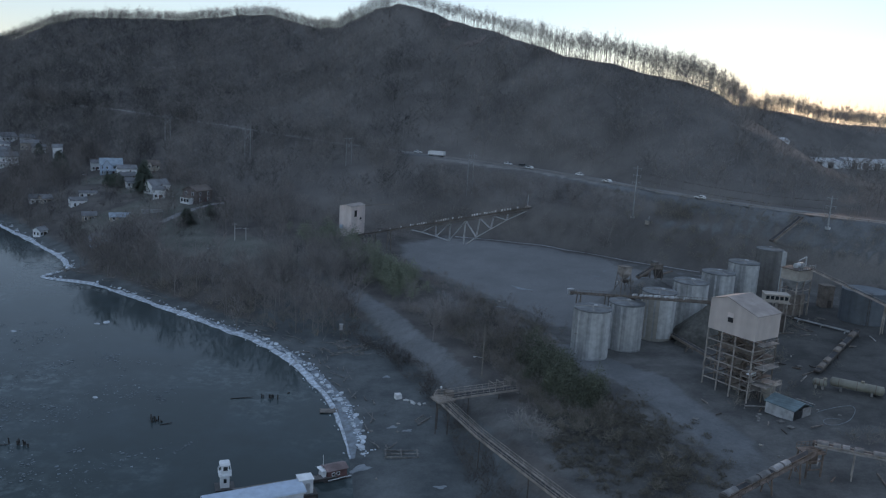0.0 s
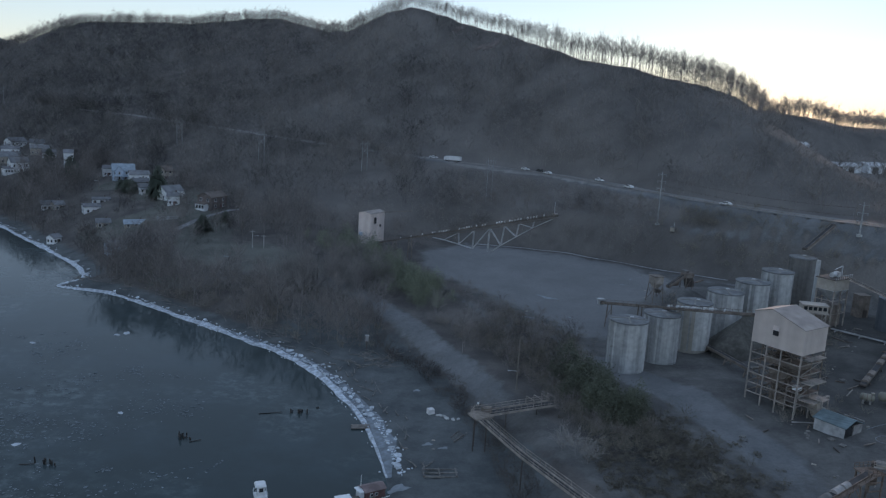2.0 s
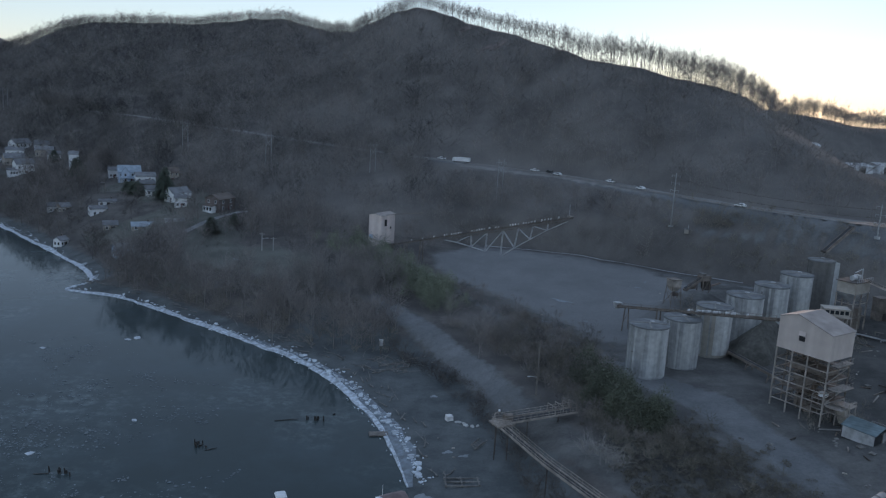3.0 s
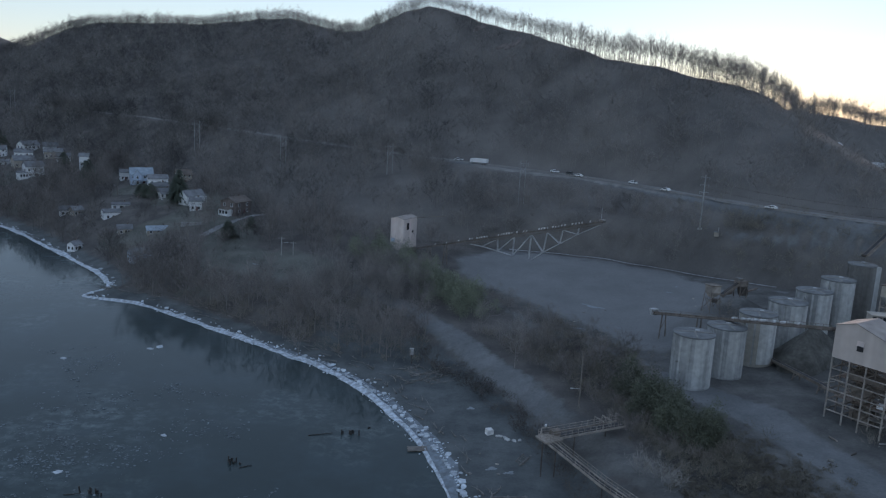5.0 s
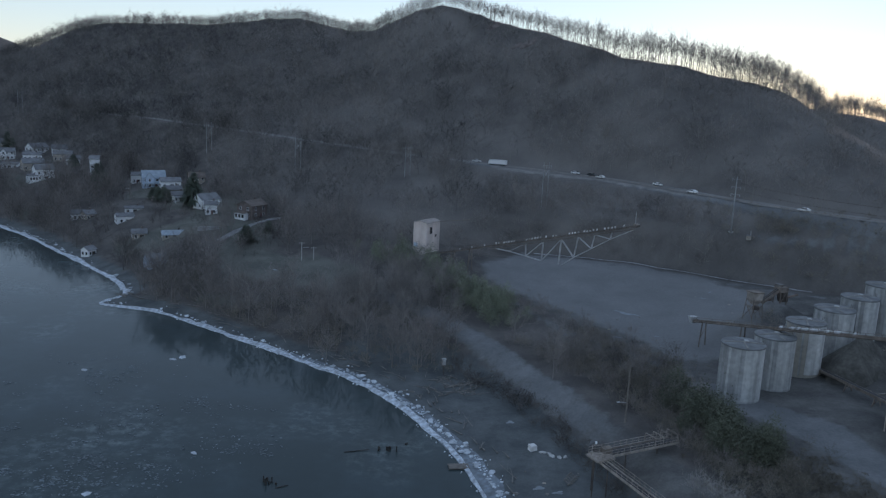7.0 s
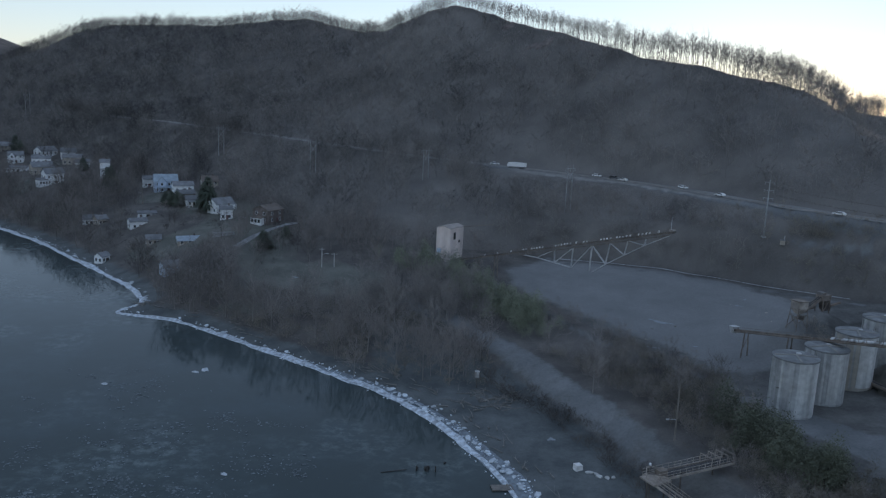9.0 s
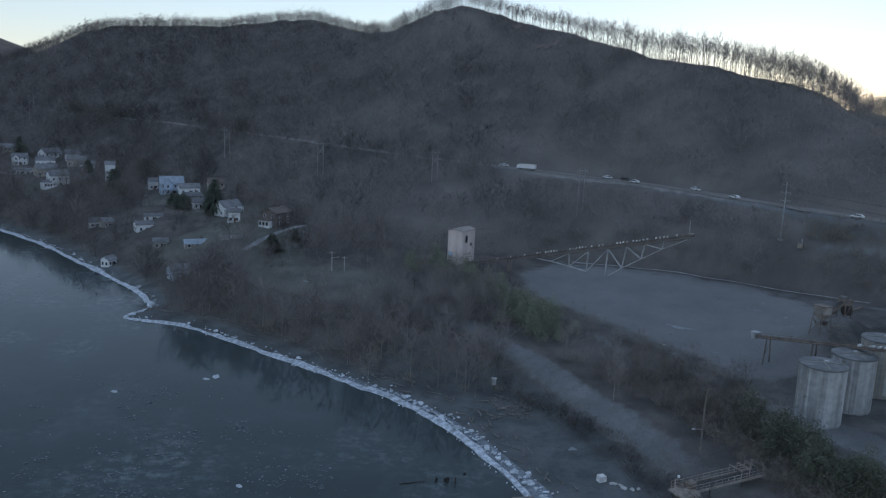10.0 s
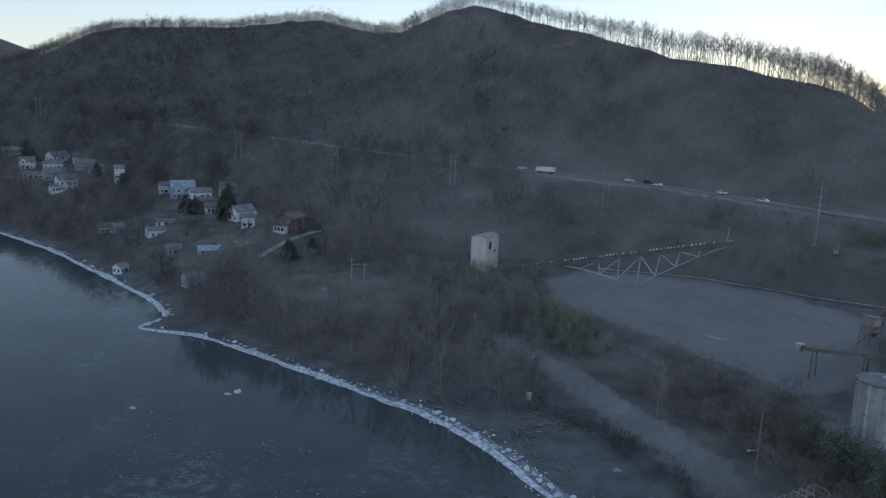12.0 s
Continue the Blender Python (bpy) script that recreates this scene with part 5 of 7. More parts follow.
        part("hood", hood, hood_mat or HOOD_STEEL, t, "ribbed metal half-round hood")
    return t


def stacker():
    """The long rising conveyor on a triangular truss, beside the head house."""
    p, q = Vector((-6.0, 301.0, 16.6)), Vector((56.3, 245.2, 39.6))
    flat = Vector((q.x - p.x, q.y - p.y, 0))
    run, rise = flat.length, q.z - p.z
    t = conveyor(p, q, "rusty stacking conveyor on a steel truss reaching over the stockyard", 1.3, (0.03, 0.12, 0.22), BROWN_STEEL, deep=0.4, name="stacking_conveyor")
    at = lambda s, y=0.0, z=0.0: (run * s, y, rise * s + z)  # noqa: E731
    posts = [(0.508, 0.512, 5.05), (0.593, 0.59, 7.35), (0.677, 0.672, 9.05), (0.753, 0.74, 7.45), (0.825, 0.815, 5.2), (0.897, 0.893, 2.9)]
    slants = [(0.508, 0.425, 2.6), (0.593, 0.512, 5.05), (0.677, 0.59, 7.35), (0.677, 0.74, 7.45), (0.753, 0.815, 5.2), (0.825, 0.893, 2.9)]
    for y in (-0.26, 0.26):
        for low in ([(0.355, 1.0), (0.425, 2.6), (0.512, 5.05), (0.59, 7.35)], [(0.688, 9.4), (0.74, 7.45), (0.815, 5.2), (0.893, 2.9), (0.985, 0.9)]):
            for (s0, d0), (s1, d1) in zip(low, low[1:]):
                part("bottom_chord", Shape().beam(at(s0, y, -d0), at(s1, y, -d1), 0.19), GREY_STEEL, t)
        part("top_chord", Shape().beam(at(0.33, y, -0.95), at(0.99, y, -0.75), 0.22), BROWN_STEEL, t)
        for top, low, d in posts:
            part("truss_post", Shape().beam(at(top, y, -0.8), at(low, y, -d), 0.15), GREY_STEEL, t)
        for top, low, d in slants:
            part("diagonal", Shape().beam(at(top, y, -0.8), at(low, y, -d), 0.15), GREY_STEEL, t)
    for top, low, d in posts:
        part("cross_tie", Shape().beam(at(low, -0.26, -d), at(low, 0.26, -d), 0.12), GREY_STEEL, t)
    # loose cover sheets left along the belt
    r = random.Random(4)
    s = 0.16
    while s < 0.965:
        length = 0.0062
        if s > 0.78 or math.sin(s * 62) + 0.6 * math.sin(s * 23) > -0.25 and s > 0.34 or math.sin(s * 90) > 0.5:
            lift = r.uniform(0.35, 0.45)
            tall_ = r.uniform(0.5, 0.75)
            part("belt_cover", Shape().hexa([at(s, -0.66, lift), at(s + length, -0.66, lift), at(s + length, -0.5, lift), at(s, -0.5, lift)],
                                            [at(s, -0.6, lift + tall_), at(s + length, -0.6, lift + tall_), at(s + length, -0.44, lift + tall_), at(s, -0.44, lift + tall_)]),
                 SLAB_COVER, t, "pale bent sheet cover")
        s += length + r.uniform(0.0062, 0.0085) + (r.random() < 0.12) * 0.02
    part("mast", Shape().beam(at(0.985, 0.7, 0), at(0.985, 0.7, 4.6), 0.12), GREY_STEEL, t)
    part("head_frame", Shape().box(run * 0.995, 0, rise * 0.995 + 0.5, 1.3, 1.6, 0.6), STEEL, t)


stacker()
conveyor((69.0, 221.0, 17.6), (92.4, 164.4, 30.9), "long belt conveyor crossing above the silos to the screen house", 1.2, (0.06, 0.3), BROWN_STEEL,
         [(0.5, 0.515), (0.55, 0.575), (0.585, 0.6), (0.61, 0.64), (0.65, 0.69), (0.715, 0.735), (0.755, 0.785), (0.84, 0.85)], hood_mat=GREY_STEEL)
head = thing("discharge_chute", (68.6, 221.9, 17.7), -67, "pale discharge chute at the tip of the belt conveyor", "chute")
part("hood", Shape().hexa([(-0.5, -0.8, -0.9), (0.7, -0.8, -0.9), (0.7, 0.8, -0.9), (-0.5, 0.8, -0.9)], [(-0.9, -1, 0.9), (0.9, -1, 0.9), (0.9, 1, 0.9), (-0.9, 1, 0.9)]), GREY_STEEL, head)
conveyor((92.5, 202.0, 13.0), (97.5, 168.0, 15.0), "low belt conveyor from the silos' foot to the screen house", 1.2, (0.2, 0.5, 0.8), BROWN_STEEL, rail=False)
conveyor((76.0, 101.5, 13.6), (97.0, 117.6, 15.2), "rusty hooded conveyor rising to the transfer tower", 1.15, (0.15, 0.5, 0.85), RUST,
         [(0.0, 0.12), (0.26, 0.36), (0.375, 0.48), (0.54, 0.63), (0.65, 0.72)])
conveyor((98.6, 119.4, 16.2), (116.0, 111.0, 16.6), "hooded conveyor leaving the transfer tower over the yard", 1.15, (0.35, 0.8), STEEL,
         [(0.02, 0.12), (0.16, 0.22), (0.24, 0.3), (0.34, 0.42), (0.5, 0.6), (0.63, 0.72), (0.75, 0.95)])
conveyor((138.5, 215.0, 30.4), (175.0, 176.0, 16.0), "long lattice conveyor falling from the elevated bin", 0.9, (0.4, 0.75), TRESTLE, deep=0.4)
conveyor((119.8, 165.2, 15.2), (145.0, 197.0, 17.4), "low dark conveyor with scattered hoods along the yard", 1.3, (0.1, 0.4, 0.7, 0.95), DARK_STEEL,
         [(0.05, 0.13), (0.18, 0.25), (0.42, 0.5), (0.56, 0.6), (0.8, 0.9)], rail=False, hood_mat=BROWN_STEEL)
conveyor((133.5, 235.0, 35.2), (146.0, 245.0, 41.8), "short faded conveyor boom above the tall silo", 1.2, (), BROWN_STEEL, deep=0.8)


conveyor((133.5, 211.5, 16.4), (144.0, 197.5, 16.8), "pale narrow gangway along the round tank", 0.9, (0.1, 0.5, 0.9), GREY_STEEL, rail=False, deep=0.4, name="gangway")


def trestle():
    """The L-shaped timber and steel walkway conveyor by the shore."""
    corner, east = Vector((28.6, 147.2, 9.8)), Vector((46.4, 156.9, 9.7))
    south = [Vector((29.8, 146.0, 9.6)), Vector((37.3, 129.0, 9.6)), Vector((45.5, 113.4, 9.8)), Vector((54.0, 97.0, 10.2)), Vector((64, 80, 10.8))]
    t = thing("shore_trestle", (0, 0, 0), 0, "weathered steel walkway trestle turning a corner above the beach", "walkway")

    def leg(p, tag="leg"):
        g = ground_at(p.x, p.y)
        part(tag, Shape().beam((p.x, p.y, g - 0.4), (p.x, p.y, p.z), 0.22), DARK_STEEL, t)

    def span(a, b, wide, rails):
        way = (b - a).normalized()
        side = Vector((-way.y, way.x, 0)).normalized() * wide / 2
        for s in (-side, side):
            part("girder", Shape().beam(a + s, b + s, 0.18, 0.4), TRESTLE, t)
        part("deck", Shape().beam(a + Vector((0, 0, 0.1)), b + Vector((0, 0, 0.1)), wide * 0.55, 0.1), BELT, t)
        n = max(2, int((b - a).length / 1.5))
        for s in ((-side, side) if rails == 2 else (side,)):
            posts = Shape()
            for k in range(n + 1):
                p = a + (b - a) * (k / n) + s
                posts.beam(p, p + Vector((0, 0, 1.2)), 0.08)
            for z in (0.65, 1.25):
                posts.beam(a + s + Vector((0, 0, z)), b + s + Vector((0, 0, z)), 0.075)
            part("handrail", posts, TRESTLE, t)
        ties = Shape()
        for k in range(n):
            p, q = a + (b - a) * (k / n), a + (b - a) * ((k + 1) / n)
            if k % 2:
                ties.beam(p - side, q + side, 0.08)
        for k in range(n + 1):
            p = a + (b - a) * (k / n)
            ties.beam(p - side, p + side, 0.12, 0.12)
        part("cross_ties", ties, BROWN_STEEL, t)

    span(corner, east, 3.0, 2)
    for a, b in zip(south, south[1:]):
        span(a, b, 1.6, 2)
    part("platform", Shape().box(29.9, 146.9, 9.9, 4.3, 3.7, 0.3, 28), TRESTLE, t)
    cage = Shape()
    for dx, dy in ((-2.6, -1.8), (2.2, -2.6), (-1.6, 2.6), (2.8, 2.0), (0, -2.2), (-2.1, 0.4)):
        cage.beam((29.9 + 0.8 * dx, 146.9 + 0.8 * dy, 9.9), (29.9 + 0.8 * dx, 146.9 + 0.8 * dy, 11.3), 0.12)
    for a, b in (((-2.6, -1.8), (2.2, -2.6)), ((-2.6, -1.8), (-1.6, 2.6)), ((-1.6, 2.6), (2.8, 2.0))):
        for z in (10.6, 11.3):
            cage.beam((29.9 + 0.8 * a[0], 146.9 + 0.8 * a[1], z), (29.9 + 0.8 * b[0], 146.9 + 0.8 * b[1], z), 0.1)
    part("platform_rail", cage, TRESTLE, t)
    gate = Shape()
    for u in (0.7, 0.8, 0.9, 0.98):
        p = corner + (east - corner) * u
        for s in (-1.5, 1.5):
            gate.beam(p + Vector((-0.48 * s, 0.88 * s, 0)), p + Vector((-0.48 * s, 0.88 * s, 1.9)), 0.12)
        gate.beam(p + Vector((-0.72, 1.32, 1.9)), p + Vector((0.72, -1.32, 1.9)), 0.14)
    part("gantry_frame", gate, TRESTLE, t)
    part("drive_box", Shape().box(31.2, 148.3, 10.7, 1.8, 1.4, 1.0, 28), BROWN_STEEL, t)
    for p in (Vector((28.6, 145.9, 9.9)), Vector((31.2, 145.5, 9.9)), Vector((28.9, 148.5, 9.9)), corner + (east - corner) * 0.4, corner + (east - corner) * 0.8, *south[1:4]):
        leg(p)
    part("work_lamp", Shape().tube((29.4, 149.6, 11.3), (29.4, 149.6, 11.7), 0.22), CAR_WHITE, t, "small white lamp head")


trestle()


def feed_hopper():
    g = ground_at(83.5, 218)
    t = thing("feed_hopper", (83.5, 218.0, g), 20, "small faded steel hopper on tall legs beside a stockpile", "hopper")
    h = 27.4 - g
    part("bin", Shape().hexa([(-0.8, -0.8, h - 3.4), (0.8, -0.8, h - 3.4), (0.8, 0.8, h - 3.4), (-0.8, 0.8, h - 3.4)], [(-1.5, -1.5, h - 2.0), (1.5, -1.5, h - 2.0), (1.5, 1.5, h - 2.0), (-1.5, 1.5, h - 2.0)])
         .box(0, 0, h - 1.1, 3.0, 3.0, 1.8), STEEL, t)
    part("rim", Shape().box(0, 0, h, 3.4, 3.4, 0.25), BROWN_STEEL, t)
    for a in (-1.4, 1.4):
        for b in (-1.4, 1.4):
            part("leg", Shape().beam((a * 1.3, b * 1.3, -0.3), (a, b, h - 1.8), 0.2), BROWN_STEEL, t)
        part("brace", Shape().beam((a * 1.2, -1.7, 0.6), (a, 1.4, h - 3.6), 0.14).beam((a * 1.2, 1.7, 0.6), (a, -1.4, h - 3.6), 0.14), BROWN_STEEL, t)
    part("motor", Shape().box(0.4, -0.4, h - 4.4, 1.4, 1.0, 1.0), DARK_STEEL, t)
    s = thing("screen_plant", (95.5, 234.5, ground_at(95.5, 234.5)), 28, "rusty brown mobile screening plant with a slanted frame", "screening plant")
    part("boom", Shape().beam((-5, 0, 0.8), (2.6, 0, 4.6), 1.4, 0.8), BROWN_STEEL, s)
    part("belt", Shape().beam((-5, 0, 1.3), (2.6, 0, 5.1), 1.0, 0.1), BELT, s)
    part("screen_box", Shape().box(2.8, 0, 4.2, 3.2, 2.6, 1.6), BROWN_STEEL, s)
    part("cover", Shape().box(2.0, 0.2, 5.3, 1.5, 2.0, 0.9), HOOD_STEEL, s)
    part("guard_rail", Shape().beam((-4.6, -0.8, 2.2), (2.2, -0.8, 5.7), 0.1).beam((-4.6, -0.8, 1.2), (-4.6, -0.8, 2.2), 0.1).beam((-1.2, -0.8, 2.8), (-1.2, -0.8, 4.0), 0.1).beam((2.2, -0.8, 4.6), (2.2, -0.8, 5.7), 0.1), RUST, s)
    part("discharge_belt", Shape().beam((4.4, 0, 1.2), (8.2, -1.6, 2.6), 0.9, 0.3), RUST, s)
    part("side_tank", Shape().box(-0.6, 1.5, 1.3, 2.6, 0.9, 1.5), RUST, s)
    for x in (1.4, 4.2):
        for y in (-1.2, 1.2):
            part("leg", Shape().beam((x, y, -0.4), (x, y, 4.0), 0.24), BROWN_STEEL, s)
    part("brace", Shape().beam((1.4, -1.2, 0), (4.2, -1.2, 3.8), 0.16), BROWN_STEEL, s)
    part("chute", Shape().hexa([(3.0, -1, 0.4), (5.2, -1, 0.4), (5.2, 1, 0.4), (3.0, 1, 0.4)], [(2.4, -1.2, 3.4), (4.4, -1.2, 3.4), (4.4, 1.2, 3.4), (2.4, 1.2, 3.4)]), DARK_STEEL, s)


feed_hopper()
q = np.random.default_rng(91)
x, y = along([(22, 266), (32, 250), (44, 234), (58, 214), (63, 198)], 120, 3.4, 47)
plant("yard_weeds", SHRUBS, x, y, rng.uniform(0.2, 0.5, len(x)), SCRUB, "thin dry weeds along the edge of the stockyard", "brush", seed=48)
plant("hopper_weeds", SHRUBS, q.normal(87, 4.4, 34), q.normal(219, 3.0, 34), q.uniform(0.35, 0.85, 34), SCRUB, "dry brown weeds grown up round the hopper", "brush", seed=46)


def elevated_bin():
    g = ground_at(135, 217)
    t = thing("elevated_bin", (135.0, 217.0, g), 35, "pale grey steel storage bin raised on legs", "hopper")
    h = 30.2 - g
    part("shell", Shape().box(0, 0, h - 1.6, 7.6, 5.6, 3.2), TAN, t)
    part("cone", Shape().hexa([(-1.2, -1, h - 6.2), (1.2, -1, h - 6.2), (1.2, 1, h - 6.2), (-1.2, 1, h - 6.2)], [(-4.0, -2.9, h - 3.2), (4.0, -2.9, h - 3.2), (4.0, 2.9, h - 3.2), (-4.0, 2.9, h - 3.2)]), GREY_STEEL, t)
    part("top_deck", Shape().box(0, 0, h + 0.1, 8.6, 6.4, 0.2), DARK_STEEL, t)
    for x in (-3.6, 0, 3.6):
        for y in (-2.7, 2.7):
            part("leg", Shape().beam((x, y, -0.4), (x, y, h - 3.0), 0.32), TRESTLE, t)
    for z in (4, 8):
        for y in (-2.7, 2.7):
            part("girder", Shape().beam((-3.6, y, z), (3.6, y, z), 0.2), TRESTLE, t)
        for x in (-3.6, 3.6):
            part("girder", Shape().beam((x, -2.7, z), (x, 2.7, z), 0.2), TRESTLE, t)
    # added block, stands for the clutter that hides the legs
    part("machine_room", Shape().box(0, 0.4, 3.2, 6.4, 4.4, 6.4), BROWN_STEEL, t)
    part("drive_motor", Shape().tube((-1.4, 0, h + 0.9), (0.4, 0, h + 0.9), 0.75).box(1.4, 0, h + 0.9, 1.4, 1.5, 1.5), GREY_STEEL, t)
    rail = Shape()
    for k in range(9):
        rail.beam((-4.2 + k * 1.05, -3.1, h + 0.2), (-4.2 + k * 1.05, -3.1, h + 1.3), 0.07)
    rail.beam((-4.2, -3.1, h + 1.3), (4.2, -3.1, h + 1.3), 0.07)
    part("handrail", rail, GREY_STEEL, t)
    part("head_post", Shape().beam((4.0, 0, h), (4.0, 0, h + 3.2), 0.3).beam((4.0, 0, h + 3.2), (0, 0, h + 2.4), 0.2), GREY_STEEL, t)


elevated_bin()


def control_cabin():
    g = ground_at(122.5, 200.5)
    t = thing("control_cabin", (122.5, 200.5, g), -9, "raised control cabin with a pale flat roof and dark windows", "cabin")
    h = 23.6 - g
    part("floor", Shape().box(0, 0, h, 7.4, 4.4, 0.3), STEEL, t)
    part("wall", Shape().box(0, 0, h + 1.1, 6.6, 3.6, 2.0), TAN, t)
    part("roof", Shape().box(0, 0, h + 2.2, 6.9, 4.2, 0.22), TAN, t, "pale tan flat roof")
    for k in range(5):
        part("window", Shape().box(-2.5 + k * 1.25, -1.82, h + 1.3, 0.9, 0.1, 1.0), GLASS, t)
    for x in (-3, 0, 3):
        for y in (-1.6, 1.6):
            part("leg", Shape().beam((x, y, -0.4), (x, y, h), 0.26), STEEL, t)
    for x in (-3, 0):
        part("brace", Shape().beam((x, -1.6, 0.4), (x + 3, -1.6, h - 0.3), 0.16), STEEL, t)
    part("motor_house", Shape().box(0.5, 0.3, 2.4, 5, 3, 4.8), DARK_STEEL, t)


control_cabin()


def transfer_tower():
    g = ground_at(96.2, 117)
    t = thing("transfer_tower", (97.6, 118.4, g), 15, "rusty transfer tower where two hooded conveyors meet", "transfer tower")
    h = 15.2 - g
    for a in (-1.6, 1.6):
        for b in (-1.4, 1.4):
            part("leg", Shape().beam((a, b, -0.4), (a, b, h), 0.26), RUST, t)
    for z in (h * 0.35, h * 0.7):
        for b in (-1.4, 1.4):
            part("girder", Shape().beam((-1.6, b, z), (1.6, b, z), 0.18), RUST, t)
    part("deck", Shape().box(0, 0, h, 4.0, 3.4, 0.2), RUST, t)
    part("chute_box", Shape().box(0.2, 0.2, h - 1.2, 1.8, 1.8, 2.2), RUST, t)
    for b in (-1.65, 1.65):
        rail = Shape()
        for k in range(5):
            rail.beam((-1.9 + 0.95 * k, b, h), (-1.9 + 0.95 * k, b, h + 1.1), 0.08)
        rail.beam((-1.9, b, h + 1.1), (1.9, b, h + 1.1), 0.08).beam((-1.9, b, h + 0.55), (1.9, b, h + 0.55), 0.08)
        part("handrail", rail, RUST, t)


transfer_tower()


def yard_shed():
    g = ground_at(104.3, 144.2)
    t = thing("yard_shed", (104.3, 144.2, g), 34, "low yard shed with a dull teal metal roof", "shed")
    w, d, h = 6.2, 6.6, 2.6
    part("back_wall", Shape().box(0, d / 2, h / 2 - 0.2, w, 0.2, h), GREY_STEEL, t)
    for s in (-1, 1):
        part("side_wall", Shape().box(s * w / 2, 0, h / 2 - 0.2, 0.2, d, h), GREY_STEEL, t)
    part("front_wall", Shape().box(1.6, -d / 2, h / 2 - 0.2, w / 2, 0.2, h), HOOD_STEEL, t)
    part("door_opening", Shape().box(-1.5, -d / 2 + 0.1, 1.0, 2.8, 0.1, 2.2), DARK, t, "dark panel filling the open doorway")
    for s in (-1, 1):
        part("roof_slope", Shape().hexa([(s * (w / 2 + 0.4), -d / 2 - 0.4, h - 0.3), (0, -d / 2 - 0.4, h + 0.9), (0, d / 2 + 0.4, h + 0.9), (s * (w / 2 + 0.4), d / 2 + 0.4, h - 0.3)],
                                        [(s * (w / 2 + 0.4), -d / 2 - 0.4, h - 0.16), (0, -d / 2 - 0.4, h + 1.04), (0, d / 2 + 0.4, h + 1.04), (s * (w / 2 + 0.4), d / 2 + 0.4, h - 0.16)]), SHED_ROOF, t)
    o = thing("sorting_frame", (101.5, 153.5, ground_at(101.5, 153.5)), -50, "jumble of tan steel frames and decks beside the shed", "steel frame")
    for z in (2.4, 4.6):
        part("deck", Shape().box(0, 0, z, 8.5, 3.4, 0.16), STEEL, o)
    for x in (-4, -1.4, 1.4, 4):
        for y in (-1.6, 1.6):
            part("post", Shape().beam((x, y, -0.4), (x, y, 5.4), 0.2), STEEL, o)
        part("rail", Shape().beam((x, -1.6, 5.4), (x, 1.6, 5.4), 0.14), STEEL, o)
    part("chute", Shape().hexa([(2, -1, 0.6), (3.4, -1, 0.6), (3.4, 1, 0.6), (2, 1, 0.6)], [(0.6, -1.4, 4.2), (3, -1.4, 4.2), (3, 1.4, 4.2), (0.6, 1.4, 4.2)]), TAN, o)
    part("motor", Shape().box(-2.4, 0, 5.2, 1.6, 1.4, 1.2), WHITE, o)


yard_shed()


def tank_on_cradles(x, y, turn, length, r, label, mat):
    t = thing("storage_tank", (x, y, ground_at(x, y)), turn, label, "tank")
    n, rings = 18, [(-length / 2 - 0.35, 0.45), (-length / 2, 0.97), (-length / 2 + 0.2, 1), (length / 2 - 0.2, 1), (length / 2, 0.97), (length / 2 + 0.35, 0.45)]
    shell = Shape()
    verts = [(a, r * s * math.cos(2 * math.pi * k / n), 0.5 + r + r * s * math.sin(2 * math.pi * k / n)) for a, s in rings for k in range(n)]
    shell.add(verts, [(i * n + k, i * n + (k + 1) % n, (i + 1) * n + (k + 1) % n, (i + 1) * n + k) for i in range(len(rings) - 1) for k in range(n)]
              + [tuple(range(n))[::-1], tuple(range(len(verts) - n, len(verts)))])
    part("shell", shell, mat, t)
    for a in (-0.36, 0, 0.36):
        part("band", Shape().tube((a * length - 0.06, 0, 0.5 + r), (a * length + 0.06, 0, 0.5 + r), r + 0.03, n=18), RUST, t)
    for a in (-0.3, 0.3):
        part("cradle", Shape().box(a * length, 0, 0.4, 0.5, r * 1.7, 1.4), OLD_CONCRETE, t)
    part("manhole", Shape().tube((1, 0, 0.5 + 2 * r - 0.1), (1, 0, 0.5 + 2 * r + 0.4), 0.4), mat, t)


tank_on_cradles(123.5, 153.5, -30, 10.5, 1.05, "yellowed horizontal steel tank on concrete cradles", YELLOWED)
tank_on_cradles(116.6, 156.8, -30, 2.4, 0.85, "short dull tank beside the yellowed tank", YELLOWED)


def round_tank(x, y, r, h, label, mat):
    t = thing("round_tank", (x, y, ground_at(x, y)), 0, label, "tank")
    part("shell", Shape().tube((0, 0, -0.4), (0, 0, h), r, n=28), mat, t)
    part("lid", Shape().tube((0, 0, h), (0, 0, h + 0.5), r + 0.1, r * 0.2, 28), mat, t)
    part("ladder", Shape().beam((-r * 0.3, -r - 0.15, 0), (-r * 0.3, -r - 0.15, h + 0.6), 0.1).beam((-r * 0.3 + 0.5, -r - 0.15, 0), (-r * 0.3 + 0.5, -r - 0.15, h + 0.6), 0.1), DARK_STEEL, t)


round_tank(154.5, 213.5, 6.4, 9.5, "wide blue-grey steel tank beside the sloping conveyor", TANK_BLUE)
b = thing("storage_container", (150.5, 229, ground_at(150.5, 229)), 12, "brown upright steel storage box in the yard", "container")
part("body", Shape().box(0, 0, 3.4, 3.6, 3.2, 7.0), BROWN_STEEL, b)
part("roof", Shape().box(0, 0, 7.0, 3.9, 3.5, 0.2), BROWN_STEEL, b)
part("door", Shape().box(0.5, -1.65, 1.2, 1.4, 0.1, 2.4), DARK_STEEL, b)


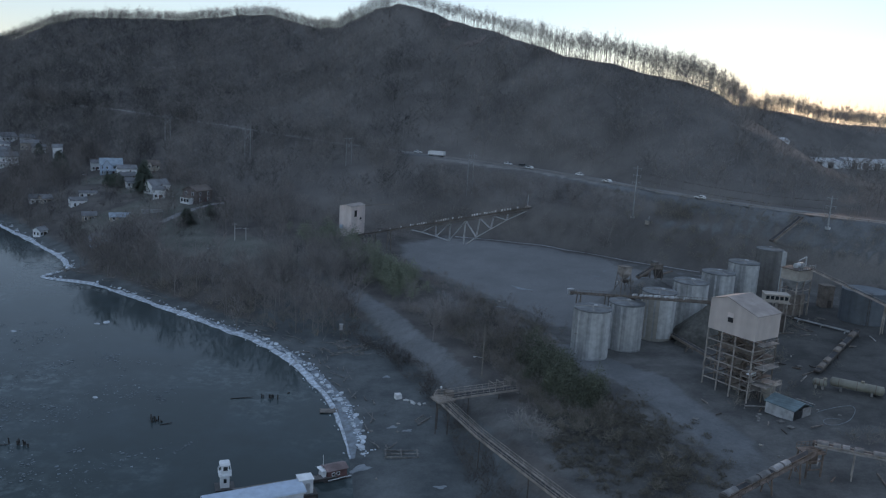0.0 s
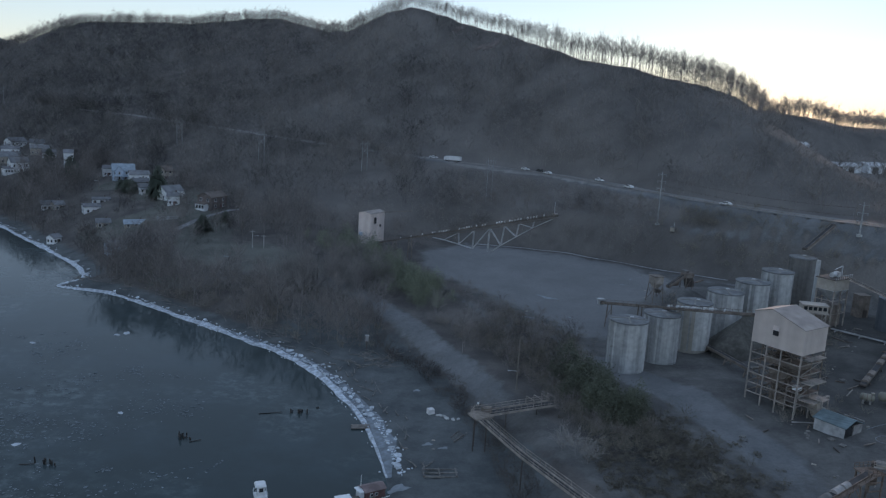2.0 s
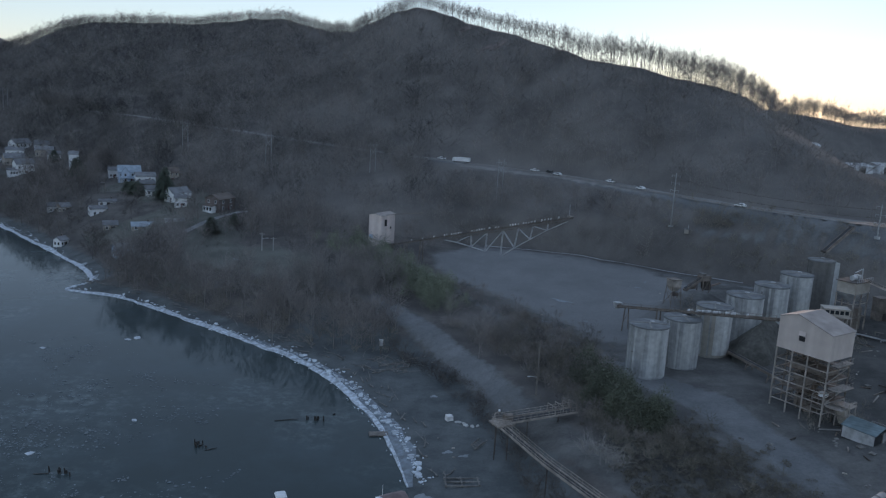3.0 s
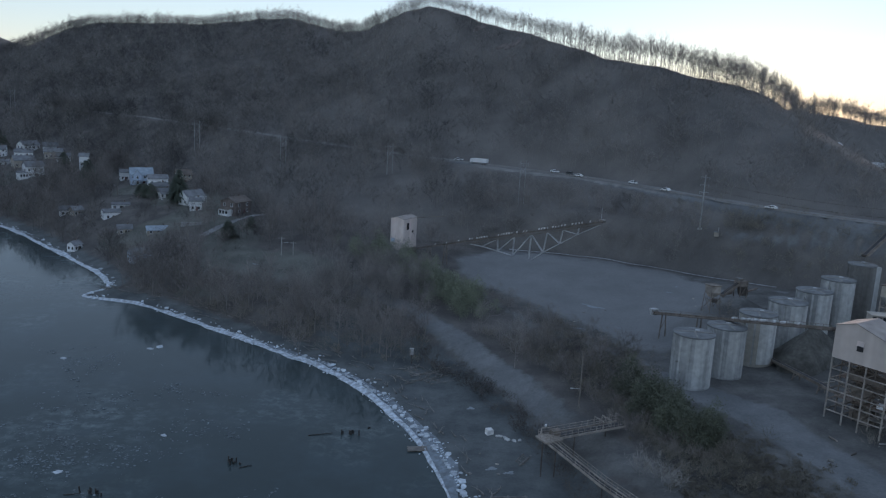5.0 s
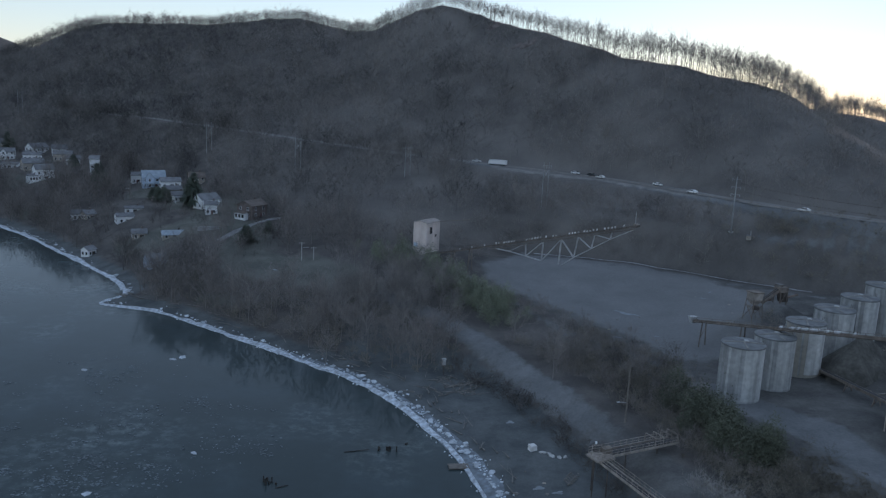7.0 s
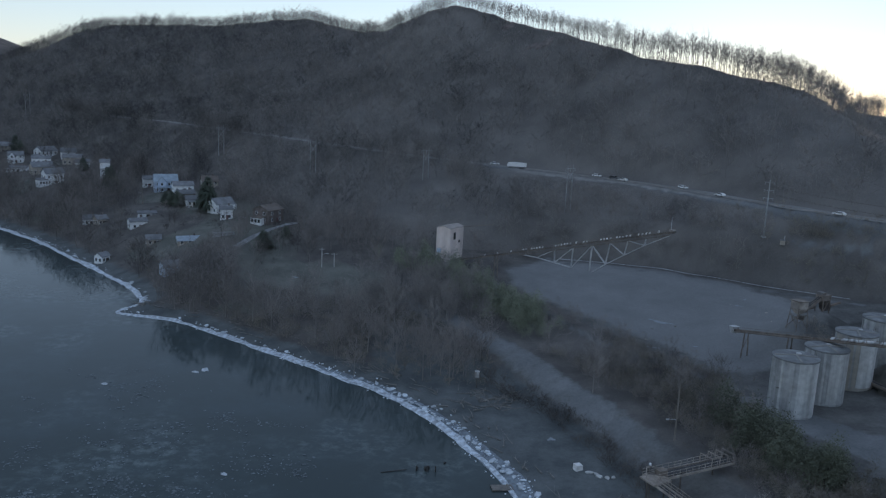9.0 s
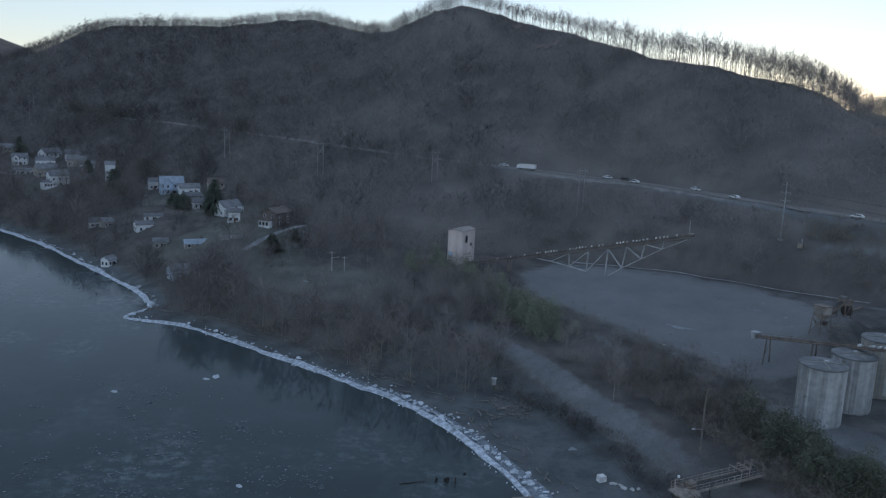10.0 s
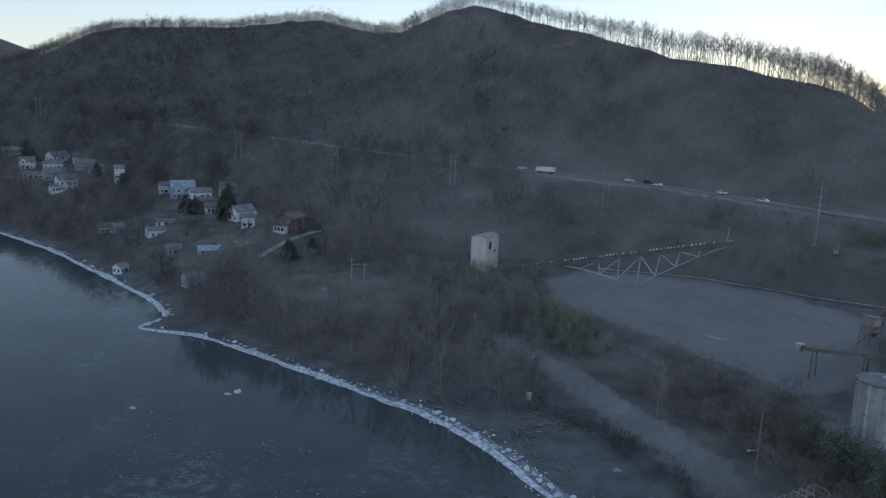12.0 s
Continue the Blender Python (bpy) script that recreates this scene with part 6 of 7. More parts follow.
def stockpile(x, y, turn, long_, wide, tall, label, mat, seed):
    """A heap of stone with a ragged ridge."""
    q = random.Random(seed)
    n, rings = 36, 9
    c, s0 = math.cos(radians(turn)), math.sin(radians(turn))
    g = ground_at(x, y)
    verts = []
    for i in range(rings):
        f = i / (rings - 1)
        for k in range(n):
            a = 2 * math.pi * k / n
            wob = 1 + 0.08 * math.sin(3 * a + seed) + 0.05 * math.sin(7 * a) + q.uniform(-0.03, 0.03)
            u, w = math.cos(a) * (long_ * (1 - f) + (long_ - wide) * 0.5 * f) * wob, math.sin(a) * wide * (1 - f) * wob
            px, py = x + u * c - w * s0, y + u * s0 + w * c
            base = ground_at(px, py) if i == 0 else g
            verts.append((px, py, base - 0.3 if i == 0 else g + tall * f ** 0.92 + q.uniform(-0.12, 0.12)))
    m = Shape()
    m.add(verts, [(i * n + k, i * n + (k + 1) % n, (i + 1) * n + (k + 1) % n, (i + 1) * n + k) for i in range(rings - 1) for k in range(n)] + [tuple(range((rings - 1) * n, rings * n))])
    tagged(new("stockpile", m.mesh("stockpile", mat, True)), label, "stockpile", "heaps in the yard")


# heap added in place of an unclear dark area; covers the silos' lower walls
stockpile(104, 199, 42, 13.5, 8, 8.5, "dark heap added in front of the silos' lower walls", STOCKPILE, 3)


# ---- village ----
def house(x, y, turn, w, d, h, rise, wall_mat, roof_mat, porch, label):
    """A gabled house with its ridge along local x."""
    g = min(ground_at(x + a, y + b) for a in (-w / 2, w / 2) for b in (-d / 2, d / 2)) + 0.3
    t = thing("house", (x, y, g), turn, label, "house", "houses above the river")
    body = Shape().prism([(-w / 2, -d / 2, -1.5), (-w / 2, d / 2, -1.5), (-w / 2, d / 2, h), (-w / 2, 0, h + rise), (-w / 2, -d / 2, h)], (w, 0, 0))
    part("wall", body, wall_mat, t)
    for s in (-1, 1):
        slope = Shape()
        e, drop = s * (d / 2 + 0.45), rise * 0.45 / (d / 2)
        slope.hexa([(-w / 2 - 0.4, e, h - drop + 0.03), (w / 2 + 0.4, e, h - drop + 0.03), (w / 2 + 0.4, 0, h + rise + 0.03), (-w / 2 - 0.4, 0, h + rise + 0.03)],
                   [(-w / 2 - 0.4, e, h - drop + 0.22), (w / 2 + 0.4, e, h - drop + 0.22), (w / 2 + 0.4, 0, h + rise + 0.22), (-w / 2 - 0.4, 0, h + rise + 0.22)])
        roof = part("roof_slope", slope, roof_mat, t)
    part("chimney", Shape().box(w * 0.22, 0.3, h + rise + 0.3, 0.7, 0.7, 1.6), BRICK, roof)
    pane = Shape().box(0, 0, 0, 0.9, 0.08, 1.2).mesh("window", GLASS)
    frame_ = Shape().box(0, 0.02, 0.66, 1.15, 0.12, 0.12).box(0, 0.02, -0.66, 1.25, 0.2, 0.12).box(-0.52, 0.02, 0, 0.12, 0.12, 1.3).box(0.52, 0.02, 0, 0.12, 0.12, 1.3).mesh("frame", WHITE)
    floors = [1.5] if h < 4.9 else [1.5, 4.3]
    for z in floors:
        n = max(2, int(w / (4.2 if wall_mat is BRICK else 2.6)))
        for k in range(n):
            px = -w / 2 + w * (k + 0.5) / n
            for s in (-1, 1):
                win = part("window", pane, GLASS, t)
                win.matrix_local = pose(px, s * (d / 2 + 0.03), z, 0, 0, 0 if s < 0 else 180)
                part("frame", frame_, WHITE, win)
        for s in (-1, 1):
            for k in (-1, 1):
                win = part("window", pane, GLASS, t)
                win.matrix_local = pose(s * (w / 2 + 0.03), k * d * 0.24, z, 0, 0, 90 * s)
                part("frame", frame_, WHITE, win)
    if wall_mat is BRICK:
        bay = part("sun_porch", Shape().box(-w / 2 - 1.2, d * 0.08, 0.7, 2.4, 5.6, 3.4), WHITE, t, "white glazed sun porch")
        part("porch_roof", Shape().hexa([(-w / 2 - 2.7, -d * 0.3, 2.4), (-w / 2, -d * 0.3, 3.1), (-w / 2, d * 0.46, 3.1), (-w / 2 - 2.7, d * 0.46, 2.4)],
                                        [(-w / 2 - 2.7, -d * 0.3, 2.55), (-w / 2, -d * 0.3, 3.25), (-w / 2, d * 0.46, 3.25), (-w / 2 - 2.7, d * 0.46, 2.55)]), roof_mat, bay)
        for k in range(3):
            part("pane", Shape().box(-w / 2 - 2.42, d * 0.08 - 1.75 + 1.75 * k, 1.2, 0.08, 1.15, 1.5), GLASS, bay)
    part("door", Shape().box(w * 0.08, -d / 2 - 0.05, 1.05, 0.95, 0.1, 2.1), DARK_STEEL if h < 4 else RED, t)
    if porch == "wing":
        wing = part("wing", Shape().box(-w / 2 - 1.6, -d * 0.3, 0.8, 5.2, d * 0.8, 4.2), wall_mat, t, "low white front wing")
        part("wing_roof", Shape().prism([(-w / 2 - 4.5, -d * 0.74, 2.8), (-w / 2 - 4.5, d * 0.14, 2.8), (-w / 2 - 4.5, -d * 0.1, 3.9)], (5.2, 0, 0)), roof_mat, wing)
        for k in range(3):
            part("pane", Shape().box(-w / 2 - 3.2 + 1.5 * k, -d * 0.7 - 0.05, 1.4, 0.9, 0.1, 1.3), GLASS, wing)
    elif porch == "decks":
        for z in (0.3, 3.2, 6.0)[:2 if h < 6 else 3]:
            deck = part("deck", Shape().box(0, -d / 2 - 1.0, z, w * 0.9, 2.0, 0.22), WHITE, t)
            part("balustrade", Shape().beam((-w * 0.44, -d / 2 - 1.95, z + 1.0), (w * 0.44, -d / 2 - 1.95, z + 1.0), 0.12).beam((-w * 0.44, -d / 2 - 1.95, z + 0.55), (w * 0.44, -d / 2 - 1.95, z + 0.55), 0.1), WHITE, deck)
        for x in (-w * 0.42, 0, w * 0.42):
            part("porch_post", Shape().beam((x, -d / 2 - 1.9, -1.2), (x, -d / 2 - 1.9, min(h, 7.2)), 0.16), WHITE, t)
    elif h > 4.7 and wall_mat is not BRICK:
        gw, gx, gy = w * 0.36, -w * 0.2, -d / 2 - 1.1
        gable = part("front_gable", Shape().prism([(gx - gw / 2, gy, -1.2), (gx + gw / 2, gy, -1.2), (gx + gw / 2, gy, h), (gx, gy, h + rise * 0.8), (gx - gw / 2, gy, h)], (0, d * 0.5 + 1.1, 0)), wall_mat, t)
        for s in (-1, 1):
            part("gable_roof", Shape().hexa([(gx + s * (gw / 2 + 0.3), gy - 0.3, h - 0.25), (gx, gy - 0.3, h + rise * 0.8 + 0.03), (gx, 0, h + rise * 0.8 + 0.03), (gx + s * (gw / 2 + 0.3), 0, h - 0.25)],
                                            [(gx + s * (gw / 2 + 0.3), gy - 0.3, h - 0.08), (gx, gy - 0.3, h + rise * 0.8 + 0.2), (gx, 0, h + rise * 0.8 + 0.2), (gx + s * (gw / 2 + 0.3), 0, h - 0.08)]), roof_mat, gable)
        for z in floors:
            win = part("window", pane, GLASS, t)
            win.matrix_local = pose(gx, gy - 0.03, z, 0, 0, 0)
            part("frame", frame_, WHITE, win)
    if porch is True:
        part("porch_floor", Shape().box(0, -d / 2 - 1.2, -0.1, w * 0.8, 2.4, 0.3), WHITE, t)
        part("porch_roof", Shape().hexa([(-w * 0.42, -d / 2 - 2.6, 2.5), (w * 0.42, -d / 2 - 2.6, 2.5), (w * 0.42, -d / 2, 3.0), (-w * 0.42, -d / 2, 3.0)],
                                        [(-w * 0.42, -d / 2 - 2.6, 2.65), (w * 0.42, -d / 2 - 2.6, 2.65), (w * 0.42, -d / 2, 3.15), (-w * 0.42, -d / 2, 3.15)]), roof_mat, t)
        for k in range(4):
            part("porch_post", Shape().beam((-w * 0.38 + k * w * 0.253, -d / 2 - 2.3, -1.2), (-w * 0.38 + k * w * 0.253, -d / 2 - 2.3, 2.6), 0.16), WHITE, t)
    return t


PAINTS = {"WHITE": WHITE, "TAN": TAN, "PALE_BLUE": PALE_BLUE, "BRICK": BRICK, "ROOF": ROOF, "ROOF_BROWN": ROOF_BROWN, "BLUE_ROOF": BLUE_ROOF}
for hx, hy, turn, w, d, h, rise, wm, rm, porch, label in HOMES:
    house(hx, hy, turn, w, d, h, rise, PAINTS[wm], PAINTS[rm], porch, label)
ribbon([(-93, 324), (-90.6, 332.7), (-88.1, 340.6), (-83, 351.3), (-79, 358.5), (-75.5, 362)], 2.6, 0.12, "drive", PALE_DRIVE, "pale gravel drive in front of the brick house", "drive")
ribbon([(-300, 514), (-287, 511.5), (-273, 508), (-262, 507)], 2.6, 0.1, "lane", BARRIER, "pale concrete lane below the upper houses", "road")
wall_ = thing("retaining_wall", (-101, 336, ground_at(-101, 336)), 28, "pale concrete retaining wall below the brick house", "wall")
part("slab", Shape().box(0, 0, 0.5, 9, 0.4, 1.8), BARRIER, wall_)
part("coping", Shape().box(0, 0, 1.45, 9.2, 0.6, 0.14), BARRIER, wall_)


def works_hall(x, y, turn, w, d, h, label):
    """A low industrial hall beyond the end of the hill."""
    t = thing("works_hall", (x, y, ground_at(x, y)), turn, label, "industrial building", "halls behind the hill")
    part("wall", Shape().box(0, 0, h / 2 - 0.5, w, d, h + 1), WHITE, t)
    part("roof", Shape().prism([(-w / 2 - 0.3, -d / 2 - 0.3, h), (-w / 2 - 0.3, d / 2 + 0.3, h), (-w / 2 - 0.3, 0, h + 1.4)], (w + 0.6, 0, 0)), GREY_STEEL, t)
    for k in range(int(w / 7)):
        part("loading_door", Shape().box(-w / 2 + 4 + k * 7, -d / 2 - 0.05, 1.8, 3.4, 0.12, 3.6), DARK_STEEL, t)
    for k in range(int(w / 9)):
        part("lamp", Shape().box(-w / 2 + 6 + k * 9, -d / 2 - 0.25, h - 0.6, 0.5, 0.4, 0.3), CAR_WHITE, t)


works_hall(236, 440, 6, 24, 16, 4.2, "long white industrial hall with dark loading doors")
works_hall(212, 438, 4, 12, 10, 4, "small pale industrial hall beside the slope")
works_hall(268, 446, 8, 32, 18, 4.5, "wide white warehouse at the end of the hill")


# ---- poles and power lines ----
def monopole(x, y, tall, label):
    t = thing("transmission_pole", (x, y, ground_at(x, y)), -35, label, "pylon", "steel transmission poles")
    part("shaft", Shape().tube((0, 0, -0.5), (0, 0, tall), 0.32, 0.14, 10), POLE_STEEL, t)
    part("footing", Shape().tube((0, 0, -0.5), (0, 0, 0.4), 0.95, n=12), CONCRETE, t)
    for z in (tall - 1.0, tall - 3.8, tall - 6.6):
        arm = part("arm", Shape().beam((-1.7, 0, z + 0.2), (0, 0, z - 0.1), 0.13).beam((1.7, 0, z + 0.2), (0, 0, z - 0.1), 0.13), POLE_STEEL, t)
        for s in (-1.6, 1.6):
            part("insulator", Shape().tube((s, 0, z + 0.1), (s, 0, z - 0.7), 0.08), POLE_STEEL, arm)
    return t


monopole(103.5, 298.5, 51.6 - ground_at(103.5, 298.5), "tall grey steel transmission pole with three crossarms")
monopole(163.2, 260.6, 48.3 - ground_at(163.2, 260.6), "grey steel transmission pole on the wooded slope")


def h_frame(x, y, tall, turn):
    t = thing("power_pylon", (x, y, ground_at(x, y)), turn, "pale twin-pole power pylon among bare trees", "pylon", "twin-pole pylons")
    for s in (-1.6, 1.6):
        part("pole", Shape().tube((s, 0, -0.5), (s, 0, tall), 0.17, 0.12, 7), POLE_STEEL, t)
    part("crossarm", Shape().beam((-3, 0, tall - 1.4), (3, 0, tall - 1.4), 0.14), POLE_STEEL, t)
    part("cross_brace", Shape().beam((-1.6, 0, tall - 7), (1.6, 0, tall - 3), 0.14).beam((1.6, 0, tall - 7), (-1.6, 0, tall - 3), 0.1), POLE_STEEL, t)
    for s in (-2.8, 0, 2.8):
        part("insulator", Shape().tube((s, 0, tall - 1.5), (s, 0, tall - 2.6), 0.1), POLE_STEEL, t)
    return t


for px, py, tall, turn in ((39.6, 345.1, 19.5, 40), (-79.3, 420.5, 17, 40), (-21.5, 396, 15, 40), (-141.8, 477.5, 17, 40), (-335, 637, 17, 40)):
    h_frame(px, py, tall, turn)


def street_pole(x, y, tall, arm, turn, label, mat):
    t = thing("utility_pole", (x, y, ground_at(x, y)), turn, label, "pole", "wooden utility poles")
    part("shaft", Shape().tube((0, 0, -0.5), (0, 0, tall), 0.2, 0.12, 8), mat, t)
    part("crossarm", Shape().beam((-1.1, 0, tall - 0.5), (1.1, 0, tall - 0.5), 0.14), mat, t)
    if arm:
        lamp = part("lamp_arm", Shape().beam((0, 0, arm), (-2.0, 0, arm + 0.35), 0.1), GREY_STEEL, t)
        part("lamp_head", Shape().box(-2.2, 0, arm + 0.32, 0.7, 0.3, 0.16), GREY_STEEL, lamp)
    return t


street_pole(39.5, 169.5, 13.5, 4.6, 20, "grey wooden pole with a street lamp arm by the dirt road", POLE_WOOD)
street_pole(-55.2, 300.5, 7.2, 4.8, 190, "pale wooden pole with a lamp arm beside the lawn", PALE_WOOD)
street_pole(-50.6, 300.0, 5.2, 0, 0, "short wooden pole at the edge of the lawn", PALE_WOOD)
street_pole(-23.7, 265.5, 9.0, 0, 0, "dark thin pole with a white foot on the bank", WET_WOOD)
street_pole(-94, 345, 8, 5.5, 30, "wooden pole on the village lane", POLE_WOOD)
street_pole(-160, 404, 8, 5.5, 60, "wooden pole between village houses", POLE_WOOD)
street_pole(64, 178.5, 7, 4.5, 200, "wooden lamp pole beside the silos", POLE_WOOD)


def wire(a, b, sag, label):
    pts = []
    for k in range(25):
        s = k / 24
        pts.append(Vector(a).lerp(Vector(b), s) - Vector((0, 0, 4 * sag * s * (1 - s))))
    w = Shape()
    for p, q in zip(pts, pts[1:]):
        w.beam(p, q, 0.05)
    tagged(new("power_line", w.mesh("power_line", DARK_STEEL)), label, "cable", "power lines")


for s, z in ((-1.6, 49.4), (1.6, 49.4), (-1.6, 46.6), (1.6, 46.6)):
    wire((103.5 + s * 0.82, 298.5 - s * 0.57, z), (163.2 + s * 0.82, 260.6 - s * 0.57, z - 3.2), 1.6, "thin dark cable between steel transmission poles")
wire((134, 235, 34.2), (137, 217, 32.5), 0.2, "thin cable from the tall silo to the elevated bin")

hut = thing("relay_hut", (107.9, 292, ground_at(107.9, 292)), -30, "small grey relay hut on the slope", "hut")
part("wall", Shape().box(0, 0, 0.6, 1.5, 1.2, 1.6), TAN, hut)
part("roof", Shape().box(0, 0, 1.48, 1.8, 1.5, 0.16), ROOF, hut)
part("vent_pipe", Shape().tube((0.5, 0, 1.5), (0.5, 0, 3.2), 0.1), GREY_STEEL, hut)


# ---- highway furniture and traffic ----
def road_point(x, off=0.0):
    y = float(soft_interp(np.array([x]), ROAD_X, ROAD_Y)[0])
    y2 = float(soft_interp(np.array([x + 1.0]), ROAD_X, ROAD_Y)[0])
    n = math.hypot(1, y2 - y)
    return Vector((x - off * (y2 - y) / n, y + off / n, float(np.interp(x, ROAD_X, ROAD_Z)) + 0.12)), math.degrees(math.atan2(y2 - y, 1))


rail = thing("guard_rail", (0, 0, 0), 0, "pale steel guard rail along the highway edge", "guard rail")
xs = np.arange(30, 190, 4.0)
for a, b in zip(xs, xs[1:]):
    p, q = road_point(a, -5.4)[0], road_point(b, -5.4)[0]
    part("rail_section", Shape().beam(p + Vector((0, 0, 0.6)), q + Vector((0, 0, 0.6)), 0.06, 0.16).beam(p, p + Vector((0, 0, 0.7)), 0.1), TRESTLE, rail)


def wheels(t, xs_, wide, r):
    for x in xs_:
        for s in (-1, 1):
            tyre = part("wheel", Shape().tube((x, s * (wide / 2 - 0.1), r), (x, s * (wide / 2 + 0.08), r), r, n=14), RUBBER, t)
            part("rim", Shape().tube((x, s * (wide / 2 + 0.06), r), (x, s * (wide / 2 + 0.1), r), r * 0.55, n=10), GREY_STEEL, tyre)


def car(x, lane, back, paint, label):
    p, turn = road_point(x, lane)
    t = thing("car", p, turn + (180 if back else 0), label, "car", "cars on the highway")
    side = [(-2.2, 0.35), (2.2, 0.35), (2.25, 0.75), (1.2, 0.95), (0.55, 1.42), (-1.2, 1.45), (-2.0, 1.0), (-2.25, 0.9)]
    part("body", Shape().prism([(a, -0.88, b) for a, b in side], (0, 1.76, 0)), paint, t)
    part("windscreen", Shape().hexa([(1.12, -0.8, 0.98), (1.12, 0.8, 0.98), (0.62, 0.72, 1.4), (0.62, -0.72, 1.4)], [(1.2, -0.8, 0.99), (1.2, 0.8, 0.99), (0.68, 0.72, 1.43), (0.68, -0.72, 1.43)]), GLASS, t)
    for s in (-1, 1):
        part("side_window", Shape().prism([(0.95, s * 0.86, 0.98), (0.5, s * 0.86, 1.34), (-1.15, s * 0.86, 1.36), (-1.7, s * 0.86, 1.0)], (0, s * 0.04, 0)), GLASS, t)
        part("headlight", Shape().box(2.2, s * 0.6, 0.66, 0.14, 0.36, 0.16), CAR_WHITE, t)
    wheels(t, (-1.35, 1.35), 1.7, 0.33)


for x, lane, back, paint, label in ((59, 2.6, False, CAR_WHITE, "white saloon car on the highway"), (72, -2.6, True, CAR_WHITE, "white hatchback car on the highway"),
                                    (90, 2.6, False, CAR_WHITE, "white estate car on the highway"), (103, -2.6, True, CAR_WHITE, "silver white car on the highway"),
                                    (131, -2.6, True, CAR_WHITE, "white car on the highway near the pole"), (66, 2.6, False, CAR_DARK, "dark car on the highway"),
                                    (12, 2.6, False, CAR_WHITE, "white car following the lorry")):
    car(x, lane, back, paint, label)
p, turn = road_point(24, -2.6)
lorry = thing("lorry", p, turn + 180, "white box lorry on the highway", "lorry")
part("cargo_box", Shape().box(-1.4, 0, 1.85, 7.4, 2.3, 2.0), CAR_WHITE, lorry)
part("cab", Shape().prism([(2.5, -1.1, 0.7), (4.4, -1.1, 0.7), (4.4, -1.1, 1.8), (3.9, -1.1, 2.7), (2.5, -1.1, 2.7)], (0, 2.2, 0)), CAR_WHITE, lorry)
part("windscreen", Shape().hexa([(4.34, -1, 1.85), (4.34, 1, 1.85), (3.95, 1, 2.6), (3.95, -1, 2.6)], [(4.44, -1, 1.85), (4.44, 1, 1.85), (4.02, 1, 2.6), (4.02, -1, 2.6)]), GLASS, lorry)
part("chassis", Shape().box(-0.4, 0, 0.75, 9, 1.2, 0.3), DARK_STEEL, lorry)
wheels(lorry, (-3.4, -2.3, 3.2), 2.2, 0.48)


# ---- river bank: ice, pilings, driftwood, boats ----
line = SHORE_LINE[(SHORE_LINE[:, 1] > 134) & (SHORE_LINE[:, 0] > -420)]
line = curve(line[::2], 0.9)
way = np.gradient(line, axis=0)
way /= np.linalg.norm(way, axis=1)[:, None]
land = np.stack([way[:, 1], -way[:, 0]], 1)          # points inland
probe = line + land
if np.median(shore_distance(probe[:, 0], probe[:, 1])) < 0:
    land = -land


def ice_band():
    n = len(line)
    s = np.arange(n)
    outer = -0.9 + 0.4 * rough(s, s * 0, 9, 1) + 0.3 * rough(s, s * 0, 3, 2)
    inner = 1.25 + 0.6 * rough(s, s * 0, 12, 3) + 0.5 * rough(s, s * 0, 4, 4)
    inner = inner * np.interp(line[:, 1], [130, 150, 170, 215], [0.03, 0.15, 0.75, 1.0])
    outer = outer * np.interp(line[:, 1], [128, 136, 160, 200], [0.05, 0.35, 0.7, 1.0])
    cross = np.linspace(0, 1, 9)
    verts = []
    for c in cross:
        off = outer + (inner - outer) * c
        p = line + land * off[:, None]
        top = 0.2 + 0.1 * rough(p[:, 0], p[:, 1], 2.2, 5) + 0.06 * rough(p[:, 0], p[:, 1], 0.8, 6)
        base = np.maximum(height(p[:, 0], p[:, 1]), 0)
        z = np.where((c == 0) | (c == 1), base - 0.12, base + np.maximum(top, 0.05))
        verts.append(np.column_stack([p, z]))
    v = np.stack(verts, 1).reshape(-1, 3)
    idx = np.arange(len(v)).reshape(n, len(cross))
    f = np.stack([idx[:-1, :-1], idx[:-1, 1:], idx[1:, 1:], idx[1:, :-1]], -1).reshape(-1, 4)
    me = big_mesh("shore_ice", v, f, ICE)
    return tagged(new("shore_ice", me), "band of broken white ice stranded along the river's edge", "ice")


band = ice_band()
r = random.Random(11)
slabs = []
for k in range(9):
    s, n = Shape(), r.randint(5, 7)
    ring = [(math.cos(2 * math.pi * i / n + r.uniform(-0.3, 0.3)) * r.uniform(0.6, 1.1), math.sin(2 * math.pi * i / n + r.uniform(-0.3, 0.3)) * r.uniform(0.5, 1.0)) for i in range(n)]
    s.add([(x, y, 0) for x, y in ring] + [(x * 0.93, y * 0.93, 0.32) for x, y in ring],
          [(i, (i + 1) % n, n + (i + 1) % n, n + i) for i in range(n)] + [tuple(range(n))[::-1], tuple(range(n, 2 * n))])
    slabs.append(s.mesh("ice_slab", SLAB_ICE))
count = 0
while count < 298:
    i = r.randrange(len(line))
    x, y = line[i]
    if x < -30 and r.random() < 0.86 or y < 122:
        continue
    off = 2.2 + abs(r.gauss(0, 1.1)) if y < 163 else 1.3 + abs(r.gauss(0, 1.3 if x > -30 else 0.8))
    px, py = x + land[i][0] * off, y + land[i][1] * off
    size = r.uniform(0.3, 1.0) ** 1.4 * (1.0 if off < 4 else 0.6)
    ob = part("ice_slab", slabs[r.randrange(9)], SLAB_ICE, band)
    tilt = Euler((r.gauss(0, 0.16), r.gauss(0, 0.16), r.uniform(0, 6.28)))
    ob.matrix_world = Matrix.LocRotScale((px, py, max(ground_at(px, py), 0.12) + (0.22 if off < 1.8 else 0.0)), tilt, (size, size, size * r.uniform(0.7, 1.3)))
    count += 1

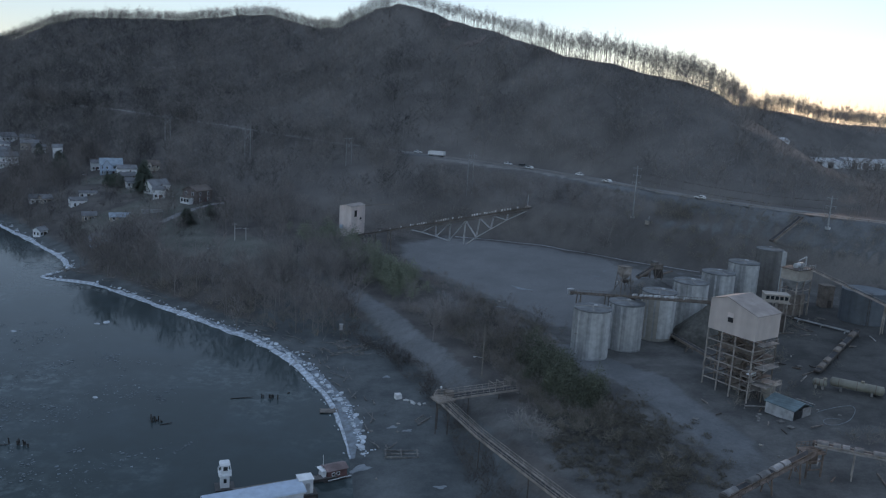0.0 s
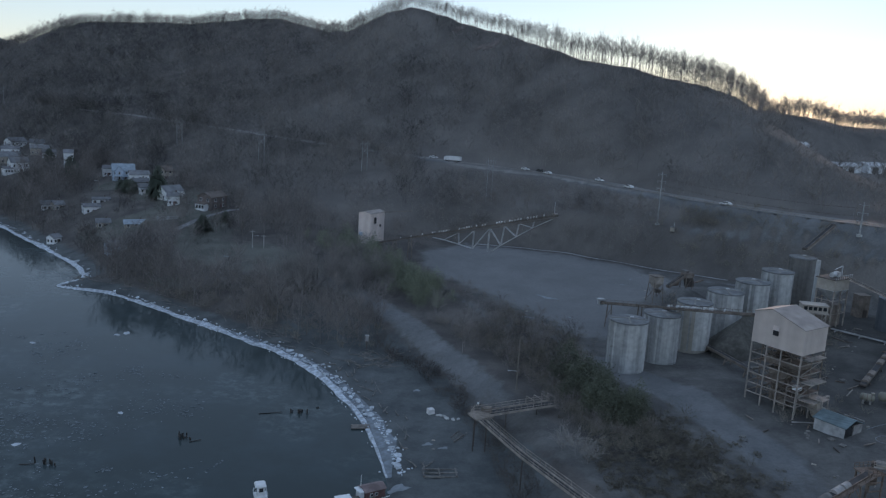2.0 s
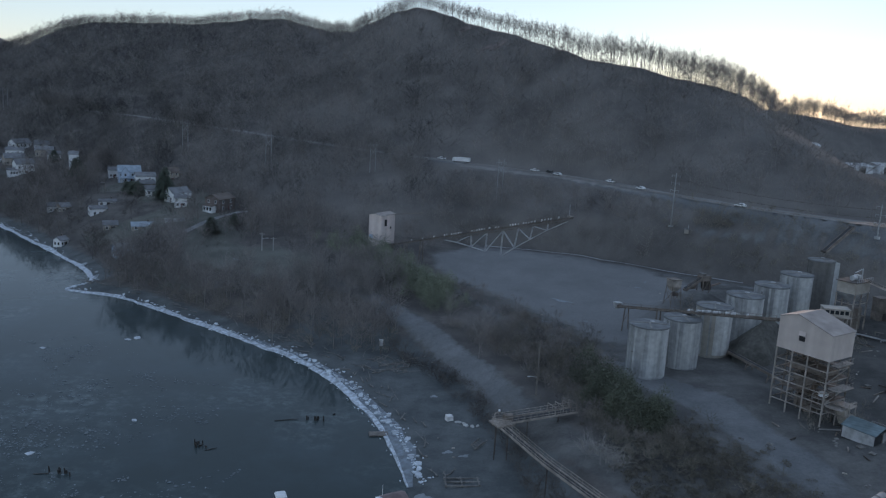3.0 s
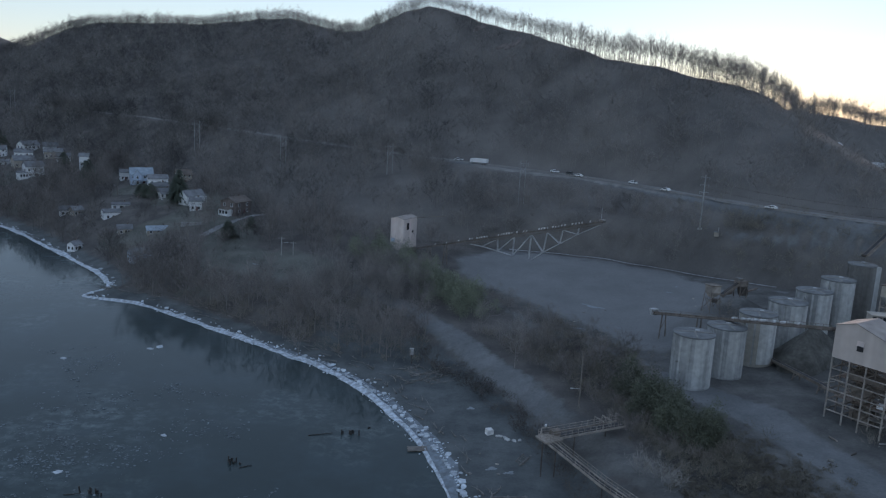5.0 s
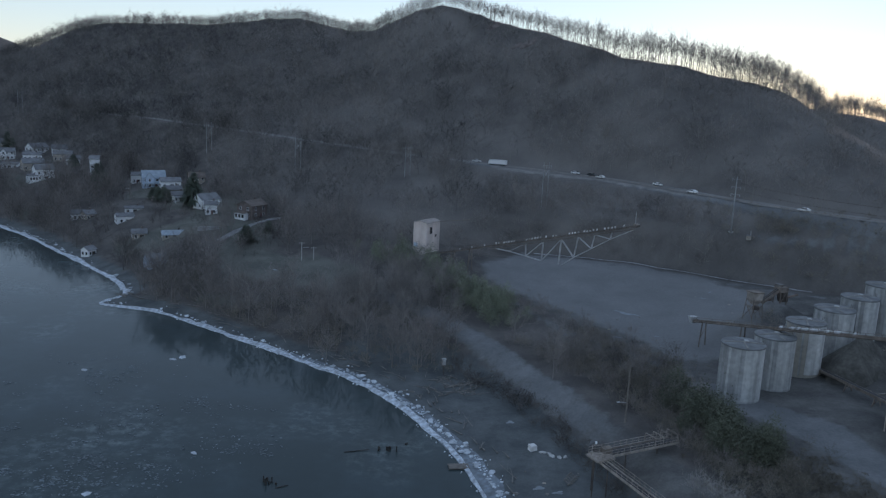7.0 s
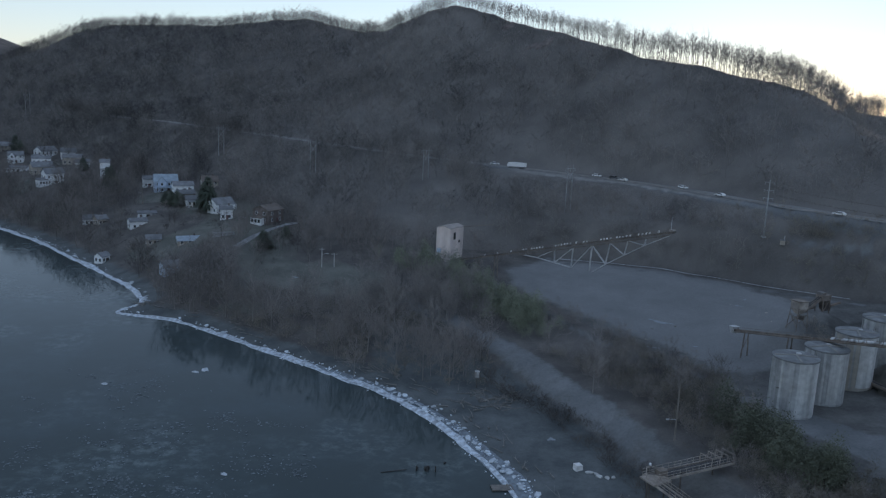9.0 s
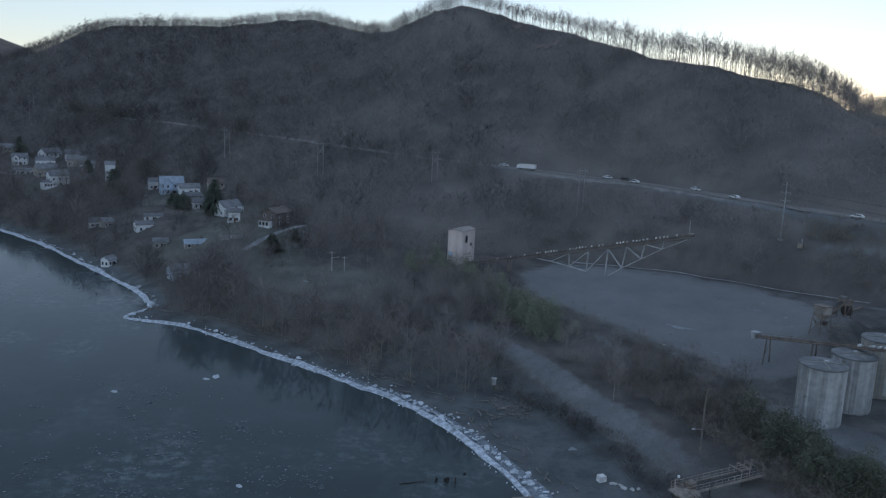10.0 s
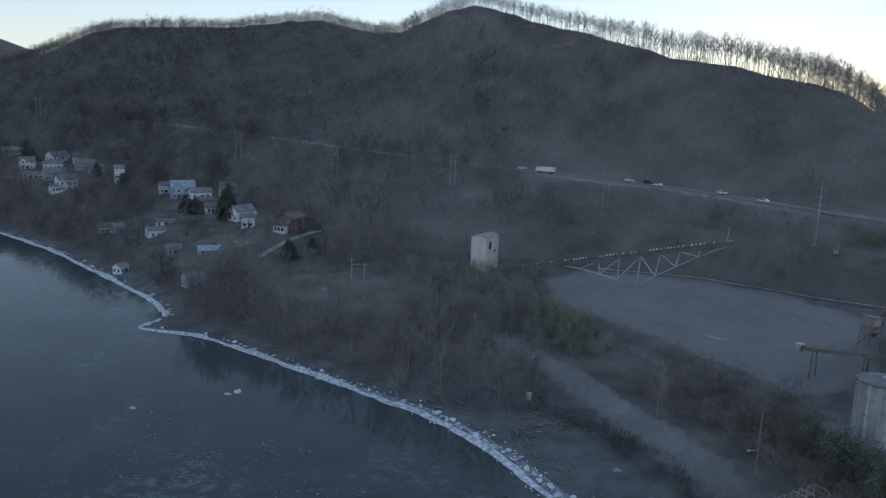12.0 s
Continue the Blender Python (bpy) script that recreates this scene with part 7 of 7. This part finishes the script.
# splinters too small to tell apart, and the wet ice sheet under the slabs
chips, q = Shape(), random.Random(31)
for k in range(1500):
    i = q.randrange(len(line))
    x, y = line[i]
    if x < -60 and q.random() < 0.7:
        continue
    off = 1.0 + abs(q.gauss(0, 1.5)) if q.random() < 0.93 else -1.0 - abs(q.gauss(0, 0.4))
    if y < 163 and off > 0:
        off += 1.2
    px, py, size = x + land[i][0] * off, y + land[i][1] * off, q.uniform(0.1, 0.34)
    z = max(ground_at(px, py), 0.02) if k % 3 == 0 else max(0.12 + 0.09 * off, 0.02)
    chips.box(px, py, z + 0.08, size * q.uniform(0.8, 2.0), size, 0.2, q.uniform(0, 180))
tagged(part("ice_splinters", chips, SLAB_ICE, band), kind="stuff")
sheet_v, near = [], np.where(line[:, 1] < 235)[0]
for c in (-0.6, 0.6, 1.8, 3.0, 3.9):
    off = c + (0.5 * rough(near, near * 0, 7, 21) + 0.3 * rough(near, near * 0, 3, 22)) * (c > 1)
    p = line[near] + land[near] * (off * np.interp(line[near, 1], [126, 133, 150, 200, 235], [0.02, 0.1, 1, 0.8, 0.3]))[:, None]
    sheet_v.append(np.column_stack([p, np.maximum(height(p[:, 0], p[:, 1]), 0) + 0.05]))
sheet_v = np.stack(sheet_v, 1)
idx = np.arange(sheet_v.shape[0] * 5).reshape(-1, 5)
sheet = big_mesh("wet_ice_sheet", sheet_v.reshape(-1, 3), np.stack([idx[:-1, :-1], idx[:-1, 1:], idx[1:, 1:], idx[1:, :-1]], -1).reshape(-1, 4), WET_ICE)
part("wet_ice_sheet", sheet, WET_ICE, band, "dark wet ice lying under the slabs")


def floes(name, n, centres, mat, label, low, high, seed):
    """Thin splinters of ice adrift on the river, in loose strings and patches."""
    q = np.random.default_rng(seed)
    strings = []
    for _ in range(160):
        cx, cy, sx, sy = centres[q.integers(len(centres))]
        strings.append((cx + q.normal() * sx, cy + q.normal() * sy, q.uniform(0, 3.14), q.uniform(0.8, 4.5), q.uniform(0.3, 1.4)))
    v, f, lift = [], [], 0.012 + 0.035 * (seed == 3)
    while len(f) < n:
        cx, cy, turn, long_, wide = strings[int(160 * q.random() ** 1.4)]
        u, w = q.normal() * long_, q.normal() * wide
        x, y = cx + u * math.cos(turn) - w * math.sin(turn), cy + u * math.sin(turn) + w * math.cos(turn)
        if shore_distance(x, y)[0] > -3.5:
            continue
        k, size, t0, thin = q.integers(5, 8), low + (high - low) * q.random() ** 3, q.random() * 6.28, q.uniform(0.25, 0.8)
        a = np.arange(k) * 6.283 / k + q.uniform(-0.3, 0.3, k)
        rad = size * q.uniform(0.5, 1.0, k)
        m, c0, s0 = len(v), math.cos(t0), math.sin(t0)
        v += [(x + c * rr * c0 - s * rr * thin * s0, y + c * rr * s0 + s * rr * thin * c0, lift) for c, s, rr in zip(np.cos(a), np.sin(a), rad)]
        lift += 0.00002
        f.append(tuple(range(m, m + k)))
    me = bpy.data.meshes.new(name)
    me.from_pydata(v, [], f)
    me.materials.append(mat)
    tagged(new(name, me), label, "ice", kind="stuff")


PATCHES = [(-76, 151, 11, 9), (-82, 172, 10, 8), (-82, 202, 7, 5), (-43, 164, 6, 3), (-61, 185, 7, 3), (-66, 152, 9, 7), (-72, 139, 10, 7), (-105, 190, 14, 12), (-85, 130, 12, 10), (-45, 125, 8, 6), (-110, 150, 14, 14), (-60, 110, 10, 8)]
floes("drift_ice", 330, PATCHES, FLOE, "small pale ice floes drifting on the river", 0.06, 0.34, 3)
floes("slush_ice", 4200, PATCHES, THIN_ICE, "thin grey slush ice in patches on the river", 0.08, 0.65, 4)
for fx, fy, size in ((-73.4, 218.9, 1.8), (-75.5, 216.8, 1.2), (-52, 160, 0.9), (-95, 205, 1.3), (-66, 141, 1.0)):
    ob = new("ice_floe", slabs[r.randrange(9)])
    ob.matrix_world = Matrix.LocRotScale((fx, fy, -0.12 * size), Euler((0, 0, r.uniform(0, 6))), (size, size, size * 0.6))
    tagged(ob, "flat white ice floe drifting on dark water", "ice floe", "large ice floes")

for cx, cy, n, spread in ((-12.6, 166.5, 11, 2.4), (-34, 148.6, 12, 2.2), (-56, 133.2, 10, 2.0), (-8.2, 169.5, 2, 0.6)):
    for k in range(n):
        px, py = cx + r.gauss(0, spread * 0.5), cy + r.gauss(0, spread * 0.25)
        tall = r.uniform(0.3, 1.5)
        s = Shape().tube((0, 0, -1.6), (r.gauss(0, 0.18), r.gauss(0, 0.18), tall), 0.25, 0.13, 7)
        ob = new("mooring_pile", s.mesh("mooring_pile", WET_WOOD))
        ob.location = (px, py, 0)
        tagged(ob, "rotten black timber pile standing in the river", "timber pile", "old timber piles")
for x, y, turn, length in ((-18.5, 164.8, 18, 5.4), (-31, 147.4, 30, 2.6), (-59.5, 132.6, 10, 3.0)):
    ob = new("sunken_log", Shape().tube((-length / 2, 0, 0.05), (length / 2, 0, 0.2), 0.13, 0.07, 7).mesh("sunken_log", WET_WOOD))
    ob.matrix_world = pose(x, y, 0, 0, 0, turn)
    tagged(ob, "dark log afloat beside the old piles", "log", "floating logs")

# driftwood left along the high-water line
logs = []
for k in range(8):
    s, p, rr = Shape(), Vector((0, 0, 0.12)), r.uniform(0.09, 0.2)
    length, bend = r.uniform(2.0, 7.0), r.gauss(0, 0.12)
    for j in range(4):
        q = p + Vector((length / 4, bend * (j - 1.5), r.uniform(-0.02, 0.06)))
        s.tube(p, q, rr * (1 - j * 0.2), rr * (0.8 - j * 0.2), 6)
        p = q
    if k % 2:
        s.tube((length * 0.5, 0, 0.15), (length * 0.75, r.choice((-1, 1)) * length * 0.2, 0.5), rr * 0.5, rr * 0.2, 5)
    logs.append(s.mesh("driftwood_log", DRIFT))
spots = []
while len(spots) < 130:
    i = r.randrange(len(line))
    x, y = line[i]
    if x < -120 and r.random() < 0.8 or y < 130:
        continue
    off = r.uniform(4.5, 9.5)
    spots.append((x + land[i][0] * off, y + land[i][1] * off, math.degrees(math.atan2(way[i][1], way[i][0])) + r.gauss(0, 22)))
for k in range(60):
    spots.append((2.3 + r.gauss(0, 4.2), 201.6 + r.gauss(0, 3.0), r.uniform(0, 180)))
for x, y, turn in spots:
    ob = new("driftwood_log", logs[r.randrange(8)])
    ob.matrix_world = pose(x, y, ground_at(x, y) + r.uniform(-0.05, 0.35), 0, r.gauss(0, 4), turn)
    tagged(ob, "bleached grey driftwood log stranded on the shore", "driftwood", "driftwood along the shore")

hulk = thing("stranded_raft", (3.4, 159.6, 0.25), 8, "waterlogged brown timber raft lying across the ice", "raft")
for k in range(5):
    part("plank", Shape().box(0, -0.9 + k * 0.45, 0, 4.4 - 0.3 * (k % 2), 0.4, 0.22), POLE_WOOD, hulk)
part("cross_beam", Shape().box(1.2, 0, 0.2, 0.3, 2.2, 0.2), POLE_WOOD, hulk)

cabinet = thing("electrical_cabinet", (-0.4, 210, ground_at(-0.4, 210)), 10, "pale grey cabinet on a stout post beside the bank", "cabinet")
gz = 4.6 - ground_at(-0.4, 210)
part("post", Shape().beam((0, 0, -0.5), (0, 0, gz + 0.2), 0.22), DARK_STEEL, cabinet)
part("box", Shape().box(0, 0, gz + 1.0, 1.0, 0.7, 1.7), HOOD_STEEL, cabinet)
part("door", Shape().box(0.1, -0.42, gz + 1.0, 0.7, 0.16, 1.4), GREY_STEEL, cabinet)
part("cap", Shape().box(0, 0, gz + 1.9, 1.2, 0.9, 0.12), GREY_STEEL, cabinet)

block = thing("concrete_block", (19.3, 166.0, ground_at(19.3, 166)), 25, "pale concrete block dumped on the beach", "block")
part("cube", Shape().hexa([(-0.8, -0.7, -0.2), (0.8, -0.7, -0.2), (0.8, 0.7, -0.2), (-0.8, 0.7, -0.2)], [(-0.72, -0.64, 1.15), (0.75, -0.6, 1.05), (0.7, 0.62, 1.2), (-0.75, 0.66, 1.25)]), SLAB_COVER, block)
for k in range(7):
    x, y = 21 + k * 0.75 + r.gauss(0, 0.3), 165.0 - k * 0.55 + r.gauss(0, 0.3)
    ob = new("rubble_stone", slabs[k])
    ob.matrix_world = Matrix.LocRotScale((x, y, ground_at(x, y) - 0.05), Euler((r.gauss(0, 0.3), r.gauss(0, 0.3), r.uniform(0, 6))), (0.6, 0.6, 1.1))
    ob.data = ob.data.copy()
    ob.data.materials[0] = CONCRETE
    tagged(ob, "broken grey concrete lump on the beach", "rubble", "rubble on the beach")

grid = thing("timber_frame", (21.9, 135.8, ground_at(21.9, 135.8)), 6, "weathered timber frame lying flat on the beach", "frame")
for y in (-1.6, 0.1, 1.6):
    part("rail", Shape().box(0, y, 0.2, 7.2, 0.3, 0.3), DRIFT, grid)
for x in (-3.4, -0.2, 3.2):
    part("crosspiece", Shape().box(x, 0, 0.42, 0.28, 3.7, 0.22), DRIFT, grid)

wreck = thing("boat_wreck", (25.8, 152.0, ground_at(25.8, 152)), 60, "broken wooden boat frame lying on the mud", "wreck")
part("keel", Shape().beam((-2.2, 0, 0.15), (2.2, 0, 0.3), 0.24), DRIFT, wreck)
for k in range(5):
    x = -1.8 + k * 0.9
    part("rib", Shape().beam((x, 0, 0.2), (x, 1.0, 0.8), 0.14).beam((x, 0, 0.2), (x, -0.9, 0.6), 0.14), DRIFT, wreck)
part("plank", Shape().beam((-2, 1.0, 0.8), (2, 1.05, 0.9), 0.08, 0.3), DRIFT, wreck)


def snow_patch(x, y, sx, sy, turn, seed, label="thin patch of old snow on the ground"):
    n, q = 22, random.Random(seed)
    c, s0 = math.cos(radians(turn)), math.sin(radians(turn))
    verts = []
    for ring, lift in ((1.0, -0.05), (0.8, 0.06), (0.4, 0.1)):
        for k in range(n):
            a = 2 * math.pi * k / n
            rr = ring * (1 + 0.35 * math.sin(3 * a + seed) + q.uniform(-0.2, 0.2))
            u, w = math.cos(a) * sx * rr, math.sin(a) * sy * rr
            px, py = x + u * c - w * s0, y + u * s0 + w * c
            verts.append((px, py, ground_at(px, py) + lift))
    m = Shape()
    m.add(verts + [(x, y, ground_at(x, y) + 0.1)], [(i * n + k, i * n + (k + 1) % n, (i + 1) * n + (k + 1) % n, (i + 1) * n + k) for i in range(2) for k in range(n)] + [(2 * n + k, 2 * n + (k + 1) % n, 3 * n) for k in range(n)])
    tagged(new("snow_patch", m.mesh("snow_patch", SNOW, True)), label, "snow", "patches of old snow")


for k, (x, y, sx, sy, turn) in enumerate(((56, 248, 3.6, 0.7, -35), (84, 262, 1.4, 0.35, -30), (88, 268, 0.9, 0.3, 60), (15.5, 180, 0.9, 0.7, 0), (19, 149.5, 1.2, 0.7, 20), (22.5, 147.5, 1.1, 0.6, 10),
                                            (30, 122, 1.2, 0.6, 0), (-63, 291, 1.2, 0.5, 0), (47, 224, 2.4, 0.4, -20), (60, 226, 0.8, 0.3, 0), (13.6, 130.6, 2.4, 1.4, 20))):
    snow_patch(x, y, sx, sy, turn, k)


def moorings():
    t = thing("boathouse", (8.9, 127.6, -0.5), 32, "dark red wooden boathouse with a white front on a float", "boathouse")
    part("float", Shape().box(0, 0, 0.3, 6.8, 4.6, 0.8), WET_WOOD, t)
    part("wall", Shape().prism([(-2.4, -1.7, 0.7), (-2.4, 1.7, 0.7), (-2.4, 1.7, 2.9), (-2.4, 0, 3.5), (-2.4, -1.7, 2.9)], (5.0, 0, 0)), RED, t)
    for s in (-1, 1):
        part("roof_slope", Shape().hexa([(-2.7, s * 2.0, 2.85), (2.9, s * 2.0, 2.85), (2.9, 0, 3.55), (-2.7, 0, 3.55)], [(-2.7, s * 2.0, 2.97), (2.9, s * 2.0, 2.97), (2.9, 0, 3.67), (-2.7, 0, 3.67)]), RED_ROOF, t)
    part("front_wall", Shape().box(-2.9, 0, 1.8, 0.8, 2.6, 2.2), WHITE, t, "white painted front")
    part("front_roof", Shape().box(-3.1, 0, 3.0, 1.4, 3.0, 0.14), WHITE, t)
    for x in (-0.9, 0.3):
        win = part("window", Shape().box(x, -1.74, 2.0, 0.8, 0.1, 0.8), WHITE, t)
        part("pane", Shape().box(x, -1.81, 2.0, 0.56, 0.06, 0.56), GLASS, win)
    part("gangway_rail", Shape().beam((-2.4, -2.2, 0.9), (3.4, -2.4, 1.2), 0.14), WHITE, t)
    part("flagpole", Shape().tube((-2.4, 0.8, 3.0), (-2.4, 0.8, 6.0), 0.06), CAR_WHITE, t)
    t.scale = (0.84, 0.84, 0.86)
    b = thing("towboat", (-4.5, 113.0, -0.8), 28, "white river towboat with a tall pilot house and long roof", "boat")
    part("hull", Shape().prism([(-12, -3.2, -0.8), (11, -3.2, -0.8), (12.5, -3.2, 1.2), (-12, -3.2, 1.2)], (0, 6.4, 0)), DARK_STEEL, b)
    part("deckhouse", Shape().box(1, 0, 2.4, 17, 4.6, 2.4), WHITE, b)
    top, n = Shape(), 8
    arch = [(math.cos(math.pi * k / n) * 2.6, 3.6 + math.sin(math.pi * k / n) * 0.7) for k in range(n + 1)]
    top.add([(x, y, z) for x in (-8, 10) for y, z in arch], [(k, k + 1, n + 2 + k, n + 1 + k) for k in range(n)] + [tuple(range(n + 1)), tuple(range(n + 1, 2 * n + 2)), (0, n, 2 * n + 1, n + 1)])
    part("roof", top, PALE_BLUE, b, "long rounded pale blue roof")
    p = thing("lookout", (-10.9, 120.8, -0.5), 20, "white two-storey lookout cabin with a gallery on a float", "cabin")
    part("float", Shape().box(0, 0, 0.3, 4.6, 4.2, 0.8), WET_WOOD, p)
    part("lower_cabin", Shape().box(0, 0, 2.0, 2.1, 2.1, 2.6), WHITE, p)
    part("gallery", Shape().box(0, 0, 3.4, 3.0, 3.0, 0.2), WHITE, p)
    part("upper_cabin", Shape().box(0, 0, 4.5, 1.8, 1.8, 2.0), WHITE, p)
    part("roof", Shape().hexa([(-1.3, -1.3, 5.5), (1.3, -1.3, 5.5), (1.3, 1.3, 5.5), (-1.3, 1.3, 5.5)], [(-1.0, -1.0, 5.9), (1.0, -1.0, 5.9), (1.0, 1.0, 5.9), (-1.0, 1.0, 5.9)]), WHITE, p)
    for a in range(4):
        win = part("window", Shape().box(0.1, -0.93, 4.7, 1.0, 0.06, 0.8), GLASS, p)
        win.matrix_local = pose(0, 0, 0, 0, 0, 90 * a)
        rail = part("gallery_rail", Shape().beam((-1.45, -1.45, 4.3), (1.45, -1.45, 4.3), 0.08).beam((-1.45, -1.45, 3.4), (-1.45, -1.45, 4.3), 0.08).beam((0, -1.45, 3.4), (0, -1.45, 4.3), 0.08), WHITE, p)
        rail.matrix_local = pose(0, 0, 0, 0, 0, 90 * a)
    part("lower_window", Shape().box(0, -1.07, 2.2, 0.7, 0.06, 0.9), GLASS, p)
    p.scale = (0.78, 0.78, 0.96)
    c = thing("deck_box", (4.5, 119.5, 0.0), 24, "white box cabin standing on the dock", "cabin")
    part("wall", Shape().box(0, 0, 2.2, 2.6, 2.4, 2.8), WHITE, c)
    part("roof", Shape().box(0, 0, 3.65, 2.9, 2.7, 0.14), WHITE, c)
    part("door", Shape().box(0.3, -1.22, 1.9, 0.8, 0.06, 2.0), GREY_STEEL, c)
    part("float", Shape().box(0, 0, 0.4, 4.2, 3.6, 0.8), WET_WOOD, c)
    d = thing("dock", (0.5, 122.5, 0.0), 26, "grey plank dock linking the moored boats", "dock")
    for k in range(16):
        part("plank", Shape().box(-9.5 + k * 1.25, 0, 0.75, 1.15, 1.6, 0.12), DRIFT, d)
    for y in (-0.7, 0.7):
        part("stringer", Shape().box(0, y, 0.4, 20, 0.3, 0.5), WET_WOOD, d)


moorings()


# ---- clutter of the yard and the beach ----
def clutter():
    r = random.Random(91)
    hose = Shape()
    pts = [(110.6, 144.2), (112.9, 145.4), (116.0, 146.4), (119.1, 146.6), (119.0, 144.6), (117.2, 141.8), (114.8, 139.2), (112.0, 137.6), (110.2, 137.6), (109.8, 139.4), (111.6, 140.8), (114.0, 140.4)]
    p = curve(pts, 0.6)
    z = height(p[:, 0], p[:, 1]) + 0.12
    for (x0, y0), z0, (x1, y1), z1 in zip(p, z, p[1:], z[1:]):
        hose.tube((x0, y0, z0), (x1, y1, z1), 0.055, n=6)
    tagged(new("hose", hose.mesh("hose", SNOW)), "pale thick hose lying in loops on the ground", "hose")
    beams = []
    for k in range(6):
        s, length = Shape(), r.uniform(1.6, 5.0)
        s.beam((-length / 2, 0, 0.12), (length / 2, 0, 0.16), 0.24, 0.06).beam((-length / 2, 0, 0.28), (length / 2, 0, 0.32), 0.24, 0.06).beam((-length / 2, 0, 0.2), (length / 2, 0, 0.24), 0.06, 0.14)
        beams.append(s.mesh("scrap_iron", (DARK_STEEL, RUST, STEEL, TRESTLE, BROWN_STEEL, HOOD_STEEL)[k]))
    spots = [(r.gauss(104, 6), r.gauss(150, 6)) for k in range(10)] + [(r.gauss(112, 8), r.gauss(178, 8)) for k in range(14)] + [(r.gauss(104, 5), r.gauss(128, 6)) for k in range(6)] + [(r.gauss(134, 7), r.gauss(200, 7)) for k in range(14)]
    for x, y in spots:
        ob = new("scrap_iron", beams[r.randrange(6)])
        ob.matrix_world = pose(x, y, ground_at(x, y), 0, r.gauss(0, 3), r.uniform(0, 180))
        tagged(ob, "rusty scrap steel beam lying in the yard", "scrap", "scrap in the yard")
    # broken concrete and pallets
    lumps = []
    for k in range(5):
        w, d, h = r.uniform(0.5, 1.1), r.uniform(0.4, 0.9), r.uniform(0.3, 0.7)
        j = lambda: r.uniform(-0.12, 0.12)  # noqa: E731
        lumps.append(Shape().hexa([(-w + j(), -d + j(), -0.1), (w + j(), -d + j(), -0.1), (w + j(), d + j(), -0.1), (-w + j(), d + j(), -0.1)],
                                  [(-w * 0.8 + j(), -d * 0.8 + j(), h + j()), (w * 0.8 + j(), -d * 0.8 + j(), h + j()), (w * 0.8 + j(), d * 0.8 + j(), h + j()), (-w * 0.8 + j(), d * 0.8 + j(), h + j())]).mesh("rubble_lump", (OLD_CONCRETE, OLD_CONCRETE, TAN, OLD_CONCRETE, OLD_CONCRETE)[k]))
    for k in range(46):
        cx, cy, sx, sy = ((105, 146, 6, 5), (84, 262, 9, 8), (60, 240, 10, 8), (122, 190, 8, 8), (22, 150, 7, 14), (100, 136, 5, 6))[k % 6]
        x, y = r.gauss(cx, sx), r.gauss(cy, sy)
        ob = new("rubble_lump", lumps[r.randrange(5)])
        s = r.uniform(0.2, 0.55)
        ob.matrix_world = Matrix.LocRotScale((x, y, ground_at(x, y)), Euler((0, 0, r.uniform(0, 6.28))), (s, s, s))
        tagged(ob, "grey lump of broken concrete on the gravel", "rubble", "rubble in the yard")
    for x, y, turn in ((101, 139.5, 20), (101.8, 136.4, 40), (83.5, 141, 60), (118, 171, 10)):
        t = thing("pallet", (x, y, ground_at(x, y)), turn, "weathered wooden pallet on the gravel", "pallet", "pallets in the yard")
        for k in range(5):
            part("slat", Shape().box(0, -0.5 + 0.25 * k, 0.2, 1.3, 0.16, 0.05), DRIFT, t)
        for k in (-0.55, 0, 0.55):
            part("bearer", Shape().box(k, 0, 0.1, 0.12, 1.2, 0.14), DRIFT, t)


clutter()
